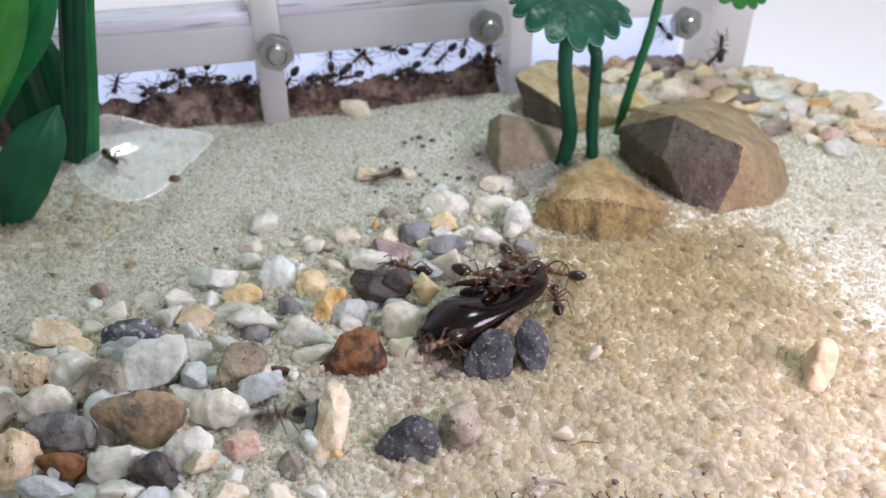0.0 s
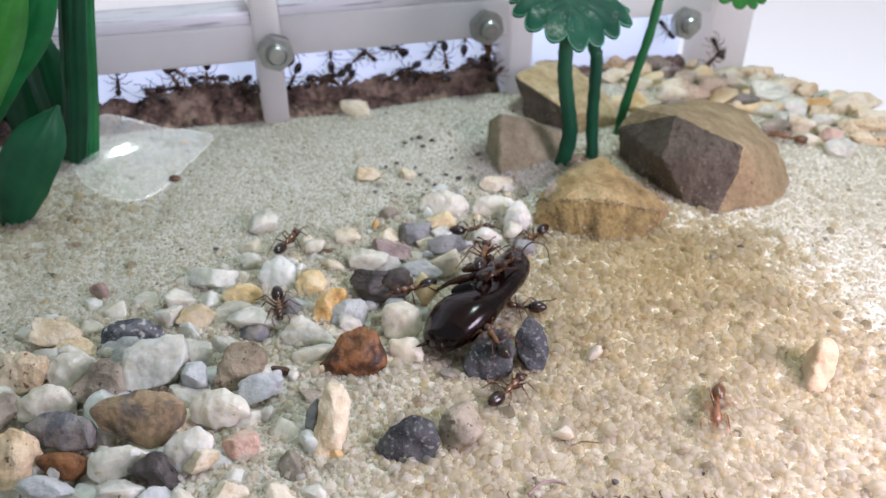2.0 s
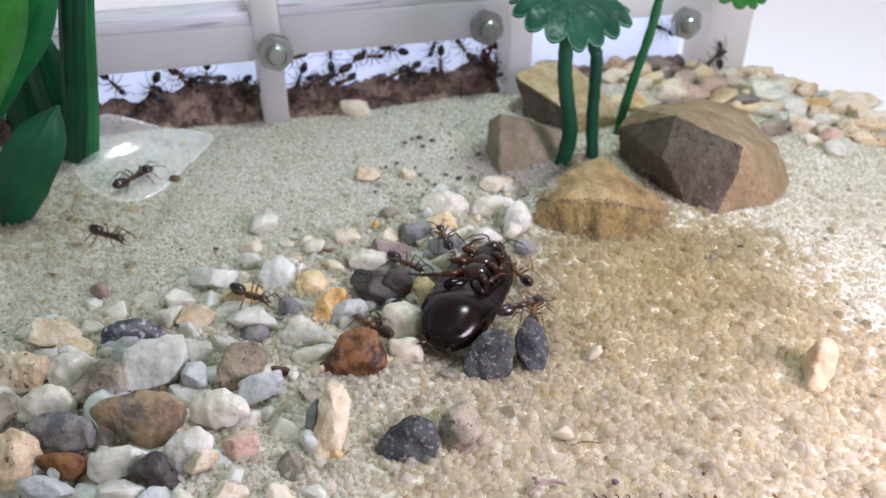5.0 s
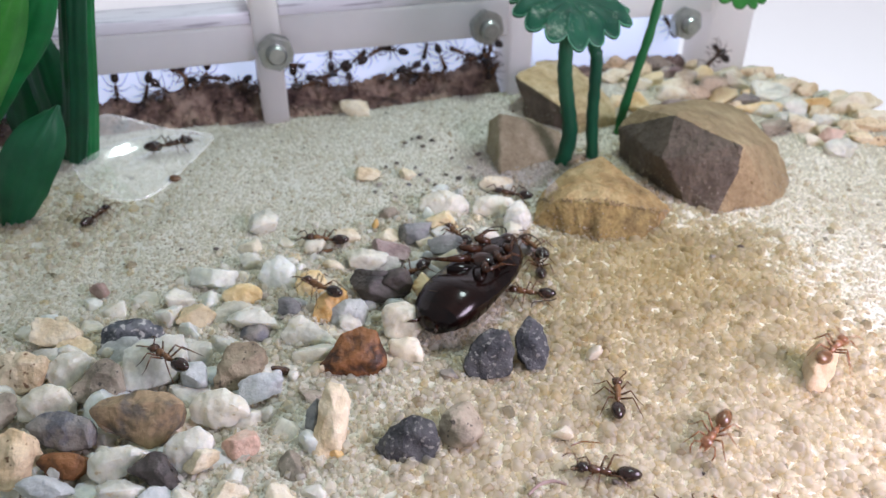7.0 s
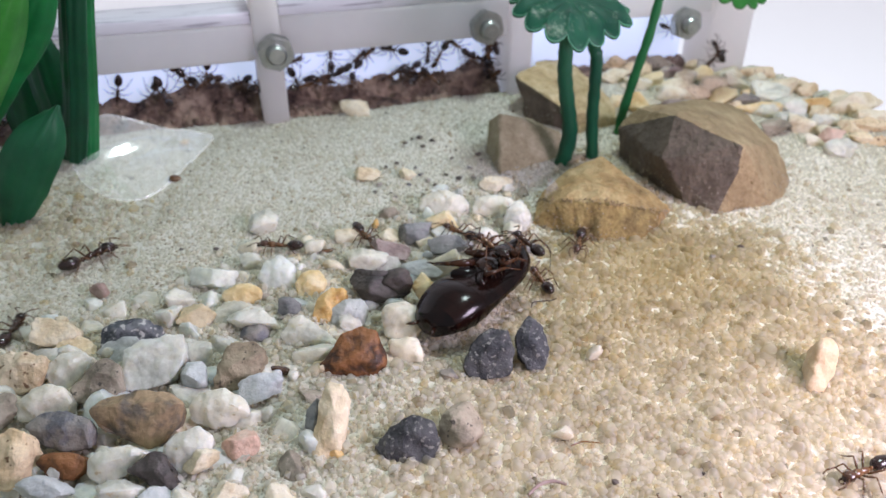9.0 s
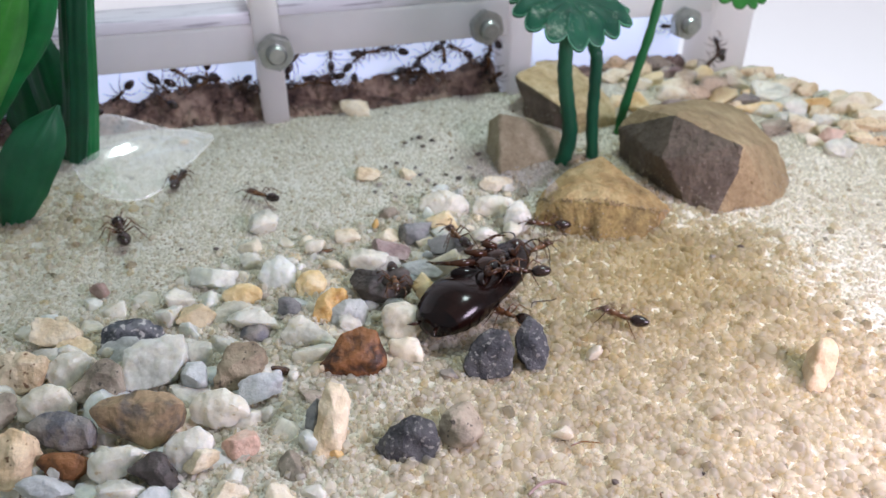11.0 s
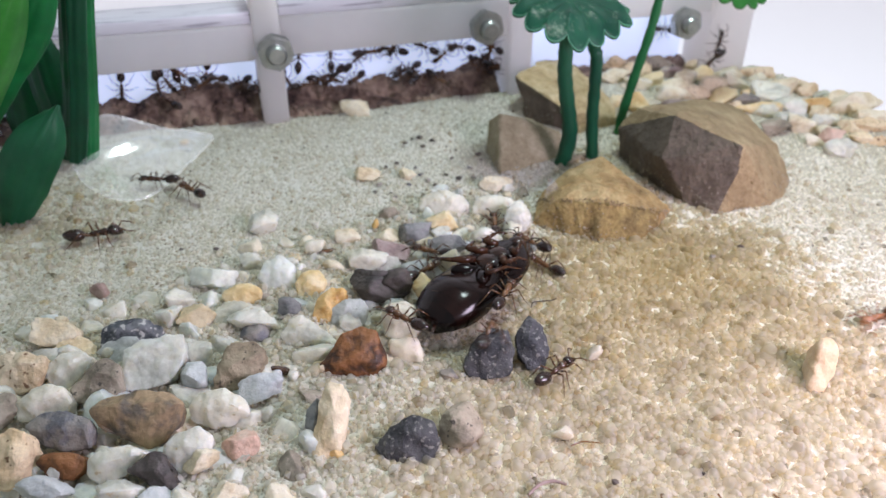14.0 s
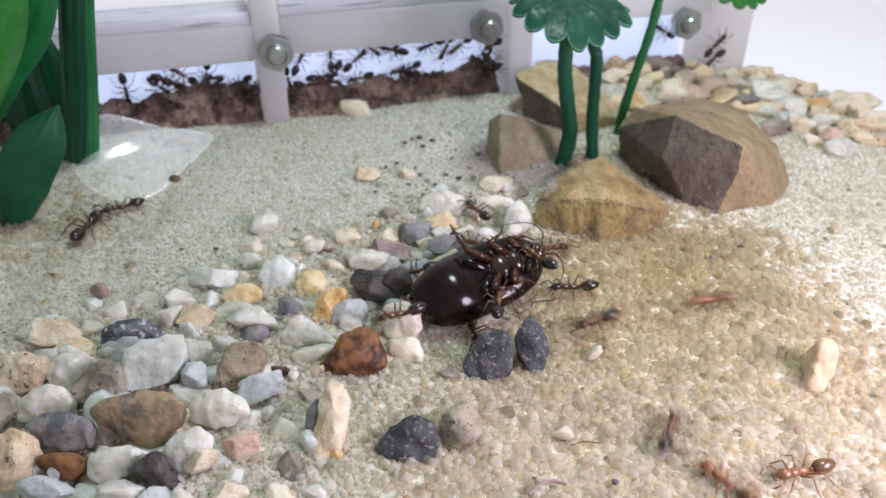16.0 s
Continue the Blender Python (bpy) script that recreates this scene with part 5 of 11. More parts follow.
pebble(QUARTZ, "white pebble on the far gravel", (0.08161, 0.15579, 0.00131), (58.0, -0.0, 0.0), (0.00393, 0.00197, 0.00177), 106)
pebble(CREAM, "cream pebble on the far gravel", (0.05640, 0.18763, 0.00132), (58.0, -0.0, 0.0), (0.00350, 0.00198, 0.00178), 107)
pebble(TAUPE, "brown pebble on the far gravel", (0.05983, 0.18327, 0.00110), (58.0, -0.0, 0.0), (0.00299, 0.00165, 0.00148), 108)
pebble(MAUVE, "mauve pebble in the far gravel heap", (0.05275, 0.16340, 0.00100), (56.7, 15.2, -9.8), (0.00375, 0.00211, 0.00190), 109)
pebble(CREAM, "cream pebble in the far gravel heap", (0.05825, 0.17960, 0.00140), (56.5, -16.0, 10.3), (0.00456, 0.00294, 0.00265), 110)
pebble(CREAM, "cream pebble in the far gravel heap", (0.09002, 0.16616, 0.00141), (57.9, 4.2, -2.7), (0.00428, 0.00297, 0.00267), 111)
pebble(CREAM, "cream pebble in the far gravel heap", (0.08335, 0.16124, 0.00093), (57.9, 4.2, -2.7), (0.00283, 0.00196, 0.00176), 112)
pebble(CREAM, "cream pebble in the far gravel heap", (0.06506, 0.19390, 0.00082), (57.3, -11.0, 7.0), (0.00321, 0.00172, 0.00155), 113)
pebble(YELLOW, "yellow pebble in the far gravel heap", (0.05073, 0.18135, 0.00106), (56.8, -14.4, 9.2), (0.00386, 0.00222, 0.00200), 114)
pebble(CREAM, "cream pebble in the far gravel heap", (0.08099, 0.17604, 0.00127), (57.2, -11.8, 7.5), (0.00405, 0.00268, 0.00241), 115)
pebble(YELLOW, "yellow pebble in the far gravel heap", (0.07214, 0.17239, 0.00081), (57.5, 9.3, -5.9), (0.00278, 0.00171, 0.00154), 116)
pebble(QUARTZ, "white pebble in the far gravel heap", (0.08079, 0.14229, 0.00131), (57.1, 12.7, -8.1), (0.00397, 0.00275, 0.00247), 117)
pebble(CREAM, "cream pebble in the far gravel heap", (0.09241, 0.16193, 0.00119), (57.2, 11.8, -7.5), (0.00379, 0.00250, 0.00225), 118)
pebble(CREAM, "cream pebble in the far gravel heap", (0.06991, 0.18518, 0.00115), (56.5, -16.0, 10.3), (0.00430, 0.00241, 0.00217), 119)
pebble(PEACH, "tan pebble in the far gravel heap", (0.08645, 0.17499, 0.00096), (57.3, -11.0, 7.0), (0.00303, 0.00202, 0.00182), 120)
pebble(CREAM, "cream pebble in the far gravel heap", (0.05186, 0.16982, 0.00137), (55.8, -19.4, 12.7), (0.00457, 0.00288, 0.00259), 121)
pebble(PEACH, "tan pebble in the far gravel heap", (0.06689, 0.16524, 0.00082), (55.8, 19.4, -12.7), (0.00241, 0.00172, 0.00155), 122)
pebble(CREAM, "cream pebble in the far gravel heap", (0.07723, 0.15362, 0.00117), (57.7, 7.6, -4.8), (0.00383, 0.00246, 0.00222), 123)
pebble(PEACH, "tan pebble in the far gravel heap", (0.04500, 0.19054, 0.00136), (56.7, 15.2, -9.8), (0.00417, 0.00285, 0.00257), 124)
pebble(PEACH, "tan pebble in the far gravel heap", (0.06363, 0.17466, 0.00150), (58.0, 0.8, -0.5), (0.00452, 0.00316, 0.00284), 125)
pebble(PEACH, "tan pebble in the far gravel heap", (0.05892, 0.17196, 0.00111), (57.3, 11.0, -7.0), (0.00412, 0.00234, 0.00211), 126)
pebble(MAUVE, "mauve pebble in the far gravel heap", (0.05813, 0.18756, 0.00105), (57.0, -13.5, 8.6), (0.00427, 0.00221, 0.00199), 127)
pebble(QUARTZ, "white pebble in the far gravel heap", (0.07740, 0.18344, 0.00089), (58.0, -2.5, 1.6), (0.00255, 0.00187, 0.00168), 128)
pebble(CREAM, "cream pebble in the far gravel heap", (0.08129, 0.14965, 0.00094), (57.7, 7.6, -4.8), (0.00305, 0.00197, 0.00177), 129)
pebble(YELLOW, "yellow pebble in the far gravel heap", (0.06567, 0.16991, 0.00134), (57.9, -3.4, 2.1), (0.00422, 0.00281, 0.00253), 130)
pebble(QUARTZ, "white pebble in the far gravel heap", (0.07842, 0.16354, 0.00149), (56.2, 17.7, -11.5), (0.00415, 0.00313, 0.00282), 131)
pebble(CREAM, "cream pebble in the far gravel heap", (0.08716, 0.14781, 0.00072), (56.0, 18.5, -12.1), (0.00265, 0.00151, 0.00136), 132)
pebble(CREAM, "cream pebble in the far gravel heap", (0.04455, 0.17878, 0.00084), (57.3, -11.0, 7.0), (0.00308, 0.00176, 0.00158), 133)
pebble(YELLOW, "yellow pebble in the far gravel heap", (0.04382, 0.16479, 0.00140), (55.8, 19.4, -12.7), (0.00411, 0.00295, 0.00265), 134)
pebble(QUARTZ, "white pebble in the far gravel heap", (0.08991, 0.17311, 0.00068), (57.9, -5.1, 3.2), (0.00257, 0.00143, 0.00129), 135)
pebble(CREAM, "cream pebble in the far gravel heap", (0.07156, 0.17977, 0.00105), (56.8, 14.4, -9.2), (0.00405, 0.00221, 0.00199), 136)
pebble(PEACH, "tan pebble in the far gravel heap", (0.04926, 0.18820, 0.00127), (58.0, -0.0, 0.0), (0.00451, 0.00267, 0.00241), 137)
pebble(CREAM, "cream pebble in the far gravel heap", (0.07669, 0.14611, 0.00071), (57.1, 12.7, -8.1), (0.00219, 0.00150, 0.00135), 138)
pebble(CREAM, "cream pebble in the far gravel heap", (0.09322, 0.15648, 0.00128), (56.4, 16.9, -10.9), (0.00388, 0.00270, 0.00243), 139)
pebble(CREAM, "cream pebble in the far gravel heap", (0.06129, 0.16498, 0.00078), (57.6, 8.5, -5.3), (0.00254, 0.00165, 0.00148), 140)
pebble(TAUPE, "grey-brown pebble in the far gravel heap", (0.05563, 0.19270, 0.00122), (57.0, 13.5, -8.6), (0.00475, 0.00257, 0.00231), 141)
pebble(CREAM, "cream pebble in the far gravel heap", (0.08819, 0.15378, 0.00123), (58.0, -0.0, 0.0), (0.00363, 0.00260, 0.00234), 142)
pebble(PEACH, "tan pebble in the far gravel heap", (0.09082, 0.14681, 0.00066), (58.0, 0.8, -0.5), (0.00245, 0.00138, 0.00124), 143)
pebble(QUARTZ, "white pebble in the far gravel heap", (0.07303, 0.16316, 0.00110), (57.3, 11.0, -7.0), (0.00320, 0.00231, 0.00208), 144)
pebble(YELLOW, "yellow pebble in the far gravel heap", (0.03983, 0.16715, 0.00102), (57.8, -5.9, 3.7), (0.00305, 0.00215, 0.00194), 145)
pebble(QUARTZ, "white pebble in the far gravel heap", (0.08517, 0.15775, 0.00076), (57.3, -11.0, 7.0), (0.00259, 0.00159, 0.00143), 146)
pebble(QUARTZ, "chalky white quartz pebble wedged in the gravel", (-0.04009, 0.06537, -0.00153), (54.2, 25.1, -17.0), (0.00290, 0.00228, 0.00205), 147, facets=11)
pebble(QUARTZ, "chalky white quartz pebble wedged in the gravel", (-0.02948, 0.08150, -0.00032), (56.0, 18.5, -12.1), (0.00267, 0.00185, 0.00166), 148, facets=9)
pebble(QUARTZ, "chalky white quartz pebble wedged in the gravel", (-0.04665, 0.08813, -0.00013), (52.7, 29.1, -20.4), (0.00268, 0.00225, 0.00202), 149, facets=9)
pebble(QUARTZ, "chalky white quartz pebble wedged in the gravel", (-0.02269, 0.06113, -0.00038), (53.3, -27.5, 19.0), (0.00257, 0.00171, 0.00154), 150, facets=7)
pebble(QUARTZ, "chalky white quartz pebble wedged in the gravel", (0.00264, 0.10970, -0.00043), (55.0, -22.6, 15.1), (0.00248, 0.00162, 0.00146), 151, facets=7)
pebble(QUARTZ, "chalky white quartz pebble wedged in the gravel", (-0.05686, 0.08323, -0.00013), (55.4, 21.0, -13.9), (0.00262, 0.00225, 0.00202), 152, facets=11)
pebble(PALEGREY, "pale grey pebble wedged in the gravel", (-0.00235, 0.10878, -0.00053), (56.5, -16.0, 10.3), (0.00201, 0.00141, 0.00127), 153, facets=11)
pebble(TAUPE, "grey-brown pebble wedged in the gravel", (-0.03576, 0.07472, -0.00028), (51.2, -32.3, 23.2), (0.00256, 0.00194, 0.00175), 154, facets=7)
pebble(MILKY, "milky quartz pebble wedged in the gravel", (-0.04590, 0.05918, -0.00162), (56.7, 15.2, -9.8), (0.00261, 0.00206, 0.00185), 155, facets=11)
pebble(QUARTZ, "chalky white quartz pebble wedged in the gravel", (-0.01623, 0.08360, -0.00023), (55.6, -20.2, 13.3), (0.00263, 0.00205, 0.00184), 156, facets=7)
pebble(MILKY, "milky quartz pebble wedged in the gravel", (-0.04944, 0.05792, -0.00145), (57.6, 8.5, -5.3), (0.00315, 0.00249, 0.00224), 157, facets=11)
pebble(MILKY, "milky quartz pebble wedged in the gravel", (-0.00459, 0.09707, -0.00047), (52.0, 30.7, -21.8), (0.00218, 0.00153, 0.00138), 158, facets=7)
pebble(MILKY, "milky quartz pebble wedged in the gravel", (-0.00718, 0.09061, -0.00044), (55.6, -20.2, 13.3), (0.00216, 0.00159, 0.00143), 159, facets=9)
pebble(QUARTZ, "chalky white quartz pebble wedged in the gravel", (-0.02398, 0.09602, -0.00059), (58.0, 0.8, -0.5), (0.00202, 0.00129, 0.00116), 160, facets=9)
pebble(PALEGREY, "pale grey pebble wedged in the gravel", (-0.03642, 0.06968, -0.00148), (56.5, -16.0, 10.3), (0.00311, 0.00241, 0.00217), 161, facets=11)
pebble(CREAM, "cream pebble wedged in the gravel", (-0.02363, 0.10230, -0.00047), (56.4, -16.9, 10.9), (0.00235, 0.00154, 0.00138), 162, facets=9)
pebble(PALEGREY, "pale grey pebble wedged in the gravel", (-0.02509, 0.08490, -0.00036), (57.6, -8.5, 5.3), (0.00266, 0.00177, 0.00160), 163, facets=7)
pebble(MILKY, "milky quartz pebble wedged in the gravel", (-0.03409, 0.09016, -0.00022), (53.6, -26.7, 18.3), (0.00255, 0.00207, 0.00186), 164, facets=7)
pebble(QUARTZ, "chalky white quartz pebble wedged in the gravel", (0.01175, 0.11917, -0.00054), (54.7, -23.5, 15.7), (0.00161, 0.00140, 0.00126), 165, facets=11)
pebble(QUARTZ, "chalky white quartz pebble wedged in the gravel", (-0.02748, 0.06909, -0.00157), (57.6, -8.5, 5.3), (0.00341, 0.00217, 0.00195), 166, facets=9)
pebble(PALEGREY, "pale grey pebble wedged in the gravel", (-0.03119, 0.05493, -0.00127), (54.2, 25.1, -17.0), (0.00341, 0.00298, 0.00267), 167, facets=11)
pebble(TAUPE, "grey-brown pebble wedged in the gravel", (-0.01070, 0.10496, -0.00034), (57.3, 11.0, -7.0), (0.00264, 0.00181, 0.00163), 168, facets=11)
pebble(CREAM, "cream pebble wedged in the gravel", (-0.01321, 0.09767, -0.00036), (53.6, -26.7, 18.3), (0.00209, 0.00177, 0.00159), 169, facets=7)
pebble(TAUPE, "grey-brown pebble wedged in the gravel", (-0.04257, 0.05996, -0.00158), (51.2, 32.3, -23.2), (0.00254, 0.00216, 0.00195), 170, facets=9)
pebble(PALEGREY, "pale grey pebble wedged in the gravel", (-0.05128, 0.07673, -0.00002), (57.8, -5.9, 3.7), (0.00288, 0.00248, 0.00224), 171, facets=9)
pebble(QUARTZ, "chalky white quartz pebble wedged in the gravel", (0.01053, 0.12722, -0.00021), (56.8, -14.4, 9.2), (0.00242, 0.00208, 0.00188), 172, facets=9)
pebble(CREAM, "cream pebble wedged in the gravel", (-0.04944, 0.07211, -0.00159), (57.1, 12.7, -8.1), (0.00266, 0.00214, 0.00192), 173, facets=7)
pebble(MILKY, "milky quartz pebble wedged in the gravel", (-0.01064, 0.09050, -0.00057), (56.0, -18.5, 12.1), (0.00181, 0.00132, 0.00119), 174, facets=11)
pebble(QUARTZ, "chalky white quartz pebble wedged in the gravel", (-0.03420, 0.07771, -0.00018), (56.5, 16.0, -10.3), (0.00263, 0.00215, 0.00193), 175, facets=7)
pebble(QUARTZ, "chalky white quartz pebble wedged in the gravel", (-0.03035, 0.09627, -0.00024), (57.1, -12.7, 8.1), (0.00281, 0.00202, 0.00182), 176, facets=9)
pebble(MILKY, "milky quartz pebble wedged in the gravel", (-0.03894, 0.05622, -0.00164), (56.7, 15.2, -9.8), (0.00294, 0.00200, 0.00180), 177, facets=11)
pebble(PALEGREY, "pale grey pebble wedged in the gravel", (-0.02082, 0.06950, -0.00058), (55.0, -22.6, 15.1), (0.00204, 0.00130, 0.00117), 178, facets=11)
pebble(CREAM, "cream pebble wedged in the gravel", (-0.01656, 0.09515, -0.00050), (53.6, -26.7, 18.3), (0.00228, 0.00146, 0.00132), 179, facets=9)
pebble(MILKY, "milky quartz pebble wedged in the gravel", (-0.01534, 0.10911, -0.00063), (52.7, -29.1, 20.4), (0.00186, 0.00121, 0.00109), 180, facets=7)
pebble(QUARTZ, "chalky white quartz pebble wedged in the gravel", (-0.02688, 0.05512, -0.00140), (58.0, 0.8, -0.5), (0.00310, 0.00262, 0.00236), 181, facets=9)
pebble(TAUPE, "grey-brown pebble wedged in the gravel", (-0.01626, 0.05923, -0.00011), (53.6, 26.7, -18.3), (0.00299, 0.00228, 0.00206), 182, facets=11)
pebble(QUARTZ, "chalky white quartz pebble wedged in the gravel", (-0.05395, 0.07453, -0.00030), (57.9, 4.2, -2.7), (0.00275, 0.00190, 0.00171), 183, facets=7)
pebble(TAUPE, "grey-brown pebble wedged in the gravel", (-0.01581, 0.07063, -0.00024), (55.4, 21.0, -13.9), (0.00251, 0.00202, 0.00182), 184, facets=7)
pebble(QUARTZ, "chalky white quartz pebble wedged in the gravel", (-0.03528, 0.05597, -0.00152), (57.6, 8.5, -5.3), (0.00289, 0.00233, 0.00209), 185, facets=9)
pebble(MILKY, "milky quartz pebble wedged in the gravel", (-0.05551, 0.08719, -0.00063), (54.2, 25.1, -17.0), (0.00185, 0.00121, 0.00108), 186, facets=11)
pebble(CREAM, "cream pebble wedged in the gravel", (-0.02861, 0.10248, -0.00058), (57.9, 5.1, -3.2), (0.00188, 0.00130, 0.00117), 187, facets=11)
pebble(QUARTZ, "chalky white quartz pebble wedged in the gravel", (-0.03925, 0.08711, -0.00067), (57.7, -6.8, 4.3), (0.00172, 0.00112, 0.00101), 188, facets=11)
pebble(QUARTZ, "chalky white quartz pebble wedged in the gravel", (-0.05146, 0.06244, -0.00134), (58.0, -0.0, 0.0), (0.00364, 0.00278, 0.00250), 189, facets=9)
pebble(MILKY, "milky quartz pebble wedged in the gravel", (-0.00010, 0.12643, -0.00051), (58.0, -1.7, 1.1), (0.00236, 0.00146, 0.00131), 190, facets=9)
pebble(CREAM, "cream pebble wedged in the gravel", (-0.00880, 0.10845, -0.00022), (52.0, -30.7, 21.8), (0.00235, 0.00205, 0.00185), 191, facets=9)
pebble(QUARTZ, "chalky white quartz pebble wedged in the gravel", (-0.04799, 0.06586, -0.00156), (58.0, 0.8, -0.5), (0.00246, 0.00220, 0.00198), 192, facets=7)
pebble(PALEGREY, "pale grey pebble wedged in the gravel", (-0.04230, 0.07907, 0.00002), (56.4, -16.9, 10.9), (0.00293, 0.00257, 0.00232), 193, facets=9)
pebble(QUARTZ, "chalky white quartz pebble wedged in the gravel", (-0.05825, 0.07860, -0.00055), (55.2, 21.8, -14.5), (0.00209, 0.00137, 0.00123), 194, facets=7)
pebble(QUARTZ, "chalky white quartz pebble wedged in the gravel", (-0.04041, 0.08247, -0.00041), (52.3, -29.9, 21.1), (0.00236, 0.00166, 0.00149), 195, facets=11)
pebble(MILKY, "milky quartz pebble wedged in the gravel", (-0.03016, 0.06033, -0.00135), (51.6, 31.5, -22.5), (0.00335, 0.00276, 0.00249), 196, facets=9)
pebble(QUARTZ, "chalky white quartz pebble wedged in the gravel", (-0.02574, 0.07751, -0.00001), (55.4, 21.0, -13.9), (0.00286, 0.00250, 0.00225), 197, facets=9)
pebble(QUARTZ, "chalky white quartz pebble wedged in the gravel", (-0.01980, 0.07545, -0.00044), (53.3, -27.5, 19.0), (0.00215, 0.00160, 0.00144), 198, facets=9)
pebble(CREAM, "cream pebble wedged in the gravel", (-0.02262, 0.10696, -0.00040), (56.5, -16.0, 10.3), (0.00203, 0.00169, 0.00152), 199, facets=11)
pebble(QUARTZ, "chalky white quartz pebble wedged in the gravel", (-0.04902, 0.08452, -0.00036), (56.5, -16.0, 10.3), (0.00227, 0.00177, 0.00159), 200, facets=9)
pebble(QUARTZ, "chalky white quartz pebble wedged in the gravel", (-0.05532, 0.07081, -0.00133), (56.5, 16.0, -10.3), (0.00314, 0.00281, 0.00253), 201, facets=9)
pebble(PALEGREY, "pale grey pebble wedged in the gravel", (0.00708, 0.12270, -0.00063), (57.8, 5.9, -3.7), (0.00181, 0.00121, 0.00109), 202, facets=9)
pebble(CREAM, "cream pebble wedged in the gravel", (-0.01956, 0.08518, -0.00058), (57.9, -3.4, 2.1), (0.00186, 0.00131, 0.00118), 203, facets=11)
pebble(MILKY, "milky quartz pebble wedged in the gravel", (-0.03448, 0.08377, -0.00027), (53.0, 28.3, -19.7), (0.00238, 0.00197, 0.00177), 204, facets=9)
pebble(MILKY, "milky quartz pebble wedged in the gravel", (-0.01126, 0.07783, -0.00048), (56.8, -14.4, 9.2), (0.00219, 0.00152, 0.00136), 205, facets=11)
pebble(PALEGREY, "pale grey pebble wedged in the gravel", (-0.02153, 0.08923, -0.00014), (52.0, 30.7, -21.8), (0.00266, 0.00222, 0.00200), 206, facets=9)
pebble(MILKY, "milky quartz pebble wedged in the gravel", (-0.02943, 0.07521, -0.00033), (54.7, -23.5, 15.7), (0.00277, 0.00183, 0.00165), 207, facets=7)
pebble(CREAM, "cream pebble wedged in the gravel", (-0.03086, 0.06748, -0.00141), (51.6, 31.5, -22.5), (0.00305, 0.00259, 0.00234), 208, facets=11)
pebble(QUARTZ, "chalky white quartz pebble wedged in the gravel", (-0.02349, 0.06630, -0.00034), (56.5, -16.0, 10.3), (0.00277, 0.00180, 0.00162), 209, facets=7)
pebble(QUARTZ, "chalky white quartz pebble wedged in the gravel", (-0.00906, 0.08239, -0.00055), (57.2, -11.8, 7.5), (0.00191, 0.00137, 0.00123), 210, facets=7)
pebble(TAUPE, "grey-brown pebble wedged in the gravel", (0.00294, 0.12623, -0.00064), (58.0, -0.8, 0.5), (0.00185, 0.00118, 0.00106), 211, facets=11)
pebble(QUARTZ, "chalky white quartz pebble wedged in the gravel", (-0.04354, 0.09085, -0.00032), (57.5, -9.3, 5.9), (0.00256, 0.00186, 0.00167), 212, facets=11)
pebble(QUARTZ, "chalky white quartz pebble wedged in the gravel", (-0.01806, 0.08945, -0.00020), (56.2, -17.7, 11.5), (0.00258, 0.00210, 0.00189), 213, facets=7)
pebble(QUARTZ, "chalky white quartz pebble wedged in the gravel", (-0.00303, 0.08960, -0.00062), (55.6, 20.2, -13.3), (0.00175, 0.00123, 0.00110), 214, facets=11)
pebble(MILKY, "milky quartz pebble wedged in the gravel", (-0.04350, 0.07531, -0.00051), (57.0, -13.5, 8.6), (0.00199, 0.00144, 0.00130), 215, facets=11)
pebble(QUARTZ, "chalky white quartz pebble wedged in the gravel", (-0.03371, 0.09939, -0.00046), (55.8, 19.4, -12.7), (0.00179, 0.00155, 0.00140), 216, facets=11)
pebble(QUARTZ, "chalky white quartz pebble wedged in the gravel", (-0.03844, 0.05991, -0.00161), (58.0, -0.0, 0.0), (0.00318, 0.00208, 0.00186), 217, facets=11)
pebble(MILKY, "milky quartz pebble wedged in the gravel", (-0.01945, 0.10816, -0.00049), (58.0, -1.7, 1.1), (0.00205, 0.00150, 0.00135), 218, facets=7)
pebble(MILKY, "milky quartz pebble wedged in the gravel", (-0.00261, 0.11899, -0.00066), (57.8, 5.9, -3.7), (0.00166, 0.00113, 0.00101), 219, facets=7)
pebble(CREAM, "cream pebble wedged in the gravel", (0.00550, 0.11556, -0.00065), (53.9, -25.9, 17.7), (0.00189, 0.00116, 0.00104), 220, facets=11)
pebble(TAUPE, "grey-brown pebble wedged in the gravel", (-0.02060, 0.09715, -0.00032), (52.0, 30.7, -21.8), (0.00250, 0.00185, 0.00167), 221, facets=11)
pebble(QUARTZ, "chalky white quartz pebble wedged in the gravel", (-0.01834, 0.06460, -0.00029), (53.9, 25.9, -17.7), (0.00223, 0.00191, 0.00172), 222, facets=9)
pebble(CREAM, "cream pebble wedged in the gravel", (-0.01745, 0.05506, -0.00013), (57.9, -3.4, 2.1), (0.00254, 0.00225, 0.00203), 223, facets=11)
pebble(PALEGREY, "pale grey pebble wedged in the gravel", (-0.00836, 0.09952, -0.00013), (57.3, -11.0, 7.0), (0.00254, 0.00226, 0.00203), 224, facets=7)
pebble(MILKY, "milky quartz pebble wedged in the gravel", (-0.02284, 0.07400, -0.00021), (53.6, 26.7, -18.3), (0.00258, 0.00208, 0.00187), 225, facets=7)
pebble(QUARTZ, "chalky white quartz pebble wedged in the gravel", (-0.04621, 0.07267, -0.00135), (57.9, 3.4, -2.1), (0.00319, 0.00276, 0.00249), 226, facets=7)
pebble(TAUPE, "grey-brown pebble wedged in the gravel", (0.01457, 0.12510, -0.00051), (55.6, -20.2, 13.3), (0.00200, 0.00145, 0.00130), 227, facets=9)
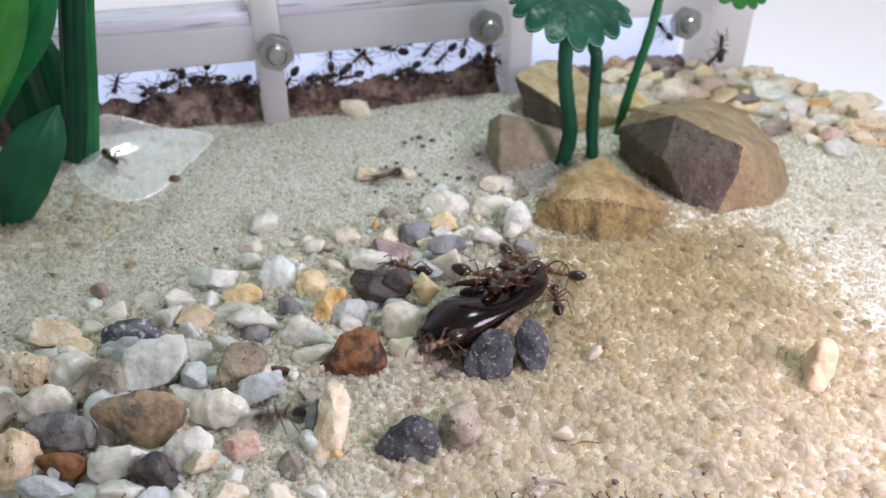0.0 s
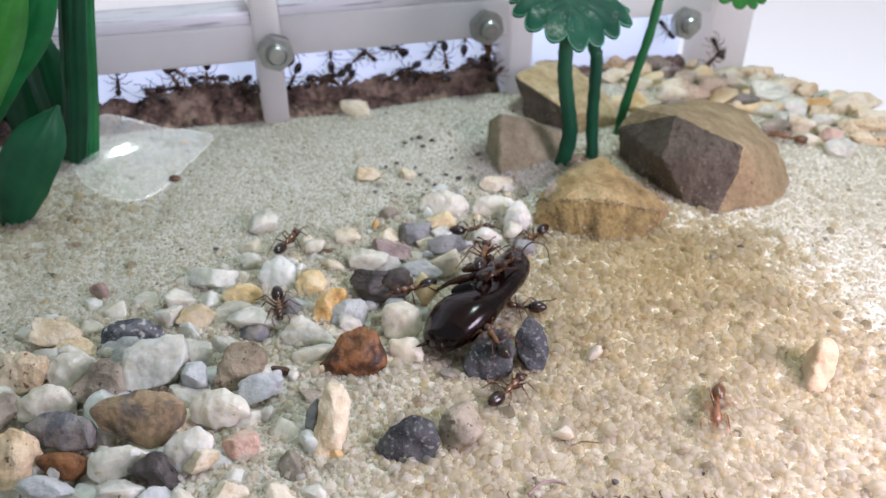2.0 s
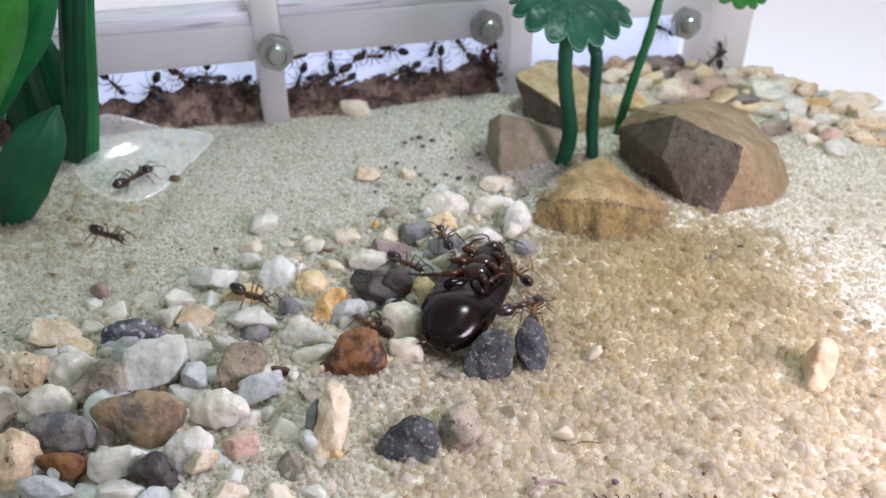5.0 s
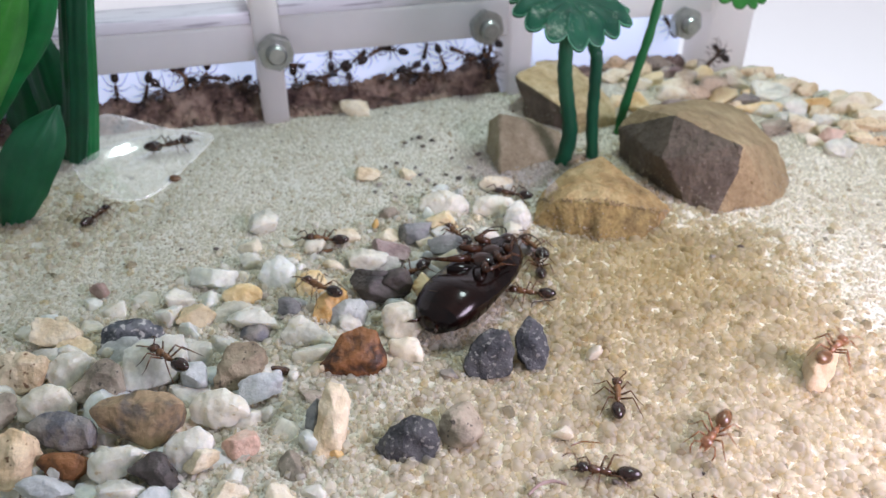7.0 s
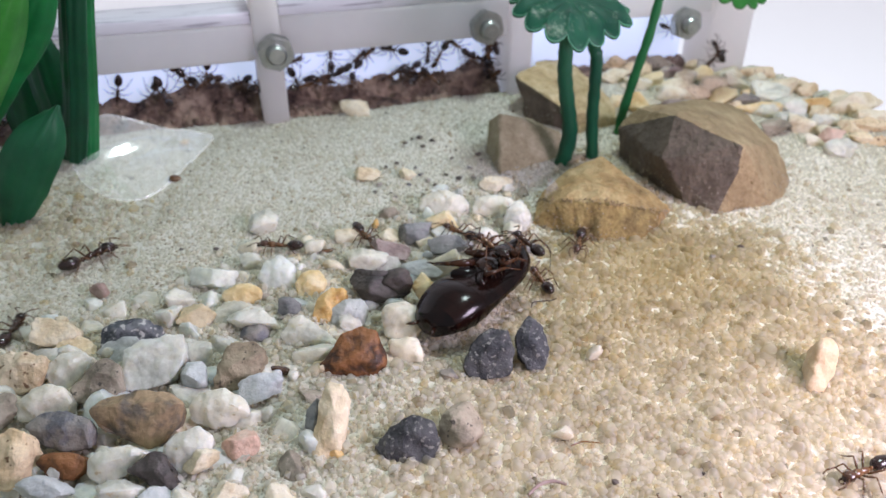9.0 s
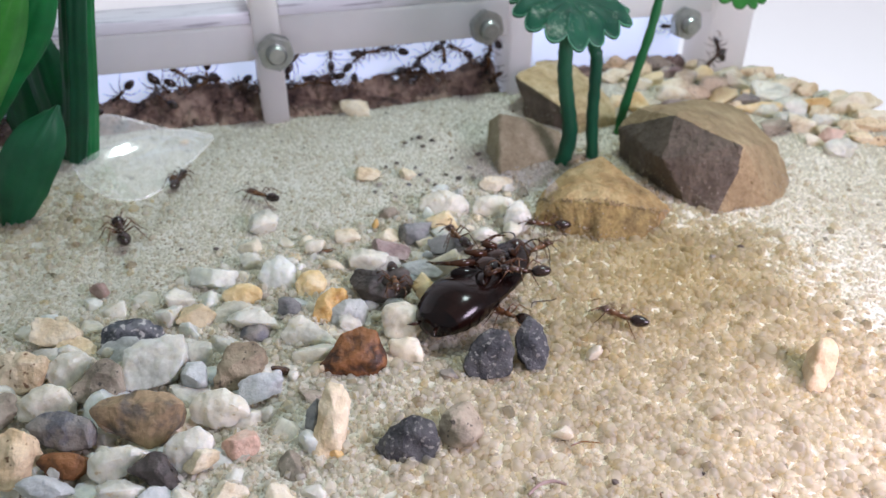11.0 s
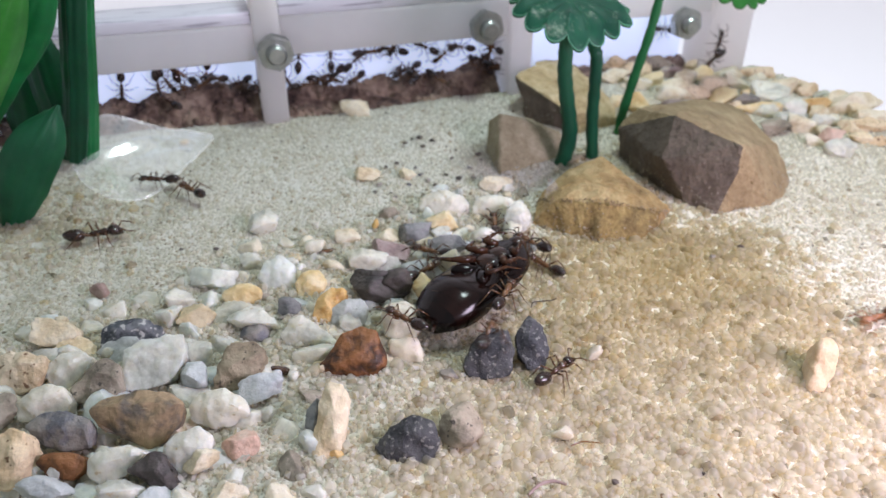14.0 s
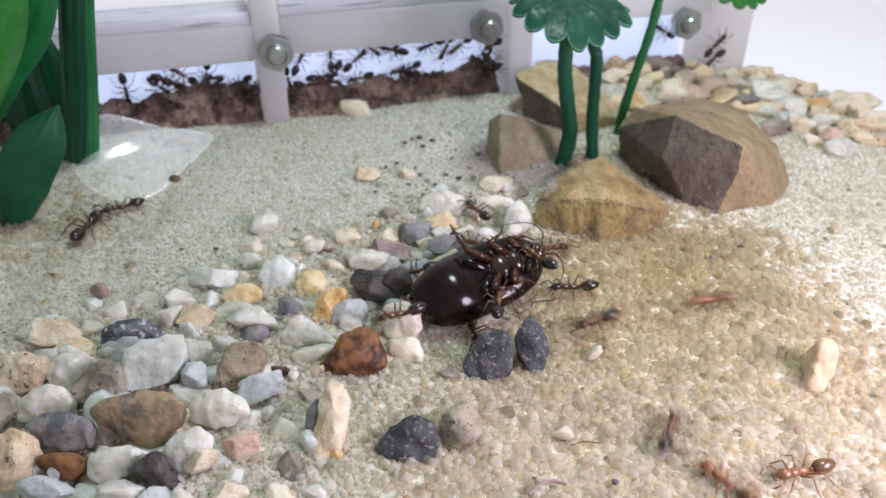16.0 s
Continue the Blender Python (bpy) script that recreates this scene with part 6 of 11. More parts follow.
pebble(MILKY, "milky quartz pebble wedged in the gravel", (-0.04145, 0.09434, -0.00066), (56.8, -14.4, 9.2), (0.00173, 0.00114, 0.00102), 228, facets=11)
pebble(QUARTZ, "chalky white quartz pebble wedged in the gravel", (-0.03185, 0.07224, -0.00134), (56.4, 16.9, -10.9), (0.00318, 0.00280, 0.00251), 229, facets=11)
pebble(MILKY, "milky quartz pebble wedged in the gravel", (-0.03499, 0.06251, -0.00151), (54.5, 24.3, -16.4), (0.00342, 0.00235, 0.00211), 230, facets=7)
pebble(MILKY, "milky quartz pebble wedged in the gravel", (-0.01416, 0.06220, -0.00016), (57.2, 11.8, -7.5), (0.00318, 0.00218, 0.00196), 231, facets=11)
pebble(QUARTZ, "chalky white quartz pebble wedged in the gravel", (-0.02989, 0.08773, -0.00003), (57.9, 4.2, -2.7), (0.00276, 0.00246, 0.00221), 232, facets=11)
pebble(MILKY, "milky quartz pebble wedged in the gravel", (-0.02654, 0.06009, -0.00135), (55.0, 22.6, -15.1), (0.00369, 0.00275, 0.00247), 233, facets=11)
pebble(QUARTZ, "chalky white quartz pebble wedged in the gravel", (0.00288, 0.11731, -0.00052), (50.8, -33.0, 24.0), (0.00186, 0.00143, 0.00129), 234, facets=9)
pebble(CREAM, "cream pebble wedged in the gravel", (-0.02336, 0.05536, -0.00005), (57.3, -11.0, 7.0), (0.00291, 0.00242, 0.00218), 235, facets=7)
pebble(QUARTZ, "chalky white quartz pebble wedged in the gravel", (-0.02073, 0.08050, -0.00048), (55.0, -22.6, 15.1), (0.00232, 0.00151, 0.00136), 236, facets=11)
pebble(CREAM, "cream pebble wedged in the gravel", (-0.03615, 0.09731, -0.00043), (52.3, 29.9, -21.1), (0.00241, 0.00162, 0.00146), 237, facets=7)
pebble(QUARTZ, "chalky white quartz pebble wedged in the gravel", (-0.03941, 0.07427, -0.00045), (51.6, -31.5, 22.5), (0.00217, 0.00159, 0.00143), 238, facets=11)
pebble(MILKY, "milky quartz pebble wedged in the gravel", (-0.00587, 0.11511, -0.00028), (54.7, -23.5, 15.7), (0.00251, 0.00194, 0.00174), 239, facets=11)
pebble(TAUPE, "grey-brown pebble wedged in the gravel", (-0.02738, 0.09177, -0.00037), (56.4, 16.9, -10.9), (0.00232, 0.00174, 0.00156), 240, facets=9)
pebble(QUARTZ, "chalky white quartz pebble wedged in the gravel", (-0.01264, 0.08520, -0.00009), (52.0, 30.7, -21.8), (0.00258, 0.00232, 0.00209), 241, facets=11)
pebble(CREAM, "cream pebble wedged in the gravel", (-0.04884, 0.07944, 0.00001), (57.3, 11.0, -7.0), (0.00282, 0.00254, 0.00229), 242, facets=11)
pebble(TAUPE, "grey-brown pebble wedged in the gravel", (0.00952, 0.11395, -0.00051), (54.2, -25.1, 17.0), (0.00213, 0.00145, 0.00131), 243, facets=9)
pebble(QUARTZ, "chalky white quartz pebble wedged in the gravel", (-0.01462, 0.07551, -0.00049), (57.0, 13.5, -8.6), (0.00188, 0.00149, 0.00134), 244, facets=9)
pebble(MILKY, "milky quartz pebble wedged in the gravel", (-0.05102, 0.09022, -0.00047), (57.1, 12.7, -8.1), (0.00176, 0.00154, 0.00139), 245, facets=9)
pebble(QUARTZ, "chalky white quartz pebble wedged in the gravel", (-0.00452, 0.10323, -0.00053), (58.0, -0.8, 0.5), (0.00198, 0.00140, 0.00126), 246, facets=7)
pebble(QUARTZ, "chalky white quartz pebble wedged in the gravel", (-0.03876, 0.09553, -0.00035), (57.5, 9.3, -5.9), (0.00243, 0.00179, 0.00161), 247, facets=11)
pebble(CREAM, "cream pebble wedged in the gravel", (-0.00497, 0.08460, -0.00062), (54.7, 23.5, -15.7), (0.00194, 0.00122, 0.00110), 248, facets=7)
pebble(QUARTZ, "chalky white quartz pebble wedged in the gravel", (0.01388, 0.11604, -0.00047), (56.5, 16.0, -10.3), (0.00226, 0.00153, 0.00137), 249, facets=9)
pebble(CREAM, "cream pebble wedged in the gravel", (-0.04386, 0.06481, -0.00152), (58.0, -0.0, 0.0), (0.00320, 0.00231, 0.00208), 250, facets=7)
pebble(MILKY, "milky quartz pebble wedged in the gravel", (-0.04013, 0.06941, -0.00113), (57.7, 7.6, -4.8), (0.00384, 0.00332, 0.00299), 251, facets=9)
pebble(MILKY, "milky quartz pebble wedged in the gravel", (-0.02758, 0.10662, -0.00052), (52.3, -29.9, 21.1), (0.00228, 0.00144, 0.00129), 252, facets=9)
pebble(CREAM, "cream pebble wedged in the gravel", (-0.03147, 0.10511, -0.00022), (57.2, -11.8, 7.5), (0.00240, 0.00206, 0.00185), 253, facets=11)
pebble(MILKY, "milky quartz pebble wedged in the gravel", (-0.02588, 0.07261, -0.00167), (53.6, -26.7, 18.3), (0.00305, 0.00191, 0.00171), 254, facets=9)
pebble(QUARTZ, "chalky white quartz pebble wedged in the gravel", (-0.01368, 0.05548, -0.00037), (57.0, -13.5, 8.6), (0.00214, 0.00175, 0.00157), 255, facets=7)
pebble(QUARTZ, "chalky white quartz pebble wedged in the gravel", (-0.02000, 0.10207, -0.00042), (50.8, 33.0, -24.0), (0.00187, 0.00163, 0.00147), 256, facets=7)
pebble(MILKY, "milky quartz pebble wedged in the gravel", (0.00010, 0.11416, -0.00041), (57.1, 12.7, -8.1), (0.00208, 0.00166, 0.00150), 257, facets=9)
pebble(QUARTZ, "chalky white quartz pebble wedged in the gravel", (0.00050, 0.11956, -0.00041), (52.7, 29.1, -20.4), (0.00194, 0.00167, 0.00150), 258, facets=7)
pebble(QUARTZ, "chalky white quartz pebble wedged in the gravel", (-0.01621, 0.10340, -0.00053), (52.0, 30.7, -21.8), (0.00223, 0.00140, 0.00126), 259, facets=11)
pebble(CREAM, "cream pebble wedged in the gravel", (-0.00715, 0.07772, -0.00039), (57.7, -6.8, 4.3), (0.00191, 0.00171, 0.00154), 260, facets=7)
pebble(MILKY, "milky quartz pebble wedged in the gravel", (-0.00528, 0.10942, -0.00048), (57.1, 12.7, -8.1), (0.00192, 0.00151, 0.00136), 261, facets=9)
pebble(QUARTZ, "chalky white quartz pebble wedged in the gravel", (0.00593, 0.10930, -0.00041), (54.5, -24.3, 16.4), (0.00212, 0.00166, 0.00150), 262, facets=7)
pebble(MILKY, "milky quartz pebble wedged in the gravel", (-0.01238, 0.11085, -0.00057), (53.0, -28.3, 19.7), (0.00163, 0.00132, 0.00119), 263, facets=9)
pebble(TAUPE, "grey-brown pebble wedged in the gravel", (-0.01458, 0.09036, -0.00047), (58.0, 1.7, -1.1), (0.00176, 0.00154, 0.00139), 264, facets=11)
pebble(TAUPE, "grey-brown pebble wedged in the gravel", (-0.00895, 0.11608, -0.00027), (57.3, 11.0, -7.0), (0.00237, 0.00195, 0.00175), 265, facets=9)
pebble(MILKY, "milky quartz pebble wedged in the gravel", (-0.01745, 0.07897, -0.00038), (53.0, -28.3, 19.7), (0.00241, 0.00173, 0.00156), 266, facets=11)
pebble(PALEGREY, "pale grey pebble wedged in the gravel", (-0.00989, 0.09514, -0.00029), (58.0, 1.7, -1.1), (0.00237, 0.00192, 0.00172), 267, facets=7)
pebble(TAUPE, "grey-brown pebble wedged in the gravel", (-0.03349, 0.06570, -0.00168), (52.7, -29.1, 20.4), (0.00305, 0.00187, 0.00169), 268, facets=7)
pebble(MILKY, "milky quartz pebble wedged in the gravel", (-0.00290, 0.12423, -0.00052), (56.8, -14.4, 9.2), (0.00210, 0.00144, 0.00130), 269, facets=9)
pebble(QUARTZ, "small chip of chalky white quartz", (-0.03910, 0.06039, 0.00051), (57.5, 9.3, -5.9), (0.00102, 0.00071, 0.00064), 270, facets=7, level=3)
pebble(QUARTZ, "small chip of chalky white quartz", (0.01196, 0.12567, 0.00060), (57.1, -12.7, 8.1), (0.00134, 0.00083, 0.00075), 271, facets=7, level=3)
pebble(QUARTZ, "small chip of chalky white quartz", (-0.02095, 0.08195, 0.00050), (53.0, 28.3, -19.7), (0.00078, 0.00070, 0.00063), 272, facets=7, level=3)
pebble(QUARTZ, "small chip of chalky white quartz", (-0.02159, 0.09865, 0.00076), (53.9, 25.9, -17.7), (0.00126, 0.00107, 0.00096), 273, facets=7, level=3)
pebble(QUARTZ, "small chip of chalky white quartz", (-0.04129, 0.05614, 0.00046), (56.8, -14.4, 9.2), (0.00097, 0.00065, 0.00058), 274, facets=7, level=3)
pebble(QUARTZ, "small chip of chalky white quartz", (-0.04187, 0.08192, 0.00061), (57.0, -13.5, 8.6), (0.00115, 0.00086, 0.00078), 275, facets=7, level=3)
pebble(QUARTZ, "small chip of chalky white quartz", (-0.01927, 0.07426, 0.00060), (53.6, -26.7, 18.3), (0.00096, 0.00085, 0.00076), 276, facets=7, level=3)
pebble(QUARTZ, "small chip of chalky white quartz", (-0.03831, 0.06135, 0.00056), (58.0, 1.7, -1.1), (0.00113, 0.00079, 0.00071), 277, facets=7, level=3)
pebble(CREAM, "small chip of cream stone", (-0.04142, 0.06470, 0.00053), (54.7, -23.5, 15.7), (0.00085, 0.00074, 0.00067), 278, facets=7, level=3)
pebble(QUARTZ, "small chip of chalky white quartz", (-0.02250, 0.05767, 0.00075), (56.8, 14.4, -9.2), (0.00122, 0.00105, 0.00095), 279, facets=7, level=3)
pebble(QUARTZ, "small chip of chalky white quartz", (-0.03598, 0.08062, 0.00049), (57.1, -12.7, 8.1), (0.00077, 0.00069, 0.00062), 280, facets=7, level=3)
pebble(QUARTZ, "small chip of chalky white quartz", (-0.00257, 0.11747, 0.00053), (57.9, -3.4, 2.1), (0.00085, 0.00074, 0.00067), 281, facets=7, level=3)
pebble(QUARTZ, "small chip of chalky white quartz", (-0.00326, 0.11271, 0.00066), (55.2, -21.8, 14.5), (0.00139, 0.00092, 0.00083), 282, facets=7, level=3)
pebble(PALEGREY, "small pale grey quartz chip", (-0.01356, 0.06760, 0.00041), (57.9, 3.4, -2.1), (0.00094, 0.00058, 0.00052), 283, facets=7, level=3)
pebble(QUARTZ, "small chip of chalky white quartz", (-0.03326, 0.09355, 0.00051), (57.7, -6.8, 4.3), (0.00117, 0.00072, 0.00065), 284, facets=7, level=3)
pebble(CREAM, "small chip of cream stone", (-0.02381, 0.05679, 0.00042), (55.4, -21.0, 13.9), (0.00085, 0.00059, 0.00053), 285, facets=7, level=3)
pebble(QUARTZ, "small chip of chalky white quartz", (-0.03407, 0.07876, 0.00057), (53.0, 28.3, -19.7), (0.00120, 0.00080, 0.00072), 286, facets=7, level=3)
pebble(CREAM, "small chip of cream stone", (-0.05333, 0.08562, 0.00057), (58.0, -1.7, 1.1), (0.00127, 0.00080, 0.00072), 287, facets=7, level=3)
pebble(QUARTZ, "small chip of chalky white quartz", (-0.02333, 0.09970, 0.00080), (57.7, 6.8, -4.3), (0.00164, 0.00113, 0.00101), 288, facets=7, level=3)
pebble(QUARTZ, "small chip of chalky white quartz", (-0.02044, 0.10431, 0.00114), (57.5, 9.3, -5.9), (0.00184, 0.00160, 0.00144), 289, facets=7, level=3)
pebble(QUARTZ, "small chip of chalky white quartz", (-0.00049, 0.11787, 0.00098), (57.9, -5.1, 3.2), (0.00175, 0.00138, 0.00124), 290, facets=7, level=3)
pebble(CREAM, "small chip of cream stone", (-0.02808, 0.08111, 0.00029), (58.0, -2.5, 1.6), (0.00061, 0.00041, 0.00037), 291, facets=7, level=3)
pebble(CREAM, "small chip of cream stone", (-0.02906, 0.06178, 0.00047), (57.4, 10.2, -6.4), (0.00100, 0.00065, 0.00059), 292, facets=7, level=3)
pebble(CREAM, "small chip of cream stone", (-0.05466, 0.08425, 0.00045), (57.9, -4.2, 2.7), (0.00071, 0.00063, 0.00056), 293, facets=7, level=3)
pebble(QUARTZ, "small chip of chalky white quartz", (-0.05403, 0.07762, 0.00056), (56.8, -14.4, 9.2), (0.00103, 0.00079, 0.00071), 294, facets=7, level=3)
pebble(CREAM, "small chip of cream stone", (-0.00304, 0.10676, 0.00081), (57.5, -9.3, 5.9), (0.00158, 0.00113, 0.00102), 295, facets=7, level=3)
pebble(QUARTZ, "small chip of chalky white quartz", (-0.02517, 0.10629, 0.00067), (56.7, 15.2, -9.8), (0.00147, 0.00093, 0.00084), 296, facets=7, level=3)
pebble(QUARTZ, "small chip of chalky white quartz", (-0.00056, 0.10884, 0.00107), (58.0, 2.5, -1.6), (0.00175, 0.00150, 0.00135), 297, facets=7, level=3)
pebble(QUARTZ, "small chip of chalky white quartz", (0.00047, 0.10823, 0.00067), (54.7, -23.5, 15.7), (0.00139, 0.00095, 0.00085), 298, facets=7, level=3)
pebble(QUARTZ, "small chip of chalky white quartz", (-0.02150, 0.09546, 0.00104), (57.3, 11.0, -7.0), (0.00164, 0.00145, 0.00131), 299, facets=7, level=3)
pebble(QUARTZ, "small chip of chalky white quartz", (-0.01040, 0.08512, 0.00036), (57.3, 11.0, -7.0), (0.00072, 0.00051, 0.00046), 300, facets=7, level=3)
pebble(QUARTZ, "small chip of chalky white quartz", (-0.00934, 0.08687, 0.00052), (56.4, -16.9, 10.9), (0.00102, 0.00073, 0.00065), 301, facets=7, level=3)
pebble(CREAM, "small chip of cream stone", (-0.01552, 0.07537, 0.00077), (55.0, -22.6, 15.1), (0.00128, 0.00109, 0.00098), 302, facets=7, level=3)
pebble(QUARTZ, "small chip of chalky white quartz", (-0.02102, 0.06740, 0.00070), (55.8, 19.4, -12.7), (0.00112, 0.00098, 0.00088), 303, facets=7, level=3)
pebble(CREAM, "small chip of cream stone", (-0.04851, 0.07681, 0.00087), (58.0, 0.8, -0.5), (0.00145, 0.00122, 0.00110), 304, facets=7, level=3)
pebble(CREAM, "small chip of cream stone", (-0.00932, 0.08143, 0.00052), (56.5, -16.0, 10.3), (0.00098, 0.00074, 0.00066), 305, facets=7, level=3)
pebble(QUARTZ, "small chip of chalky white quartz", (-0.02824, 0.08501, 0.00045), (57.9, 5.1, -3.2), (0.00080, 0.00063, 0.00057), 306, facets=7, level=3)
pebble(PALEGREY, "small pale grey quartz chip", (-0.00624, 0.07936, 0.00046), (57.8, -5.9, 3.7), (0.00084, 0.00064, 0.00058), 307, facets=7, level=3)
pebble(QUARTZ, "small chip of chalky white quartz", (-0.04373, 0.07848, 0.00071), (54.5, -24.3, 16.4), (0.00128, 0.00100, 0.00090), 308, facets=7, level=3)
pebble(QUARTZ, "small chip of chalky white quartz", (0.00617, 0.10889, 0.00061), (56.2, 17.7, -11.5), (0.00110, 0.00085, 0.00077), 309, facets=7, level=3)
pebble(CREAM, "small chip of cream stone", (-0.02915, 0.08581, 0.00033), (55.8, -19.4, 12.7), (0.00068, 0.00047, 0.00042), 310, facets=7, level=3)
pebble(MILKY, "small chip of milky quartz", (0.00096, 0.11348, 0.00088), (54.5, 24.3, -16.4), (0.00165, 0.00124, 0.00111), 311, facets=7, level=3)
pebble(CREAM, "small chip of cream stone", (0.01181, 0.12354, 0.00055), (55.4, -21.0, 13.9), (0.00093, 0.00077, 0.00069), 312, facets=7, level=3)
pebble(QUARTZ, "small chip of chalky white quartz", (-0.01652, 0.06525, 0.00043), (53.0, -28.3, 19.7), (0.00075, 0.00060, 0.00054), 313, facets=7, level=3)
pebble(QUARTZ, "small chip of chalky white quartz", (-0.04670, 0.06280, 0.00030), (53.6, -26.7, 18.3), (0.00062, 0.00042, 0.00037), 314, facets=7, level=3)
pebble(CREAM, "small chip of cream stone", (-0.03346, 0.08332, 0.00039), (54.7, 23.5, -15.7), (0.00071, 0.00054, 0.00049), 315, facets=7, level=3)
pebble(QUARTZ, "small chip of chalky white quartz", (-0.04248, 0.05825, 0.00054), (51.2, 32.3, -23.2), (0.00093, 0.00076, 0.00069), 316, facets=7, level=3)
pebble(PALEGREY, "small pale grey quartz chip", (0.00415, 0.10662, 0.00035), (57.9, -3.4, 2.1), (0.00079, 0.00049, 0.00044), 317, facets=7, level=3)
pebble(MILKY, "small chip of milky quartz", (-0.02136, 0.07465, 0.00055), (51.2, -32.3, 23.2), (0.00093, 0.00077, 0.00069), 318, facets=7, level=3)
pebble(QUARTZ, "small chip of chalky white quartz", (-0.05258, 0.06967, 0.00066), (57.8, 5.9, -3.7), (0.00107, 0.00092, 0.00083), 319, facets=7, level=3)
pebble(PALEGREY, "small pale grey quartz chip", (-0.01862, 0.08126, 0.00047), (58.0, -0.8, 0.5), (0.00094, 0.00065, 0.00059), 320, facets=7, level=3)
pebble(MILKY, "small chip of milky quartz", (-0.03547, 0.05662, 0.00044), (53.9, 25.9, -17.7), (0.00082, 0.00062, 0.00056), 321, facets=7, level=3)
pebble(MILKY, "small chip of milky quartz", (-0.00243, 0.11502, 0.00100), (51.6, 31.5, -22.5), (0.00192, 0.00140, 0.00126), 322, facets=7, level=3)
pebble(PALEGREY, "small pale grey quartz chip", (-0.03829, 0.06213, 0.00027), (54.5, 24.3, -16.4), (0.00059, 0.00038, 0.00034), 323, facets=7, level=3)
pebble(MILKY, "small chip of milky quartz", (-0.03448, 0.08117, 0.00044), (57.9, 4.2, -2.7), (0.00078, 0.00061, 0.00055), 324, facets=7, level=3)
pebble(MILKY, "small chip of milky quartz", (-0.05124, 0.07839, 0.00060), (57.3, -11.0, 7.0), (0.00100, 0.00084, 0.00075), 325, facets=7, level=3)
pebble(PALEGREY, "small pale grey quartz chip", (0.00287, 0.12347, 0.00070), (57.3, -11.0, 7.0), (0.00137, 0.00099, 0.00089), 326, facets=7, level=3)
pebble(QUARTZ, "small chip of chalky white quartz", (-0.03543, 0.09459, 0.00071), (57.2, 11.8, -7.5), (0.00167, 0.00100, 0.00090), 327, facets=7, level=3)
pebble(CREAM, "small chip of cream stone", (0.00447, 0.11133, 0.00047), (57.5, 9.3, -5.9), (0.00092, 0.00066, 0.00060), 328, facets=7, level=3)
pebble(QUARTZ, "small chip of chalky white quartz", (0.00132, 0.10008, 0.00087), (56.4, -16.9, 10.9), (0.00174, 0.00122, 0.00110), 329, facets=7, level=3)
pebble(QUARTZ, "small chip of chalky white quartz", (-0.04330, 0.08008, 0.00083), (55.4, 21.0, -13.9), (0.00161, 0.00117, 0.00105), 330, facets=7, level=3)
pebble(CREAM, "small chip of cream stone", (-0.01691, 0.09886, 0.00083), (56.0, 18.5, -12.1), (0.00187, 0.00117, 0.00105), 331, facets=7, level=3)
pebble(MILKY, "small chip of milky quartz", (-0.02479, 0.10876, 0.00036), (57.7, 7.6, -4.8), (0.00075, 0.00050, 0.00045), 332, facets=7, level=3)
pebble(CREAM, "small chip of cream stone", (0.01222, 0.10721, 0.00042), (58.0, -1.7, 1.1), (0.00074, 0.00059, 0.00053), 333, facets=7, level=3)
pebble(QUARTZ, "small chip of chalky white quartz", (-0.02002, 0.10270, 0.00034), (57.9, -5.1, 3.2), (0.00072, 0.00048, 0.00043), 334, facets=7, level=3)
pebble(QUARTZ, "small chip of chalky white quartz", (0.00193, 0.11321, 0.00037), (56.5, 16.0, -10.3), (0.00077, 0.00052, 0.00046), 335, facets=7, level=3)
pebble(QUARTZ, "small chip of chalky white quartz", (-0.01452, 0.07655, 0.00062), (57.9, -4.2, 2.7), (0.00133, 0.00086, 0.00078), 336, facets=7, level=3)
pebble(QUARTZ, "small chip of chalky white quartz", (-0.01834, 0.08805, 0.00074), (57.1, 12.7, -8.1), (0.00129, 0.00103, 0.00093), 337, facets=7, level=3)
pebble(QUARTZ, "small chip of chalky white quartz", (0.01137, 0.10999, 0.00115), (58.0, 1.7, -1.1), (0.00191, 0.00161, 0.00145), 338, facets=7, level=3)
pebble(PALEGREY, "small pale grey quartz chip", (-0.00252, 0.10332, 0.00048), (57.9, 3.4, -2.1), (0.00101, 0.00067, 0.00061), 339, facets=7, level=3)
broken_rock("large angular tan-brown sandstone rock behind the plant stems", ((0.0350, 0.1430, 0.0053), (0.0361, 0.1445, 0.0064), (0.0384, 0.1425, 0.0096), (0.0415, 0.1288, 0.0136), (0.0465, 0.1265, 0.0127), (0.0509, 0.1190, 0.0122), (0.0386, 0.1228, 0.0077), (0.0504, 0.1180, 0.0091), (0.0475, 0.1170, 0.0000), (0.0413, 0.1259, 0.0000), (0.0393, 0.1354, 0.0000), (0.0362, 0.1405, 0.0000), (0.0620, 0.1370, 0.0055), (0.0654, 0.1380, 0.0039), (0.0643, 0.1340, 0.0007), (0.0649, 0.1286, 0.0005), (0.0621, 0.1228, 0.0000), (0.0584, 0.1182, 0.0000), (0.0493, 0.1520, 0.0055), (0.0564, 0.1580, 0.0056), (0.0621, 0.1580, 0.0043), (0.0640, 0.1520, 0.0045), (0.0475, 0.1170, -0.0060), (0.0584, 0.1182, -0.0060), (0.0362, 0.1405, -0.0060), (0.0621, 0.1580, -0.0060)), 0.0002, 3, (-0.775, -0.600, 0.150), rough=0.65)
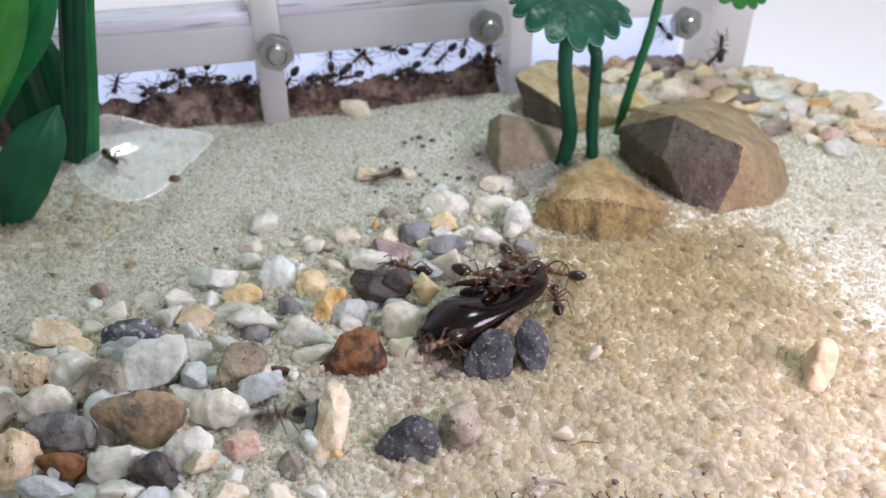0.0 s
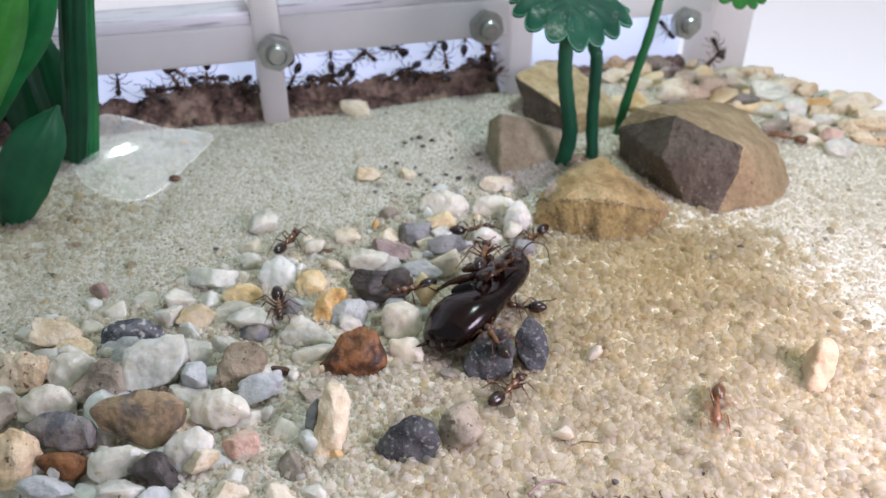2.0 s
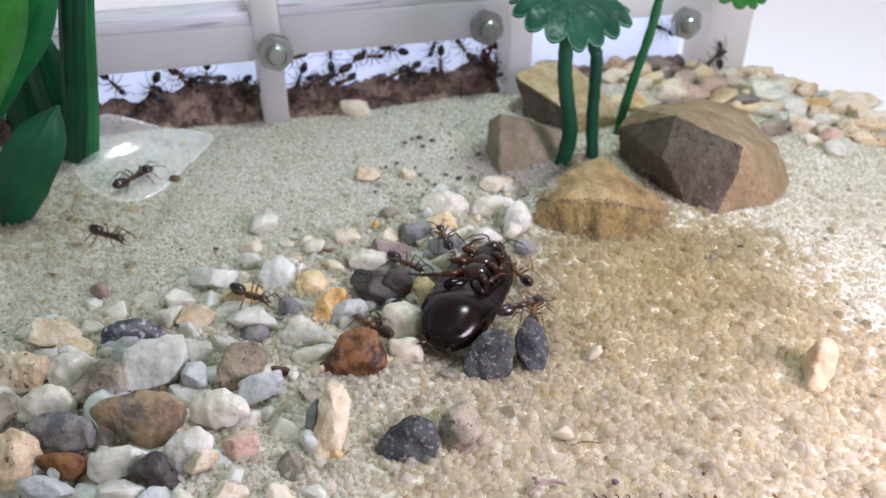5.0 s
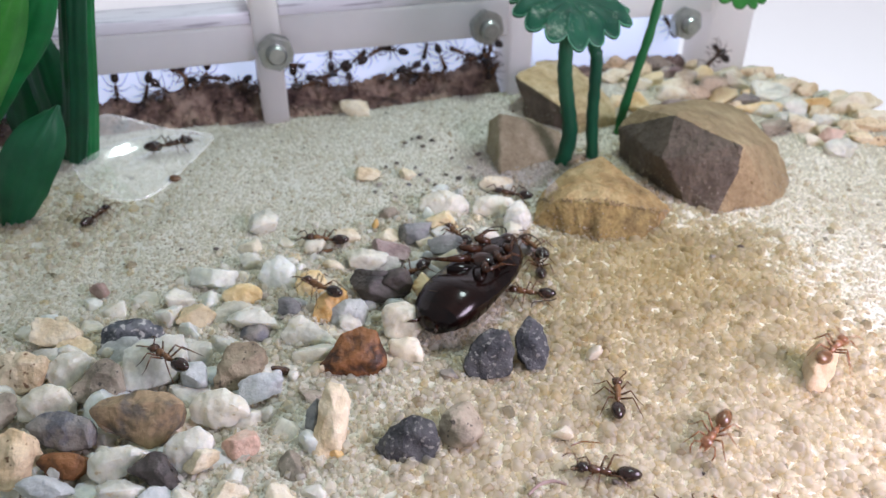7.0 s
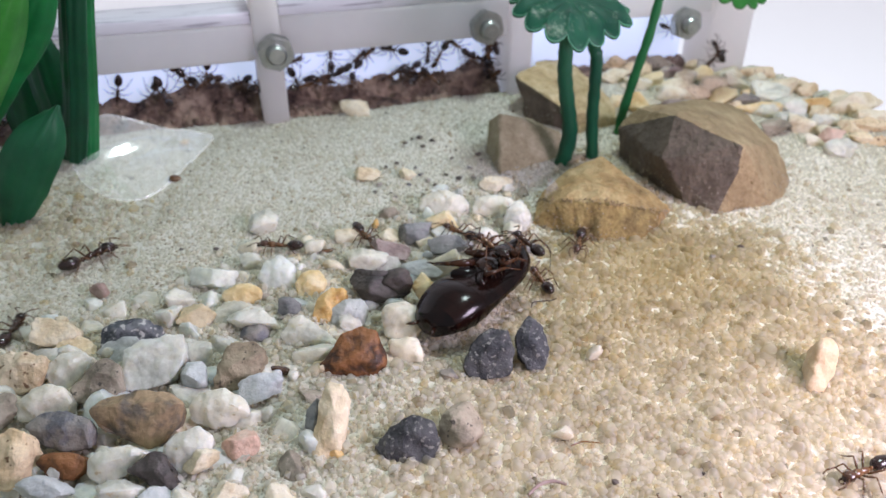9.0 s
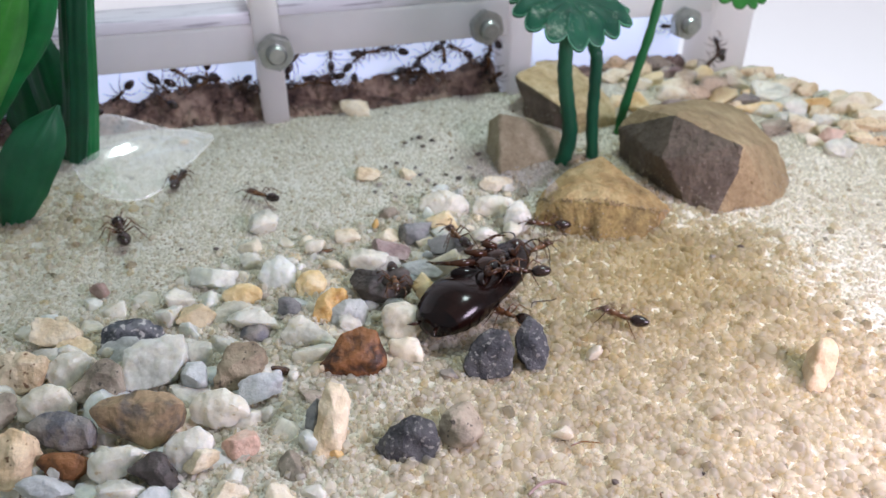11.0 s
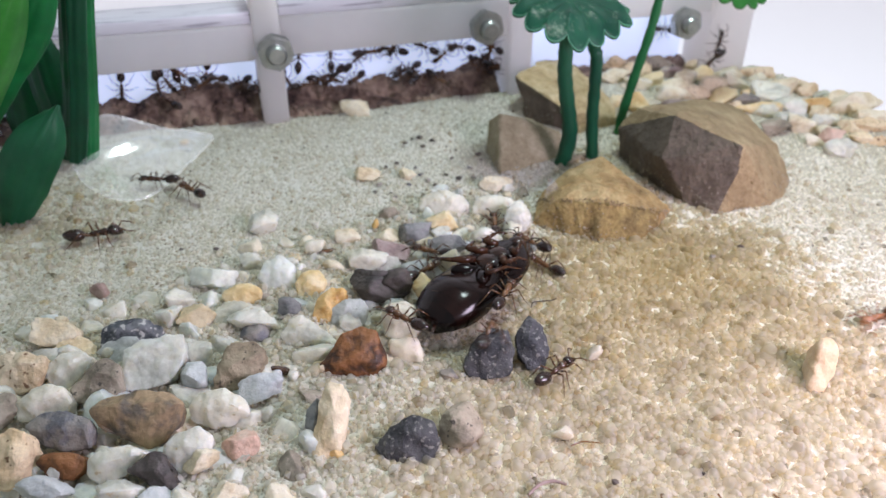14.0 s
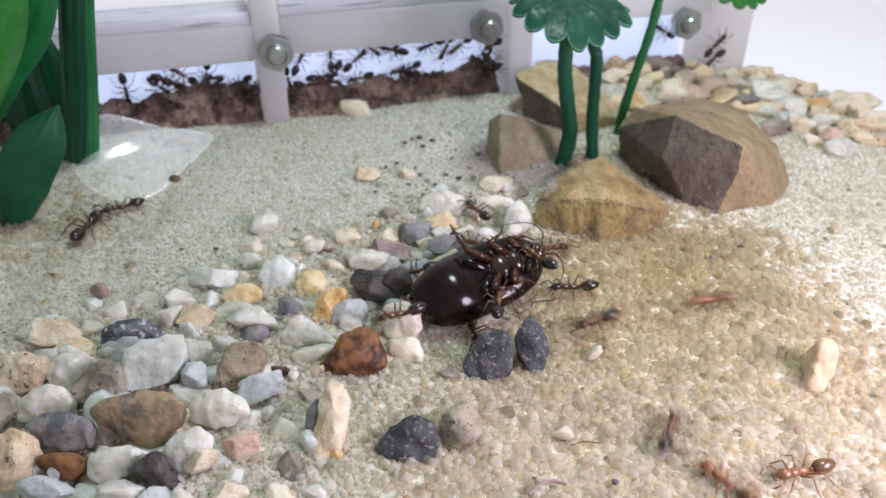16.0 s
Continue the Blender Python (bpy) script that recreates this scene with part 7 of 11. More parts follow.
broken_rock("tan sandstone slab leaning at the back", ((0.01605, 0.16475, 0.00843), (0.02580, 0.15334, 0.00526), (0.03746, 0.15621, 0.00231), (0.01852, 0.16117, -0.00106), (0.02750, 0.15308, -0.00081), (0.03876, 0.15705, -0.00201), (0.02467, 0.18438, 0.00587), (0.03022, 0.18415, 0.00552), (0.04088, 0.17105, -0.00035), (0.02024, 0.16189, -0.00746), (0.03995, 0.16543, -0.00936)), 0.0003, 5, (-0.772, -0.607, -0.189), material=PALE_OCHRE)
broken_rock("grey-tan sandstone block with a flat face", ((0.01126, 0.14402, 0.00800), (0.00913, 0.14893, 0.00453), (0.00855, 0.14167, -0.00332), (0.01082, 0.13184, -0.00018), (0.02289, 0.13519, -0.00236), (0.02449, 0.14559, 0.00295), (0.01894, 0.15469, 0.00241), (0.01306, 0.13508, -0.00632), (0.02352, 0.14038, -0.00916)), 0.0004, 7, material=GREY_TAN, rough=0.6)
# its front face takes the ochre with shade in the colour
broken_rock("low ochre sandstone rock among the grit", ((0.0229, 0.1280, 0.0034), (0.0296, 0.1305, 0.0051), (0.0315, 0.1285, 0.0041), (0.0170, 0.1215, 0.0009), (0.0191, 0.1140, 0.0045), (0.0258, 0.1118, 0.0057), (0.0371, 0.1135, 0.0027), (0.0154, 0.1146, 0.0000), (0.0205, 0.1108, 0.0000), (0.0256, 0.1076, 0.0000), (0.0324, 0.1086, 0.0000), (0.0363, 0.1123, 0.0000), (0.0408, 0.1190, 0.0000), (0.0256, 0.1096, -0.0060), (0.0408, 0.1190, -0.0060), (0.0154, 0.1176, -0.0060)), 0.00018, 9, (0.05, -0.93, 0.3), OCHRE, 0.9, OCHRE_SHADED)

plant_a = blade_plant("green plastic plant with broad ribbed blades", (-0.07574, 0.13870, 0.00000))
blade(LEAF_DULL, [(-0.07405, 0.11346, -0.00078), (-0.06959, 0.11246, 0.00789), (-0.06466, 0.11346, 0.01550), (-0.06173, 0.11646, 0.02044)], 0.0088, 10, plant_a)
blade(LEAF_DARK, [(-0.07476, 0.13749, 0.00095), (-0.07351, 0.13749, 0.01063), (-0.07483, 0.13949, 0.01879), (-0.07510, 0.14149, 0.02663)], 0.0088, -10, plant_a)
blade(LEAF, [(-0.06942, 0.13649, 0.00118), (-0.06607, 0.13549, 0.01366), (-0.06349, 0.13449, 0.02459), (-0.05915, 0.13349, 0.04353)], 0.0046, 35, plant_a, True)
blade(LEAF_DARK, [(-0.07151, 0.13449, 0.00189), (-0.06738, 0.13249, 0.01482), (-0.06462, 0.13149, 0.02552), (-0.05998, 0.13049, 0.04404)], 0.005, -20, plant_a, True)
blade(LEAF_LIGHT, [(-0.08565, 0.11749, 0.00851), (-0.07601, 0.11549, 0.02139), (-0.06674, 0.11349, 0.03276), (-0.05810, 0.11149, 0.04431)], 0.0105, 15, plant_a)
blade(LEAF, [(-0.08454, 0.12549, 0.01015), (-0.07603, 0.12449, 0.02289), (-0.06735, 0.12349, 0.03164), (-0.05884, 0.12149, 0.04317)], 0.0095, -15, plant_a)
blade(LEAF_DARK, [(-0.08296, 0.14149, -0.00120), (-0.08233, 0.14349, 0.00821), (-0.08234, 0.14549, 0.01900), (-0.08411, 0.14749, 0.02710)], 0.0095, 5, plant_a)
plant_b = blade_plant("green plastic plant with a scalloped round leaf", (0.02765, 0.13870, 0.00000))
stem(STEM, [(0.02322, 0.13690, -0.00098), (0.02437, 0.13690, 0.00625), (0.02355, 0.13690, 0.01200), (0.02255, 0.13690, 0.01752), (0.02225, 0.13690, 0.02230), (0.02213, 0.13690, 0.02800)], 0.00158, 0.0013, plant_b)
stem(STEM, [(0.02999, 0.14050, -0.00023), (0.02918, 0.14050, 0.00766), (0.02895, 0.14050, 0.01400), (0.02874, 0.14050, 0.02007), (0.02809, 0.14050, 0.02221), (0.02640, 0.14050, 0.02680)], 0.0012, 0.00118, plant_b)
stem(STEM_LIGHT, [(0.03755, 0.15241, -0.00052), (0.03788, 0.15241, 0.00462), (0.03948, 0.15241, 0.01322), (0.04121, 0.15241, 0.02135), (0.04236, 0.15241, 0.03012), (0.04313, 0.15241, 0.03430)], 0.00105, 0.00085, plant_b)
round_leaf(LEAF_TEAL, LEAF_RIM, (0.02224, 0.13680, 0.03225), 0.0114, 13, 7, 15, plant_b)
round_leaf(LEAF_LIGHT, LEAF_LIGHT, (0.06403, 0.17240, 0.02696), 0.0080, 12, 3, 13, plant_b)



# ---- film, debris ----
def clear_film():
    """A scrap of clear plastic film on the sand: a shallow shell, lifted at the back, with one sharp fold."""
    bm = bmesh.new()
    corners = [Vector(p) for p in ((-0.0717, 0.1342, 0.0006), (-0.0651, 0.1257, 0.0006), (-0.0593, 0.1217, 0.0006), (-0.0545, 0.1211, 0.0006), (-0.0514, 0.1248, 0.0006), (-0.0497, 0.1345, 0.0008), (-0.0481, 0.1485, 0.0008), (-0.0530, 0.1501, 0.0014), (-0.0574, 0.1492, 0.0024), (-0.0622, 0.1494, 0.0036), (-0.0661, 0.1479, 0.0052), (-0.0697, 0.1472, 0.0060), (-0.0725, 0.1430, 0.0036))]
    edge = curve_points(corners + corners[:1], 6)[:-1]
    centre, fold_at = Vector((-0.0610, 0.1375, 0.0012)), Vector((-0.0647, 0.1376, 0))
    along = Vector((0.70, 0.71, 0))
    grid = []
    for i in range(28):
        r = (i + 0.5) / 27.5
        row = []
        for q in edge:
            p = centre.lerp(q, r)
            off = p - fold_at
            run = off.x * along.x + off.y * along.y
            side = off.x * along.y - off.y * along.x
            p.z = centre.z + (q.z - centre.z) * r ** 2.2 + 0.0004 * (1 - r * r)
            p.z += 0.0021 * math.exp(-(side / 0.0017) ** 2) * math.exp(-(run / 0.0075) ** 4) + 0.0006 * r * noise.noise(p * 160)
            p.z = max(p.z, ground(p.x, p.y) + 0.0004)
            row.append(bm.verts.new(p))
        grid.append(row)
    for a, b in zip(grid, grid[1:]):
        for k in range(len(edge)):
            j = (k + 1) % len(edge)
            bm.faces.new((a[k], b[k], b[j], a[j]))
    bm.faces.new(grid[0])
    line = [v.co.copy() for v in grid[-1]]
    bmesh.ops.recalc_face_normals(bm, faces=list(bm.faces))
    bmesh.ops.solidify(bm, geom=list(bm.faces), thickness=0.00012)
    film = part("plastic_film", bm, FILM)
    film.visible_shadow = False
    bm = bmesh.new()
    tube(bm, line + line[:1], [0.00017] * (len(line) + 1), 6)
    part("rim", bm, FILM_EDGE, film).visible_shadow = False
    tagged(film, "creased scrap of clear plastic film on the sand", "plastic film")


clear_film()


def crumb(name, material, label, at, radii, turn=0.0, seed=1):
    ob = part(name, stone_mesh(seed, radii, 11, 10.0, 3, 0.12), material)
    ob.matrix_world = pose(at[0], at[1], at[2] + 0.0004, 0, 0, turn)
    return tagged(ob, label, name.replace("_", " "))


def strand(label, material, points, radius):
    bm = bmesh.new()
    line = curve_points(points, 8)
    tube(bm, line, [radius * (0.5 + 0.5 * math.sin(math.pi * (0.12 + 0.8 * i / (len(line) - 1)))) for i in range(len(line))], 7)
    return tagged(part("husk_strand", bm, material), label, "debris")


def insect_wing(at, turn):
    """A shed wing: a thin clear flake with a rounded tip."""
    bm = bmesh.new()
    rim = [bm.verts.new((0.0014 * math.cos(a) * (1 + 0.2 * math.cos(a)), 0.0030 * math.sin(a), 0.0004 * math.cos(2 * a))) for a in (2 * math.pi * k / 28 for k in range(28))]
    bm.faces.new(rim)
    bmesh.ops.solidify(bm, geom=list(bm.faces), thickness=0.00008)
    ob = part("insect_wing", bm, FILM)
    ob.matrix_world = pose(*at, *turn)
    return tagged(ob, "clear shed insect wing leaning on the ochre rock", "insect wing")


# ---- insects ----
MM = 0.001


def mm(*p):
    return Vector(p) * MM


def ant_thing(name, label, head_mat, body_mat, gaster_mat, leg_mat, big=1.0, wide=1.0):
    """An ant that faces +x, its feet on z = 0."""
    ant = tagged(new(name), label, "ant", "ants")

    def taper(amount):
        return lambda v: Vector((v.x, v.y * (1 + amount * v.x), v.z * (1 + 0.5 * amount * v.x)))

    bm = bmesh.new()
    ball(bm, mm(2.75, 0, 1.25), mm(0.80 * wide, 0.66 * wide, 0.52 * wide), Euler((0, 0.3, 0)).to_matrix(), 3, taper(-0.22))
    for side in (-1, 1):
        tube(bm, [mm(3.35, side * 0.30, 1.02), mm(3.75, side * 0.28, 0.92), mm(3.95, side * 0.06, 0.88)], [0.00014, 0.00011, 0.00004], 6)
        ball(bm, mm(2.85, side * 0.56 * wide, 1.42), mm(0.17, 0.10, 0.15), None, 2)
    part("head", bm, head_mat, ant)
    bm = bmesh.new()
    ball(bm, mm(1.35, 0, 1.18), mm(0.85, 0.50, 0.50), Euler((0, -0.12, 0)).to_matrix(), 3, taper(0.2))
    ball(bm, mm(0.25, 0, 1.08), mm(0.85, 0.40, 0.44), Euler((0, -0.15, 0)).to_matrix(), 3)
    ball(bm, mm(-0.72, 0, 0.98), mm(0.20, 0.24, 0.38), Euler((0, -0.25, 0)).to_matrix(), 2)
    tube(bm, [mm(-0.4, 0, 0.95), mm(-1.15, 0, 0.92)], [0.00016, 0.00014], 7)
    tube(bm, [mm(1.9, 0, 1.2), mm(2.3, 0, 1.24)], [0.00024, 0.00022], 7)
    part("thorax", bm, body_mat, ant)

    def bands(v):
        step = 1 - 0.035 * (0.5 + 0.5 * math.cos((v.x + 1) * 9.5)) ** 6
        return Vector((v.x, v.y * step * (1 + 0.18 * v.x), v.z * step * (1 + 0.12 * v.x)))

    bm = bmesh.new()
    ball(bm, mm(-2.35, 0, 1.12), mm(1.42, 0.88, 0.82), Euler((0, 0.12, 0)).to_matrix(), 3, bands)
    part("gaster", bm, gaster_mat, ant)
    for side in (-1, 1):
        for root, knee, shin, foot in (((1.5, 0.35, 0.85), (2.15, 1.35, 1.75), (2.85, 2.05, 0.55), (3.35, 2.45, 0.03)), ((0.75, 0.35, 0.82), (0.60, 1.65, 1.85), (0.40, 2.65, 0.50), (0.30, 3.25, 0.03)), ((0.05, 0.33, 0.82), (-1.00, 1.55, 1.95), (-2.25, 2.40, 0.60), (-2.95, 2.80, 0.03))):
            at = mm(root[0], side * root[1], root[2])
            pts = [mm(p[0], side * p[1], p[2]) - at for p in (root, knee, shin, foot)]
            bm = bmesh.new()
            tube(bm, [pts[0], pts[0].lerp(pts[1], 0.5), pts[1]], [0.00011, 0.00014, 0.00008], 7)
            tube(bm, [pts[1], pts[1].lerp(pts[2], 0.5), pts[2]], [0.000075, 0.00009, 0.00006], 7)
            tube(bm, [pts[2], pts[2].lerp(pts[3], 0.6), pts[3]], [0.00005, 0.000045, 0.00003], 6)
            leg = part("leg", bm, leg_mat, ant)
            leg.location = at
        at = mm(3.15, side * 0.30, 1.42)
        pts = [mm(*p) - at for p in ((3.15, side * 0.30, 1.42), (3.75, side * 1.15, 1.85), (4.50, side * 1.35, 1.45), (5.05, side * 1.15, 1.05))]
        bm = bmesh.new()
        tube(bm, pts[:2], [0.00008, 0.00009], 6)
        tube(bm, pts[1:], [0.00007, 0.00010, 0.00008], 6)
        feeler = part("antenna", bm, leg_mat, ant)
        feeler.location = at
    ant.scale = (big, big, big)
    return ant


WORKER = ant_thing("ant", "brown worker ant with a dark glossy abdomen", ANT_BROWN, ANT_AMBER, ANT_DARK, ANT_LEG)
DARK = ant_thing("ant", "dark brown worker ant with a black abdomen", ANT_DARK, ANT_BROWN, ANT_DARK, ANT_LEG)
RED = ant_thing("ant", "amber worker ant, reddened for glare", ANT_AMBER_GLARE, ANT_AMBER_GLARE, ANT_AMBER, ANT_AMBER_GLARE)
MAJOR = ant_thing("ant", "large dark major ant with a broad head", ANT_DARK, ANT_BROWN, ANT_DARK, ANT_LEG, 1.25, 1.25)


def cockroach():
    """The prey: a dark glossy cockroach on its back; it faces +x, belly up."""
    roach = tagged(new("cockroach"), "dark glossy dead cockroach lying on its back, legs folded", "cockroach")

    def outline(x):
        """Half width and half thickness, in mm, along the body."""
        u = min(0.999, abs((x + 1.0) / 10.65))
        w = 5.2 * (1 - u ** 2.5) ** 0.42
        h = 1.7 + 1.6 * math.exp(-((x + 5.6) / 3.8) ** 2) + 0.6 * math.exp(-((x - 4.5) / 3.2) ** 2)
        return max(0.15, w), max(0.12, min(h, 0.8 * w))

    cuts = [9.5, 5.9, 3.6, 1.5, -0.4, -2.3, -4.2, -6.0, -7.7, -9.3, -11.55]
    for k, (x0, x1) in enumerate(zip(cuts, cuts[1:])):
        bm = bmesh.new()
        loops = []
        for i in range(9):
            f = i / 8
            x = x0 + (x1 - x0) * f
            w, h = outline(x)
            ring = []
            for q in range(44):
                a = 2 * math.pi * q / 44
                back = math.sin(a) < 0
                step = 1 + (0.015 if back else 0.010) * (f - 0.5) * (k < 9)
                ring.append(bm.verts.new(mm(x - (0.12 * f * (k < 9) if back else 0.0), w * step * math.cos(a), h * step * math.sin(a) * (0.95 if not back else 1.0))))
            loops.append(ring)
        for a, b in zip(loops, loops[1:]):
            for i in range(44):
                bm.faces.new((a[i], b[i], b[(i + 1) % 44], a[(i + 1) % 44]))
        if k == 9:
            bm.faces.new(loops[-1][::-1])
        if k == 0:
            bm.faces.new(loops[0])
        part("pronotum" if k == 0 else "thorax_plate" if k < 3 else "abdomen_plate", bm, ROACH_DARK, roach)
    bm = bmesh.new()
    ball(bm, mm(2.4, 0, 1.5), mm(1.7, 2.3, 1.2), None, 3)
    ball(bm, mm(4.8, 0, 1.4), mm(1.6, 2.0, 1.1), None, 3)
    part("breast", bm, ROACH_RED, roach)
    for side in (-1, 1):
        for x, r in ((6.2, 0.8), (3.3, 1.1), (-0.1, 1.35)):
            bm = bmesh.new()
            ball(bm, mm(x - 0.8, side * 1.5, 1.8), mm(r * 1.6, r * 0.7, r * 0.6), Euler((0, 0.2, side * -0.75)).to_matrix(), 3)
            part("coxa", bm, ROACH_DARK, roach)
    bm = bmesh.new()
    ball(bm, mm(9.1, 0, 0.5), mm(1.5, 1.6, 1.5), Euler((0, 0.5, 0)).to_matrix(), 3)
    part("head", bm, ROACH_RED, roach)
    for side in (-1, 1):
        hind = ((1.2, 1.3, 2.4), (-1.5, 3.4, 3.2), (-1.0, 7.2, 1.8), (-0.6, 9.2, 1.2)) if side > 0 else ((1.2, 1.3, 2.4), (-1.4, 3.0, 3.2), (1.6, 4.0, 2.8), (3.6, 5.0, 1.6))
        for root, knee, shin, foot in (((6.4, 1.2, 2.0), (5.2, 3.0, 2.7), (7.6, 2.2, 3.0), (8.8, 1.2, 2.6)), ((4.0, 1.3, 2.2), (2.0, 3.4, 3.0), (4.4, 4.0, 2.7), (5.6, 4.8, 1.7)), hind):
            pts = [mm(p[0], side * p[1], p[2]) for p in (root, knee, shin, foot)]
            bm = bmesh.new()
            tube(bm, [pts[0], pts[0].lerp(pts[1], 0.45), pts[1]], [0.00045, 0.00062, 0.00036], 9)
            tube(bm, [pts[1], pts[1].lerp(pts[2], 0.5), pts[2]], [0.00034, 0.00030, 0.00020], 8)
            tube(bm, [pts[2], pts[3]], [0.00017, 0.00010], 6)
            for k in range(5):
                q = pts[1].lerp(pts[2], 0.2 + 0.17 * k)
                tube(bm, [q, q + mm(-0.5, side * 0.75, 0.35 * (-1) ** k)], [0.00009, 0.00002], 5)
            part("leg", bm, ROACH_AMBER, roach, "spiny reddish-brown leg")
        bm = bmesh.new()
        tube(bm, curve_points([mm(10.0, side * 0.7, 0.6), mm(11.5, side * 2.0, 1.2), mm(11.0, side * 4.6, 0.6), mm(8.0, side * 6.6, -0.8)], 6), [0.00013 - 0.000004 * k for k in range(19)], 6)
        part("antenna", bm, ROACH_RED, roach)
        bm = bmesh.new()
        tube(bm, [mm(-10.9, side * 1.2, 0.2), mm(-12.0, side * 1.9, 0.3), mm(-12.7, side * 2.4, 0.5)], [0.0003, 0.00025, 0.00005], 7)
        part("cercus", bm, ROACH_RED, roach)
    return roach


ROACH = cockroach()


crumb("seed", ANT_AMBER, "round orange-brown seed on the film edge", (-0.05008, 0.12898, 0.00054), (0.00127, 0.00117, 0.00085), 0, 1)
crumb("seed", PEACH, "small tan crumb on the film", (-0.05317, 0.14571, 0.00039), (0.00099, 0.00083, 0.00061), 20, 2)
crumb("insect_husk", ANT_BROWN, "dry brown insect husk among pebbles", (-0.02060, 0.07511, 0.00033), (0.00196, 0.00072, 0.00052), -10, 3)
crumb("insect_husk", ANT_AMBER, "dry reddish ant husk lying on pebbles", (-0.01874, 0.10385, 0.00025), (0.00172, 0.00055, 0.00040), 5, 4)
crumb("insect_husk", ANT_AMBER, "reddish dry husk on the far gravel", (0.06638, 0.17348, 0.00068), (0.00294, 0.00147, 0.00107), -20, 5)
crumb("insect_husk", ANT_DARK, "dark husk on the far gravel", (0.06263, 0.17761, 0.00056), (0.00273, 0.00120, 0.00087), 10, 15)
crumb("seed", ANT_AMBER, "tiny brown crumb on a white pebble", (-0.04945, 0.06995, 0.00021), (0.00024, 0.00046, 0.00033), 0, 6)
crumb("seed", ORANGE, "small amber crumb in the sand", (-0.01137, 0.11208, 0.00058), (0.00067, 0.00126, 0.00092), 0, 7)
crumb("grit_speck", SLATE, "tiny dark grit crumb on the pale sand", (-0.01231, 0.12446, 0.00018), (0.00050, 0.00038, 0.00028), 0, 20)
crumb("grit_speck", UMBER, "tiny dark grit crumb on the pale sand", (-0.00970, 0.12405, 0.00016), (0.00046, 0.00035, 0.00026), 0, 21)
crumb("grit_speck", UMBER, "tiny dark grit crumb on the pale sand", (-0.01111, 0.13506, 0.00016), (0.00046, 0.00035, 0.00026), 0, 22)
crumb("grit_speck", UMBER, "tiny dark grit crumb on the pale sand", (-0.00910, 0.13651, 0.00019), (0.00054, 0.00042, 0.00030), 0, 23)
crumb("grit_speck", UMBER, "tiny dark grit crumb on the pale sand", (-0.00727, 0.13016, 0.00018), (0.00051, 0.00039, 0.00028), 0, 24)
crumb("grit_speck", SLATE, "tiny dark grit crumb on the pale sand", (-0.00538, 0.13456, 0.00016), (0.00045, 0.00035, 0.00025), 0, 25)
crumb("grit_speck", SLATE, "tiny dark grit crumb on the pale sand", (-0.00420, 0.13152, 0.00021), (0.00060, 0.00046, 0.00034), 0, 26)
crumb("grit_speck", SLATE, "tiny dark grit crumb on the pale sand", (-0.00287, 0.12913, 0.00023), (0.00064, 0.00049, 0.00036), 0, 27)
crumb("grit_speck", UMBER, "tiny dark grit crumb on the pale sand", (0.00180, 0.13886, 0.00017), (0.00048, 0.00037, 0.00027), 0, 28)
crumb("grit_speck", UMBER, "tiny dark grit crumb on the pale sand", (0.00703, 0.14050, 0.00027), (0.00075, 0.00058, 0.00042), 0, 29)
crumb("grit_speck", SLATE, "tiny dark grit crumb on the pale sand", (0.00739, 0.13829, 0.00020), (0.00055, 0.00043, 0.00031), 0, 30)
crumb("grit_speck", SLATE, "tiny dark grit crumb on the pale sand", (0.00577, 0.13009, 0.00022), (0.00061, 0.00047, 0.00034), 0, 31)
crumb("grit_speck", UMBER, "tiny dark grit crumb on the pale sand", (0.00299, 0.13003, 0.00025), (0.00070, 0.00054, 0.00039), 0, 32)
crumb("grit_speck", UMBER, "tiny dark grit crumb on the pale sand", (-0.00147, 0.12737, 0.00018), (0.00052, 0.00040, 0.00029), 0, 33)
crumb("grit_speck", SLATE, "tiny dark grit crumb on the pale sand", (-0.00858, 0.12247, 0.00019), (0.00055, 0.00042, 0.00031), 0, 34)
crumb("grit_speck", UMBER, "tiny dark grit crumb on the pale sand", (-0.04208, 0.10471, 0.00014), (0.00040, 0.00031, 0.00022), 0, 35)
crumb("grit_speck", UMBER, "tiny dark grit crumb on the pale sand", (-0.00417, 0.14442, 0.00021), (0.00060, 0.00046, 0.00034), 0, 36)
crumb("grit_speck", UMBER, "tiny dark grit crumb on the pale sand", (-0.00637, 0.14788, 0.00018), (0.00051, 0.00039, 0.00028), 0, 37)
crumb("grit_speck", UMBER, "tiny dark grit crumb on the pale sand", (-0.00223, 0.14716, 0.00024), (0.00068, 0.00053, 0.00038), 0, 38)
crumb("grit_speck", UMBER, "tiny dark grit crumb on the pale sand", (-0.00771, 0.14601, 0.00025), (0.00071, 0.00054, 0.00039), 0, 39)
crumb("grit_speck", UMBER, "tiny dark grit crumb on the pale sand", (-0.00498, 0.14886, 0.00026), (0.00073, 0.00056, 0.00041), 0, 40)
crumb("grit_speck", SLATE, "tiny dark grit crumb on the pale sand", (0.04260, 0.10221, 0.00023), (0.00065, 0.00050, 0.00037), 0, 41)
crumb("grit_speck", UMBER, "tiny dark grit crumb on the pale sand", (0.04815, 0.10546, 0.00021), (0.00059, 0.00046, 0.00033), 0, 42)
crumb("grit_speck", UMBER, "tiny dark grit crumb on the pale sand", (0.01865, 0.05709, 0.00016), (0.00045, 0.00035, 0.00025), 0, 43)
crumb("grit_speck", UMBER, "tiny dark grit crumb on the pale sand", (0.02847, 0.05838, 0.00012), (0.00035, 0.00027, 0.00019), 0, 44)
crumb("grit_speck", SLATE, "tiny dark grit crumb on the pale sand", (-0.01177, 0.12721, 0.00027), (0.00074, 0.00057, 0.00042), 0, 45)
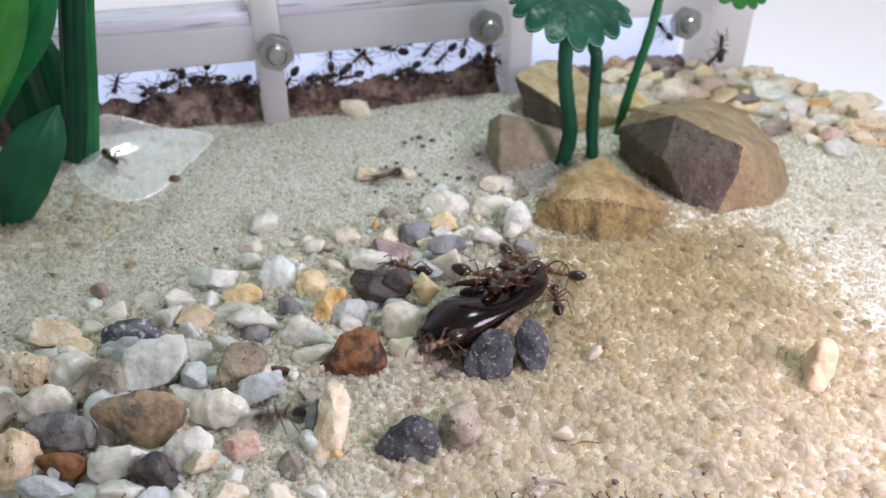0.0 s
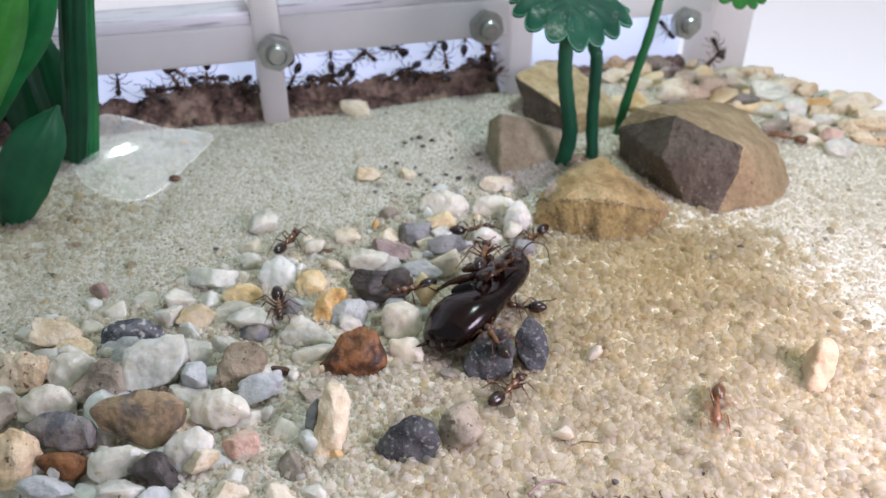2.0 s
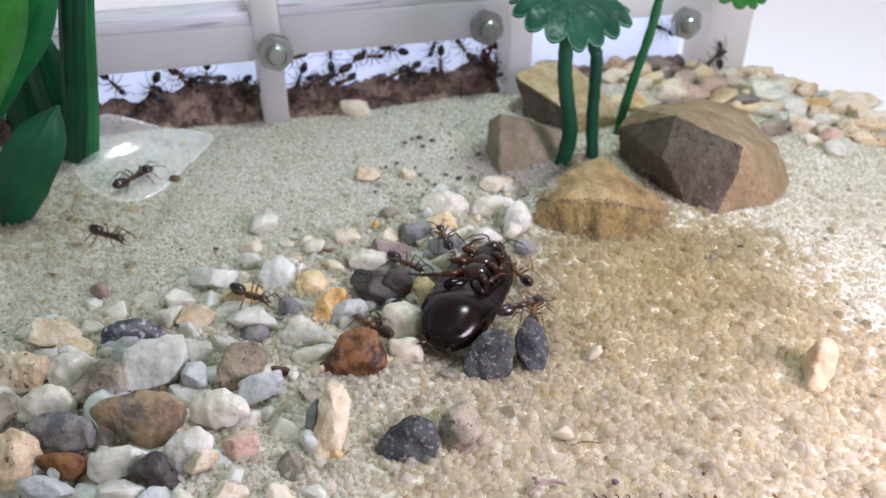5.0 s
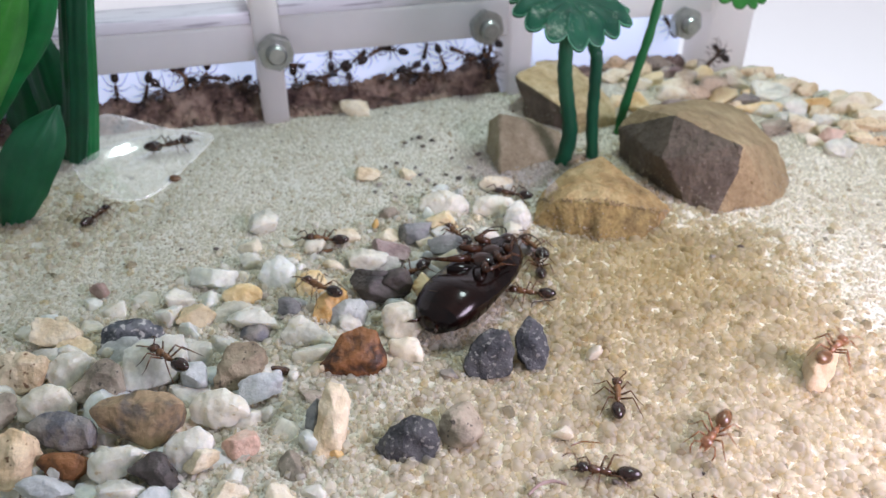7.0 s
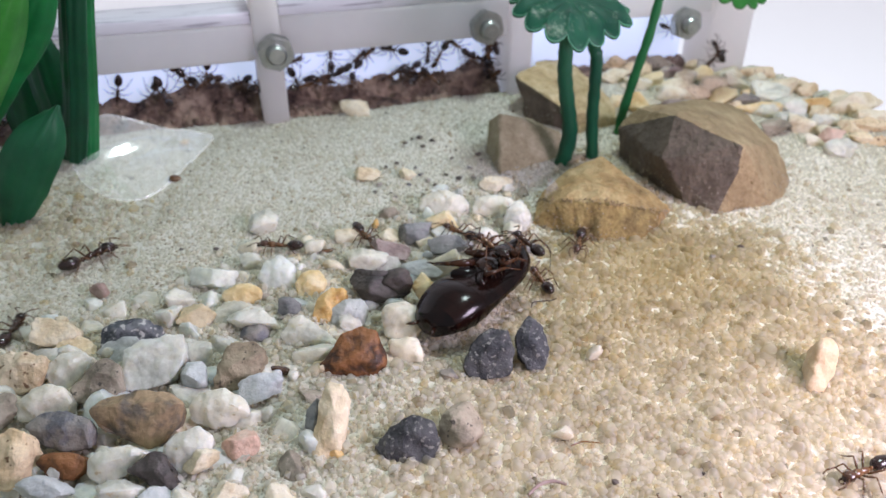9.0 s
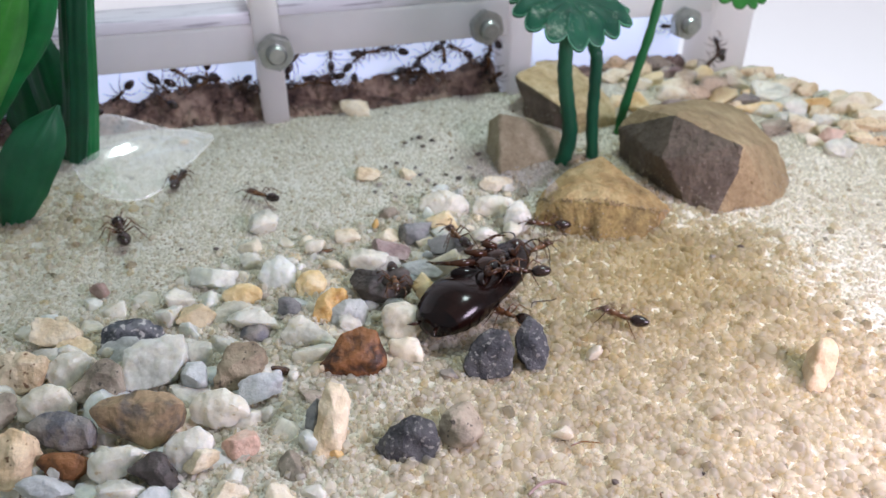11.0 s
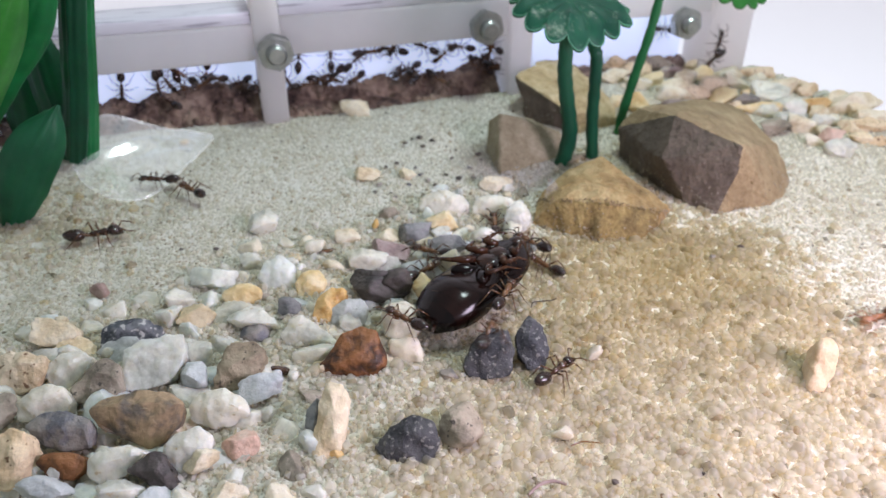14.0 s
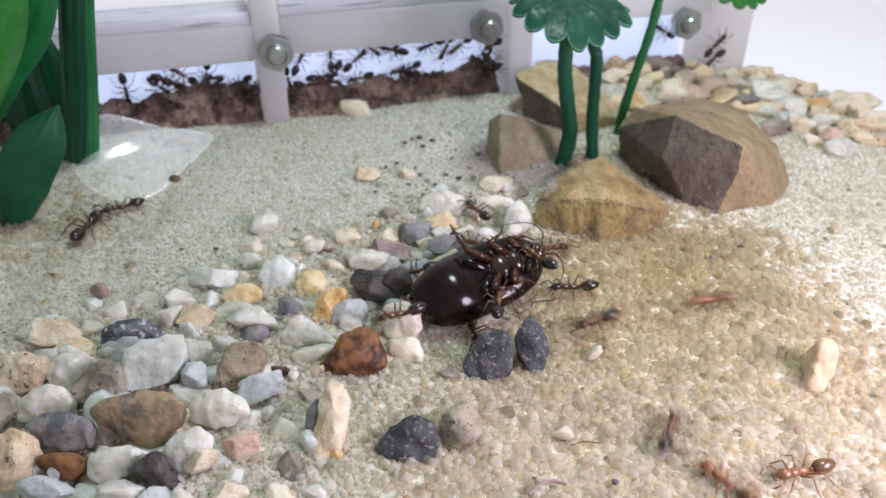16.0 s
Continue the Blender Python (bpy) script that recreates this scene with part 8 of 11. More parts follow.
crumb("grit_speck", SLATE, "tiny dark grit crumb on the pale sand", (-0.00620, 0.12729, 0.00022), (0.00063, 0.00048, 0.00035), 0, 46)
crumb("grit_speck", UMBER, "tiny dark grit crumb on the pale sand", (-0.01341, 0.13209, 0.00017), (0.00048, 0.00037, 0.00027), 0, 47)
crumb("grit_speck", UMBER, "tiny dark grit crumb on the pale sand", (0.00065, 0.13162, 0.00017), (0.00047, 0.00036, 0.00026), 0, 48)
crumb("grit_speck", SLATE, "tiny dark grit crumb on the pale sand", (0.00504, 0.13448, 0.00020), (0.00056, 0.00043, 0.00031), 0, 49)
crumb("grit_speck", SLATE, "tiny dark grit crumb on the pale sand", (-0.02282, 0.08623, 0.00021), (0.00058, 0.00045, 0.00033), 0, 50)
crumb("grit_speck", UMBER, "tiny dark grit crumb on the pale sand", (-0.02267, 0.08895, 0.00017), (0.00047, 0.00036, 0.00026), 0, 51)
crumb("grit_speck", SLATE, "tiny dark grit crumb on the pale sand", (-0.04932, 0.08541, 0.00014), (0.00040, 0.00031, 0.00022), 0, 52)
crumb("grit_speck", UMBER, "tiny dark grit crumb on the pale sand", (-0.03641, 0.10463, 0.00019), (0.00053, 0.00041, 0.00030), 0, 53)
strand("thin reddish insect leg on the grit", ANT_AMBER, [(0.01449, 0.06196, 0.00090), (0.01588, 0.06265, 0.00090), (0.01791, 0.06248, 0.00090)], 0.00011)
strand("curved mauve husk strand on the grit", MAUVE, [(0.00903, 0.05509, 0.00090), (0.01037, 0.05645, 0.00090), (0.01195, 0.05691, 0.00090), (0.01328, 0.05645, 0.00090)], 0.00022)
strand("broken dark insect leg on the grit", ANT_DARK, [(0.01257, 0.08837, 0.00090), (0.01311, 0.08973, 0.00090), (0.01561, 0.09015, 0.00090), (0.01649, 0.09071, 0.00090)], 0.0001)
def ridge_grains(points, count, seed):
    """A row of sand grains that lies along the broken edge of a rock."""
    rng = random.Random(seed)
    line = curve_points(points, 12)
    bm = bmesh.new()
    for _ in range(count):
        at = line[rng.randrange(len(line))] + Vector((rng.uniform(-0.0004, 0.0004), rng.uniform(-0.0006, 0.0004), rng.uniform(-0.0004, 0.0002)))
        r = rng.uniform(0.00012, 0.00028)
        ball(bm, at, (r, r * rng.uniform(0.7, 1), r * rng.uniform(0.7, 1)), Euler((rng.random() * 3, rng.random() * 3, 0)).to_matrix(), 1)
    tagged(part("sand_grains", bm, ROCK, smooth=False), "pale sand grains along the edge of the ochre rock", "sand", kind="stuff")


ridge_grains(((0.0170, 0.1215, 0.0009), (0.0191, 0.1140, 0.0045), (0.0258, 0.1118, 0.0057), (0.0314, 0.1127, 0.0042), (0.0371, 0.1135, 0.0027)), 150, 4)
insect_wing((0.01841, 0.11776, 0.00350), (70, 20, 25))


# ---- what moves ----
POOL = {kind.name: [kind] + [copy_thing(kind, Matrix.Identity(4)) for _ in range(count - 1)] for kind, count in ((WORKER, 63), (DARK, 56), (RED, 13), (MAJOR, 3))}


def fresh_ant(kind):
    """The next ant of its kind that has no task yet."""
    return POOL[kind.name].pop()


def crawl(kind, seed, rows):
    """An ant on its way: rows of seconds, place and heading. Its legs step by the way that it makes."""
    ant = fresh_ant(kind)
    rng = random.Random(seed)
    path = [(t, pose(x, y, z, 0, 0, yaw)) for t, x, y, z, yaw in rows]
    walk(ant, path)
    legs = [child for child in ant.children if child.name.startswith("leg")]
    feelers = [child for child in ant.children if child.name.startswith("antenna")]
    beat = []
    way = 0.0
    for (t0, x0, y0, z0, a0), (t1, x1, y1, z1, a1) in zip(rows, rows[1:]):
        far = math.hypot(x1 - x0, y1 - y0) + abs(a1 - a0) * 0.00004
        calm = far < 0.0025
        steps = max(1, min(12, round((t1 - t0) / (0.5 if calm else 0.1))))
        for k in range(steps):
            beat.append((t0 + (t1 - t0) * k / steps, way + far * k / steps))
        way += far
    beat.append((16.0, way))
    beat = [b for i, b in enumerate(beat) if i == 0 or b[0] - beat[i - 1][0] > 0.04]
    base = rng.uniform(0, 6)
    for i, leg in enumerate(legs):
        side = -1 if leg.location.y < 0 else 1
        phase = base + (math.pi if i % 2 else 0.0)
        at = leg.location.copy()
        turned = []
        for t, d in beat:
            s = math.sin(d / 0.0042 * 2 * math.pi * 0.5 + phase + 0.6 * math.sin(t * 2.3 + seed))
            turned.append((t, Matrix.Translation(at) @ pose(0, 0, 0, side * 7 * max(0.0, math.cos(d / 0.0042 * math.pi + phase)), 0, side * 17 * s)))
        walk(leg, turned)
    for i, feeler in enumerate(feelers):
        at = feeler.location.copy()
        walk(feeler, [(t, Matrix.Translation(at) @ pose(0, 0, 0, 10 * math.sin(t * 5 + i * 2 + seed), 8 * math.sin(t * 7 + seed), 16 * math.sin(t * 4.1 + i + seed))) for t in [k * 0.4 for k in range(41)]])
    return ant


def nest_ant(kind, at, turn, spin):
    """An ant inside the nest."""
    ant = fresh_ant(kind)
    ant.matrix_basis = (WALL @ pose(*at, *turn) @ pose(0, 0, 0, 0, 0, spin)) @ Matrix.Diagonal((*ant.scale, 1))
    ant["group"] = "ants in the nest"
    return ant


def nest_ants():
    """Workers crowd on the soil, and some climb the pale backing."""
    rng = random.Random(21)
    crowd = []
    for k in range(34):
        s, d = rng.uniform(-0.062, 0.074), rng.uniform(0.002, 0.009)
        top = 0.0030 + 0.0026 * math.exp(-((s - 0.004) / 0.02) ** 2)
        crowd.append((nest_ant((DARK, WORKER, DARK)[k % 3], (s, d, top + rng.uniform(0.0005, 0.0025)), (rng.uniform(-25, 25), rng.uniform(-30, 30), 0), rng.uniform(0, 360)), 0))
    for k in range(20):
        s, z = rng.uniform(-0.055, 0.072), rng.uniform(0.0055, 0.0120)
        crowd.append((nest_ant((DARK, WORKER)[k % 2], (s, 0.0110, z), (90, 0, 0), rng.uniform(0, 360)), 1))
    for k in range(5):
        crowd.append((nest_ant(WORKER, (0.0722, 0.004 + 0.0012 * k, 0.005 + 0.0022 * k), (90, 0, -70), rng.uniform(60, 120)), 1))
    for k in range(3):
        crowd.append((nest_ant(DARK, ((0.1285 + 0.0016 * k, -0.0009, 0.004 + 0.0026 * k) if k < 2 else (0.121, 0.0110, 0.0085)), (90, 0, 0), rng.uniform(0, 360)), 1))
    for k, (ant, climbs) in enumerate(crowd):
        if k % 3 == 2:
            continue
        rest = ant.matrix_basis.to_translation(), ant.matrix_basis.to_quaternion().to_matrix().to_4x4()
        rows, spin, go = [], 0.0, Vector()
        for i in range(13):
            rows.append((16.0 * i / 12, Matrix.Translation(rest[0] + rest[1].to_3x3() @ go) @ rest[1] @ pose(0, 0, 0, 0, 0, spin)))
            spin += rng.uniform(-40, 40)
            go += mm(rng.uniform(-1.3, 1.3), rng.uniform(-1.3, 1.3), 0)
            go *= 0.85
        walk(ant, rows)


def motions():
    nest_ants()
    walk(ROACH, [(0.00, pose(0.0064, 0.0850, 0.0042, -20, -6, 38.7)), (1.50, pose(0.0061, 0.0852, 0.0042, -20, -6, 40.2)), (2.00, pose(0.0055, 0.0870, 0.0042, -27, -6, 55.5)), (2.50, pose(0.0056, 0.0880, 0.0042, -34, -6, 57.3)), (3.00, pose(0.0053, 0.0868, 0.0042, -32, -6, 56.6)), (3.50, pose(0.0053, 0.0868, 0.0042, -25, -6, 57.4)), (4.00, pose(0.0038, 0.0868, 0.0042, -9, -6, 67.0)), (6.50, pose(0.0041, 0.0907, 0.0042, 0, -6, 64.1)), (7.00, pose(0.0045, 0.0910, 0.0042, -4, -6, 54.5)), (7.50, pose(0.0048, 0.0905, 0.0042, -5, -6, 53.7)), (8.00, pose(0.0050, 0.0901, 0.0042, -5, -6, 52.7)), (9.00, pose(0.0051, 0.0898, 0.0042, -8, -6, 49.3)), (11.50, pose(0.0051, 0.0899, 0.0042, -6, -6, 50.7)), (12.00, pose(0.0052, 0.0904, 0.0042, -4, -6, 49.1)), (13.00, pose(0.0052, 0.0905, 0.0042, -6, -6, 49.5)), (14.00, pose(0.0051, 0.0906, 0.0042, -4, -6, 49.4)), (14.50, pose(0.0051, 0.0907, 0.0042, -5, -6, 48.2)), (15.00, pose(0.0052, 0.0909, 0.0042, 5, -6, 36.2)), (15.50, pose(0.0057, 0.0910, 0.0042, 10, -6, 35.3)), (16.00, pose(0.0059, 0.0912, 0.0042, 30, -6, 31.5))])
    crawl(DARK, 1, [(0.00, -0.0639, 0.1343, 0.0018, 310), (0.05, -0.0636, 0.1350, 0.0018, 370), (0.10, -0.0634, 0.1357, 0.0018, 430), (0.40, -0.0601, 0.1447, 0.0019, 430), (0.45, -0.0599, 0.1454, 0.0019, 380), (0.50, -0.0596, 0.1461, 0.0019, 330), (0.58, -0.0662, 0.1437, 0.0011, 265), (0.66, -0.0727, 0.1414, 0.0004, 200), (0.72, -0.0765, 0.1400, -0.0040, 200), (16.00, -0.0765, 0.1400, -0.0040, 200)])
    crawl(WORKER, 2, [(0.00, -0.0105, 0.1300, 0.0002, 216), (0.11, -0.0026, 0.1335, 0.0003, 272), (0.21, 0.0054, 0.1369, 0.0003, 328), (0.32, 0.0133, 0.1404, 0.0004, 384), (0.38, 0.0170, 0.1420, -0.0060, 384), (16.00, 0.0170, 0.1420, -0.0060, 384)])
    crawl(WORKER, 3, [(0.00, -0.0050, 0.0963, 0.0014, 157), (0.50, -0.0049, 0.0910, 0.0034, 161), (1.00, -0.0029, 0.0892, 0.0031, 196), (1.50, -0.0025, 0.0900, 0.0036, 196), (2.00, -0.0042, 0.0903, 0.0020, 205), (2.50, -0.0056, 0.0906, -0.0011, 230), (3.00, -0.0056, 0.0924, -0.0012, 232), (3.50, -0.0059, 0.0897, 0.0006, 243), (4.00, -0.0079, 0.0861, -0.0007, 240), (6.50, -0.0076, 0.0896, 0.0018, 245), (6.56, -0.0080, 0.0908, 0.0011, 175), (6.62, -0.0083, 0.0920, 0.0004, 106), (6.68, -0.0090, 0.0945, -0.0060, 106), (16.00, -0.0090, 0.0945, -0.0060, 106)])
    crawl(DARK, 4, [(0.00, -0.0188, 0.0663, 0.0006, 192), (0.11, -0.0173, 0.0579, 0.0006, 236), (0.21, -0.0158, 0.0495, 0.0006, 280), (16.00, -0.0158, 0.0495, 0.0006, 280)])
    crawl(WORKER, 5, [(0.00, 0.0111, 0.1025, -0.0004, 299), (0.50, 0.0171, 0.1024, 0.0002, 284), (0.60, 0.0160, 0.1005, 0.0013, 241), (0.90, 0.0094, 0.0882, 0.0083, 241), (1.00, 0.0083, 0.0863, 0.0094, 275), (1.10, 0.0087, 0.0883, 0.0082, 260), (1.40, 0.0109, 0.1013, 0.0009, 260), (1.50, 0.0113, 0.1033, -0.0003, 232), (1.60, 0.0118, 0.1040, -0.0003, 236), (1.90, 0.0148, 0.1086, -0.0006, 236), (2.00, 0.0153, 0.1093, -0.0006, 230), (2.50, 0.0143, 0.1034, 0.0010, 157), (2.60, 0.0131, 0.1032, 0.0009, 187), (2.90, 0.0052, 0.1023, 0.0003, 187), (2.93, 0.0048, 0.1022, 0.0003, 129), (2.97, 0.0044, 0.1022, 0.0002, 72), (3.00, 0.0040, 0.1021, 0.0002, 14), (3.10, 0.0051, 0.1022, 0.0003, 3), (3.40, 0.0117, 0.1025, 0.0012, 3), (3.45, 0.0123, 0.1026, 0.0012, 66), (3.50, 0.0128, 0.1026, 0.0013, 128), (4.00, 0.0121, 0.0994, -0.0004, 130), (6.50, 0.0114, 0.0957, -0.0005, 99), (7.00, 0.0130, 0.0929, -0.0006, 170), (7.50, 0.0091, 0.0897, -0.0013, 121), (7.55, 0.0081, 0.0892, -0.0011, 163), (7.60, 0.0071, 0.0887, -0.0010, 206), (7.90, -0.0054, 0.0827, 0.0011, 206), (8.00, -0.0074, 0.0817, 0.0014, 140), (8.50, -0.0014, 0.0785, 0.0044, 183), (8.55, -0.0004, 0.0795, 0.0041, 115), (8.60, 0.0006, 0.0806, 0.0038, 47), (8.90, 0.0129, 0.0938, 0.0001, 47), (9.00, 0.0149, 0.0959, -0.0005, 109), (9.54, 0.0146, 0.0970, 0.0006, 105), (9.87, 0.0130, 0.0979, 0.0006, 151), (10.12, 0.0133, 0.0986, 0.0006, 108), (10.37, 0.0137, 0.0992, 0.0006, 64), (10.48, 0.0129, 0.0997, 0.0007, 108), (10.58, 0.0121, 0.1001, 0.0008, 152), (10.77, 0.0132, 0.1010, 0.0010, 94), (10.96, 0.0144, 0.1018, 0.0012, 36), (11.23, 0.0139, 0.1023, 0.0013, 85), (11.50, 0.0134, 0.1028, 0.0015, 134), (12.00, 0.0137, 0.1030, 0.0016, 113), (12.50, 0.0135, 0.1032, 0.0018, 134), (13.00, 0.0139, 0.0983, -0.0004, 104), (13.50, 0.0163, 0.0979, -0.0001, 135), (14.00, 0.0160, 0.0997, -0.0003, 133), (14.03, 0.0161, 0.0994, -0.0003, 183), (14.07, 0.0161, 0.0991, -0.0003, 233), (14.10, 0.0162, 0.0988, -0.0002, 283), (14.40, 0.0176, 0.0931, 0.0002, 283), (14.45, 0.0177, 0.0927, 0.0003, 243), (14.50, 0.0178, 0.0922, 0.0003, 203), (14.75, 0.0152, 0.0920, 0.0034, 155), (15.00, 0.0127, 0.0918, 0.0064, 107), (15.50, 0.0098, 0.0912, -0.0010, 92), (16.00, 0.0076, 0.0850, 0.0033, 83)])
    crawl(WORKER, 6, [(0.00, 0.0179, 0.0962, 0.0005, 162), (0.50, 0.0174, 0.0948, -0.0002, 145), (1.00, 0.0175, 0.0982, 0.0000, 187), (1.50, 0.0175, 0.0960, 0.0005, 189), (1.62, 0.0084, 0.0939, 0.0004, 193), (1.68, 0.0045, 0.0930, -0.0055, 193), (16.00, 0.0045, 0.0930, -0.0055, 193)])
    crawl(DARK, 7, [(0.00, 0.0164, 0.0901, -0.0000, 90), (0.50, 0.0151, 0.0833, 0.0038, 90), (1.00, 0.0164, 0.0898, -0.0001, 83), (1.50, 0.0147, 0.0920, -0.0002, 74), (1.75, 0.0130, 0.0910, -0.0006, 123), (2.00, 0.0113, 0.0899, -0.0010, 172), (2.25, 0.0128, 0.0898, -0.0009, 130), (2.50, 0.0143, 0.0897, -0.0008, 87), (2.60, 0.0147, 0.0906, -0.0007, 68), (2.90, 0.0169, 0.0963, 0.0002, 68), (3.00, 0.0173, 0.0972, 0.0003, 132), (3.10, 0.0170, 0.0964, 0.0009, 69), (3.40, 0.0150, 0.0912, 0.0043, 69), (3.50, 0.0147, 0.0904, 0.0049, 125), (3.55, 0.0140, 0.0895, 0.0049, 87), (3.60, 0.0132, 0.0887, 0.0050, 50), (3.90, 0.0040, 0.0776, 0.0055, 50), (4.00, 0.0025, 0.0759, 0.0056, 114), (4.52, 0.0049, 0.0783, 0.0055, 44), (4.73, 0.0054, 0.0819, 0.0054, 82), (4.96, 0.0094, 0.0814, 0.0054, 37), (5.19, 0.0133, 0.0809, 0.0053, -8), (5.41, 0.0132, 0.0829, 0.0052, 43), (5.64, 0.0131, 0.0850, 0.0052, 93), (6.20, 0.0120, 0.0896, 0.0051, 103), (6.50, 0.0132, 0.0928, 0.0050, 82), (6.60, 0.0134, 0.0937, 0.0043, 77), (6.90, 0.0147, 0.0991, 0.0002, 77), (7.00, 0.0149, 0.1000, -0.0005, 93), (7.25, 0.0151, 0.1006, -0.0003, 154), (7.50, 0.0152, 0.1012, -0.0001, 214), (8.00, 0.0150, 0.0971, 0.0000, 155), (8.50, 0.0128, 0.0955, -0.0001, 203), (8.75, 0.0126, 0.0950, 0.0034, 162), (9.00, 0.0123, 0.0944, 0.0069, 121), (11.50, 0.0112, 0.0877, 0.0058, 180), (12.00, 0.0134, 0.0937, -0.0003, 147), (12.50, 0.0132, 0.0908, -0.0005, 143), (12.62, 0.0084, 0.0920, 0.0004, 166), (12.68, 0.0045, 0.0930, -0.0055, 166), (16.00, 0.0045, 0.0930, -0.0055, 166)])
    crawl(WORKER, 8, [(0.00, -0.0001, 0.0746, 0.0047, 215), (0.09, 0.0017, 0.0819, 0.0026, 145), (0.18, 0.0035, 0.0891, 0.0004, 76), (0.24, 0.0045, 0.0930, -0.0055, 76), (16.00, 0.0045, 0.0930, -0.0055, 76)])
    crawl(WORKER, 9, [(0.00, 0.0046, 0.0833, 0.0092, 341), (0.05, 0.0047, 0.0843, 0.0086, 392), (0.10, 0.0049, 0.0854, 0.0080, 442), (0.40, 0.0067, 0.0985, 0.0008, 442), (0.45, 0.0069, 0.0996, 0.0002, 397), (0.50, 0.0070, 0.1006, -0.0004, 351), (1.00, 0.0048, 0.1025, -0.0004, 375), (1.50, 0.0042, 0.1040, -0.0006, 385), (2.00, 0.0047, 0.1094, 0.0005, 372), (2.10, 0.0063, 0.1115, 0.0004, 413), (2.40, 0.0162, 0.1246, 0.0001, 413), (2.50, 0.0178, 0.1267, 0.0000, 441), (2.56, 0.0221, 0.1249, 0.0002, 389), (2.62, 0.0263, 0.1231, 0.0004, 337), (2.68, 0.0300, 0.1215, -0.0040, 337), (16.00, 0.0300, 0.1215, -0.0040, 337)])
    crawl(MAJOR, 10, [(0.00, -0.0816, 0.1086, 0.0006, 1), (0.08, -0.0816, 0.1086, 0.0006, 1), (0.22, -0.0683, 0.1088, 0.0005, 55), (0.36, -0.0550, 0.1091, 0.0004, 110), (0.50, -0.0417, 0.1094, 0.0003, 164), (0.55, -0.0417, 0.1088, 0.0003, 217), (0.60, -0.0417, 0.1081, 0.0003, 271), (0.90, -0.0416, 0.1002, 0.0003, 271), (1.00, -0.0416, 0.0989, 0.0003, 264), (1.21, -0.0588, 0.0985, 0.0004, 223), (1.42, -0.0759, 0.0982, 0.0006, 181), (16.00, -0.0759, 0.0982, 0.0006, 181)])
    crawl(WORKER, 11, [(0.00, 0.0045, 0.0930, -0.0055, 12), (0.29, 0.0045, 0.0930, -0.0055, 12), (0.35, 0.0084, 0.0939, 0.0004, 12), (0.43, 0.0146, 0.0952, 0.0006, 70), (0.50, 0.0208, 0.0966, 0.0008, 128), (0.65, 0.0084, 0.0939, 0.0004, 192), (0.71, 0.0045, 0.0930, -0.0055, 192), (16.00, 0.0045, 0.0930, -0.0055, 192)])
    crawl(WORKER, 12, [(0.00, -0.0090, 0.0945, -0.0060, -108), (0.82, -0.0090, 0.0945, -0.0060, -108), (0.88, -0.0102, 0.0907, 0.0004, -108), (1.00, -0.0126, 0.0835, 0.0017, -134), (1.25, -0.0118, 0.0864, 0.0021, -185), (1.50, -0.0111, 0.0894, 0.0025, -236), (1.55, -0.0101, 0.0893, 0.0029, -301), (1.60, -0.0091, 0.0892, 0.0033, -366), (1.90, 0.0034, 0.0880, 0.0083, -366), (1.95, 0.0044, 0.0879, 0.0087, -324), (2.00, 0.0054, 0.0878, 0.0091, -283), (2.50, 0.0047, 0.0889, 0.0087, -262), (2.75, 0.0075, 0.0906, 0.0080, -216), (3.00, 0.0103, 0.0922, 0.0073, -169), (3.25, 0.0080, 0.0910, 0.0075, -228), (3.50, 0.0056, 0.0898, 0.0077, -286), (3.60, 0.0052, 0.0914, 0.0071, -257), (3.90, 0.0029, 0.1016, 0.0032, -257), (4.00, 0.0025, 0.1032, 0.0026, -253), (6.50, -0.0006, 0.1033, 0.0026, -260), (7.00, 0.0025, 0.1078, 0.0005, -237), (7.50, 0.0032, 0.1087, 0.0007, -207), (8.00, 0.0043, 0.1094, 0.0007, -193), (8.50, 0.0043, 0.1095, 0.0008, -191), (9.00, 0.0028, 0.1083, 0.0006, -216), (11.50, 0.0024, 0.1032, 0.0026, -242), (12.00, 0.0024, 0.1027, 0.0021, -193), (12.50, 0.0020, 0.1027, 0.0021, -195), (13.00, 0.0020, 0.1026, 0.0019, -202), (13.50, -0.0004, 0.1019, 0.0014, -183), (14.00, -0.0015, 0.1018, 0.0009, -198), (14.50, -0.0018, 0.1017, 0.0006, -163), (14.60, -0.0031, 0.1024, 0.0006, -210), (14.90, -0.0113, 0.1072, 0.0003, -210), (15.00, -0.0126, 0.1079, 0.0003, -163), (15.10, -0.0117, 0.1078, 0.0006, -189), (15.40, -0.0060, 0.1068, 0.0028, -189), (15.45, -0.0056, 0.1068, 0.0029, -150), (15.50, -0.0051, 0.1067, 0.0031, -110), (15.55, -0.0038, 0.1066, 0.0029, -58), (15.60, -0.0025, 0.1064, 0.0027, -6), (15.90, 0.0140, 0.1048, 0.0003, -6), (16.00, 0.0166, 0.1045, -0.0001, 0)])
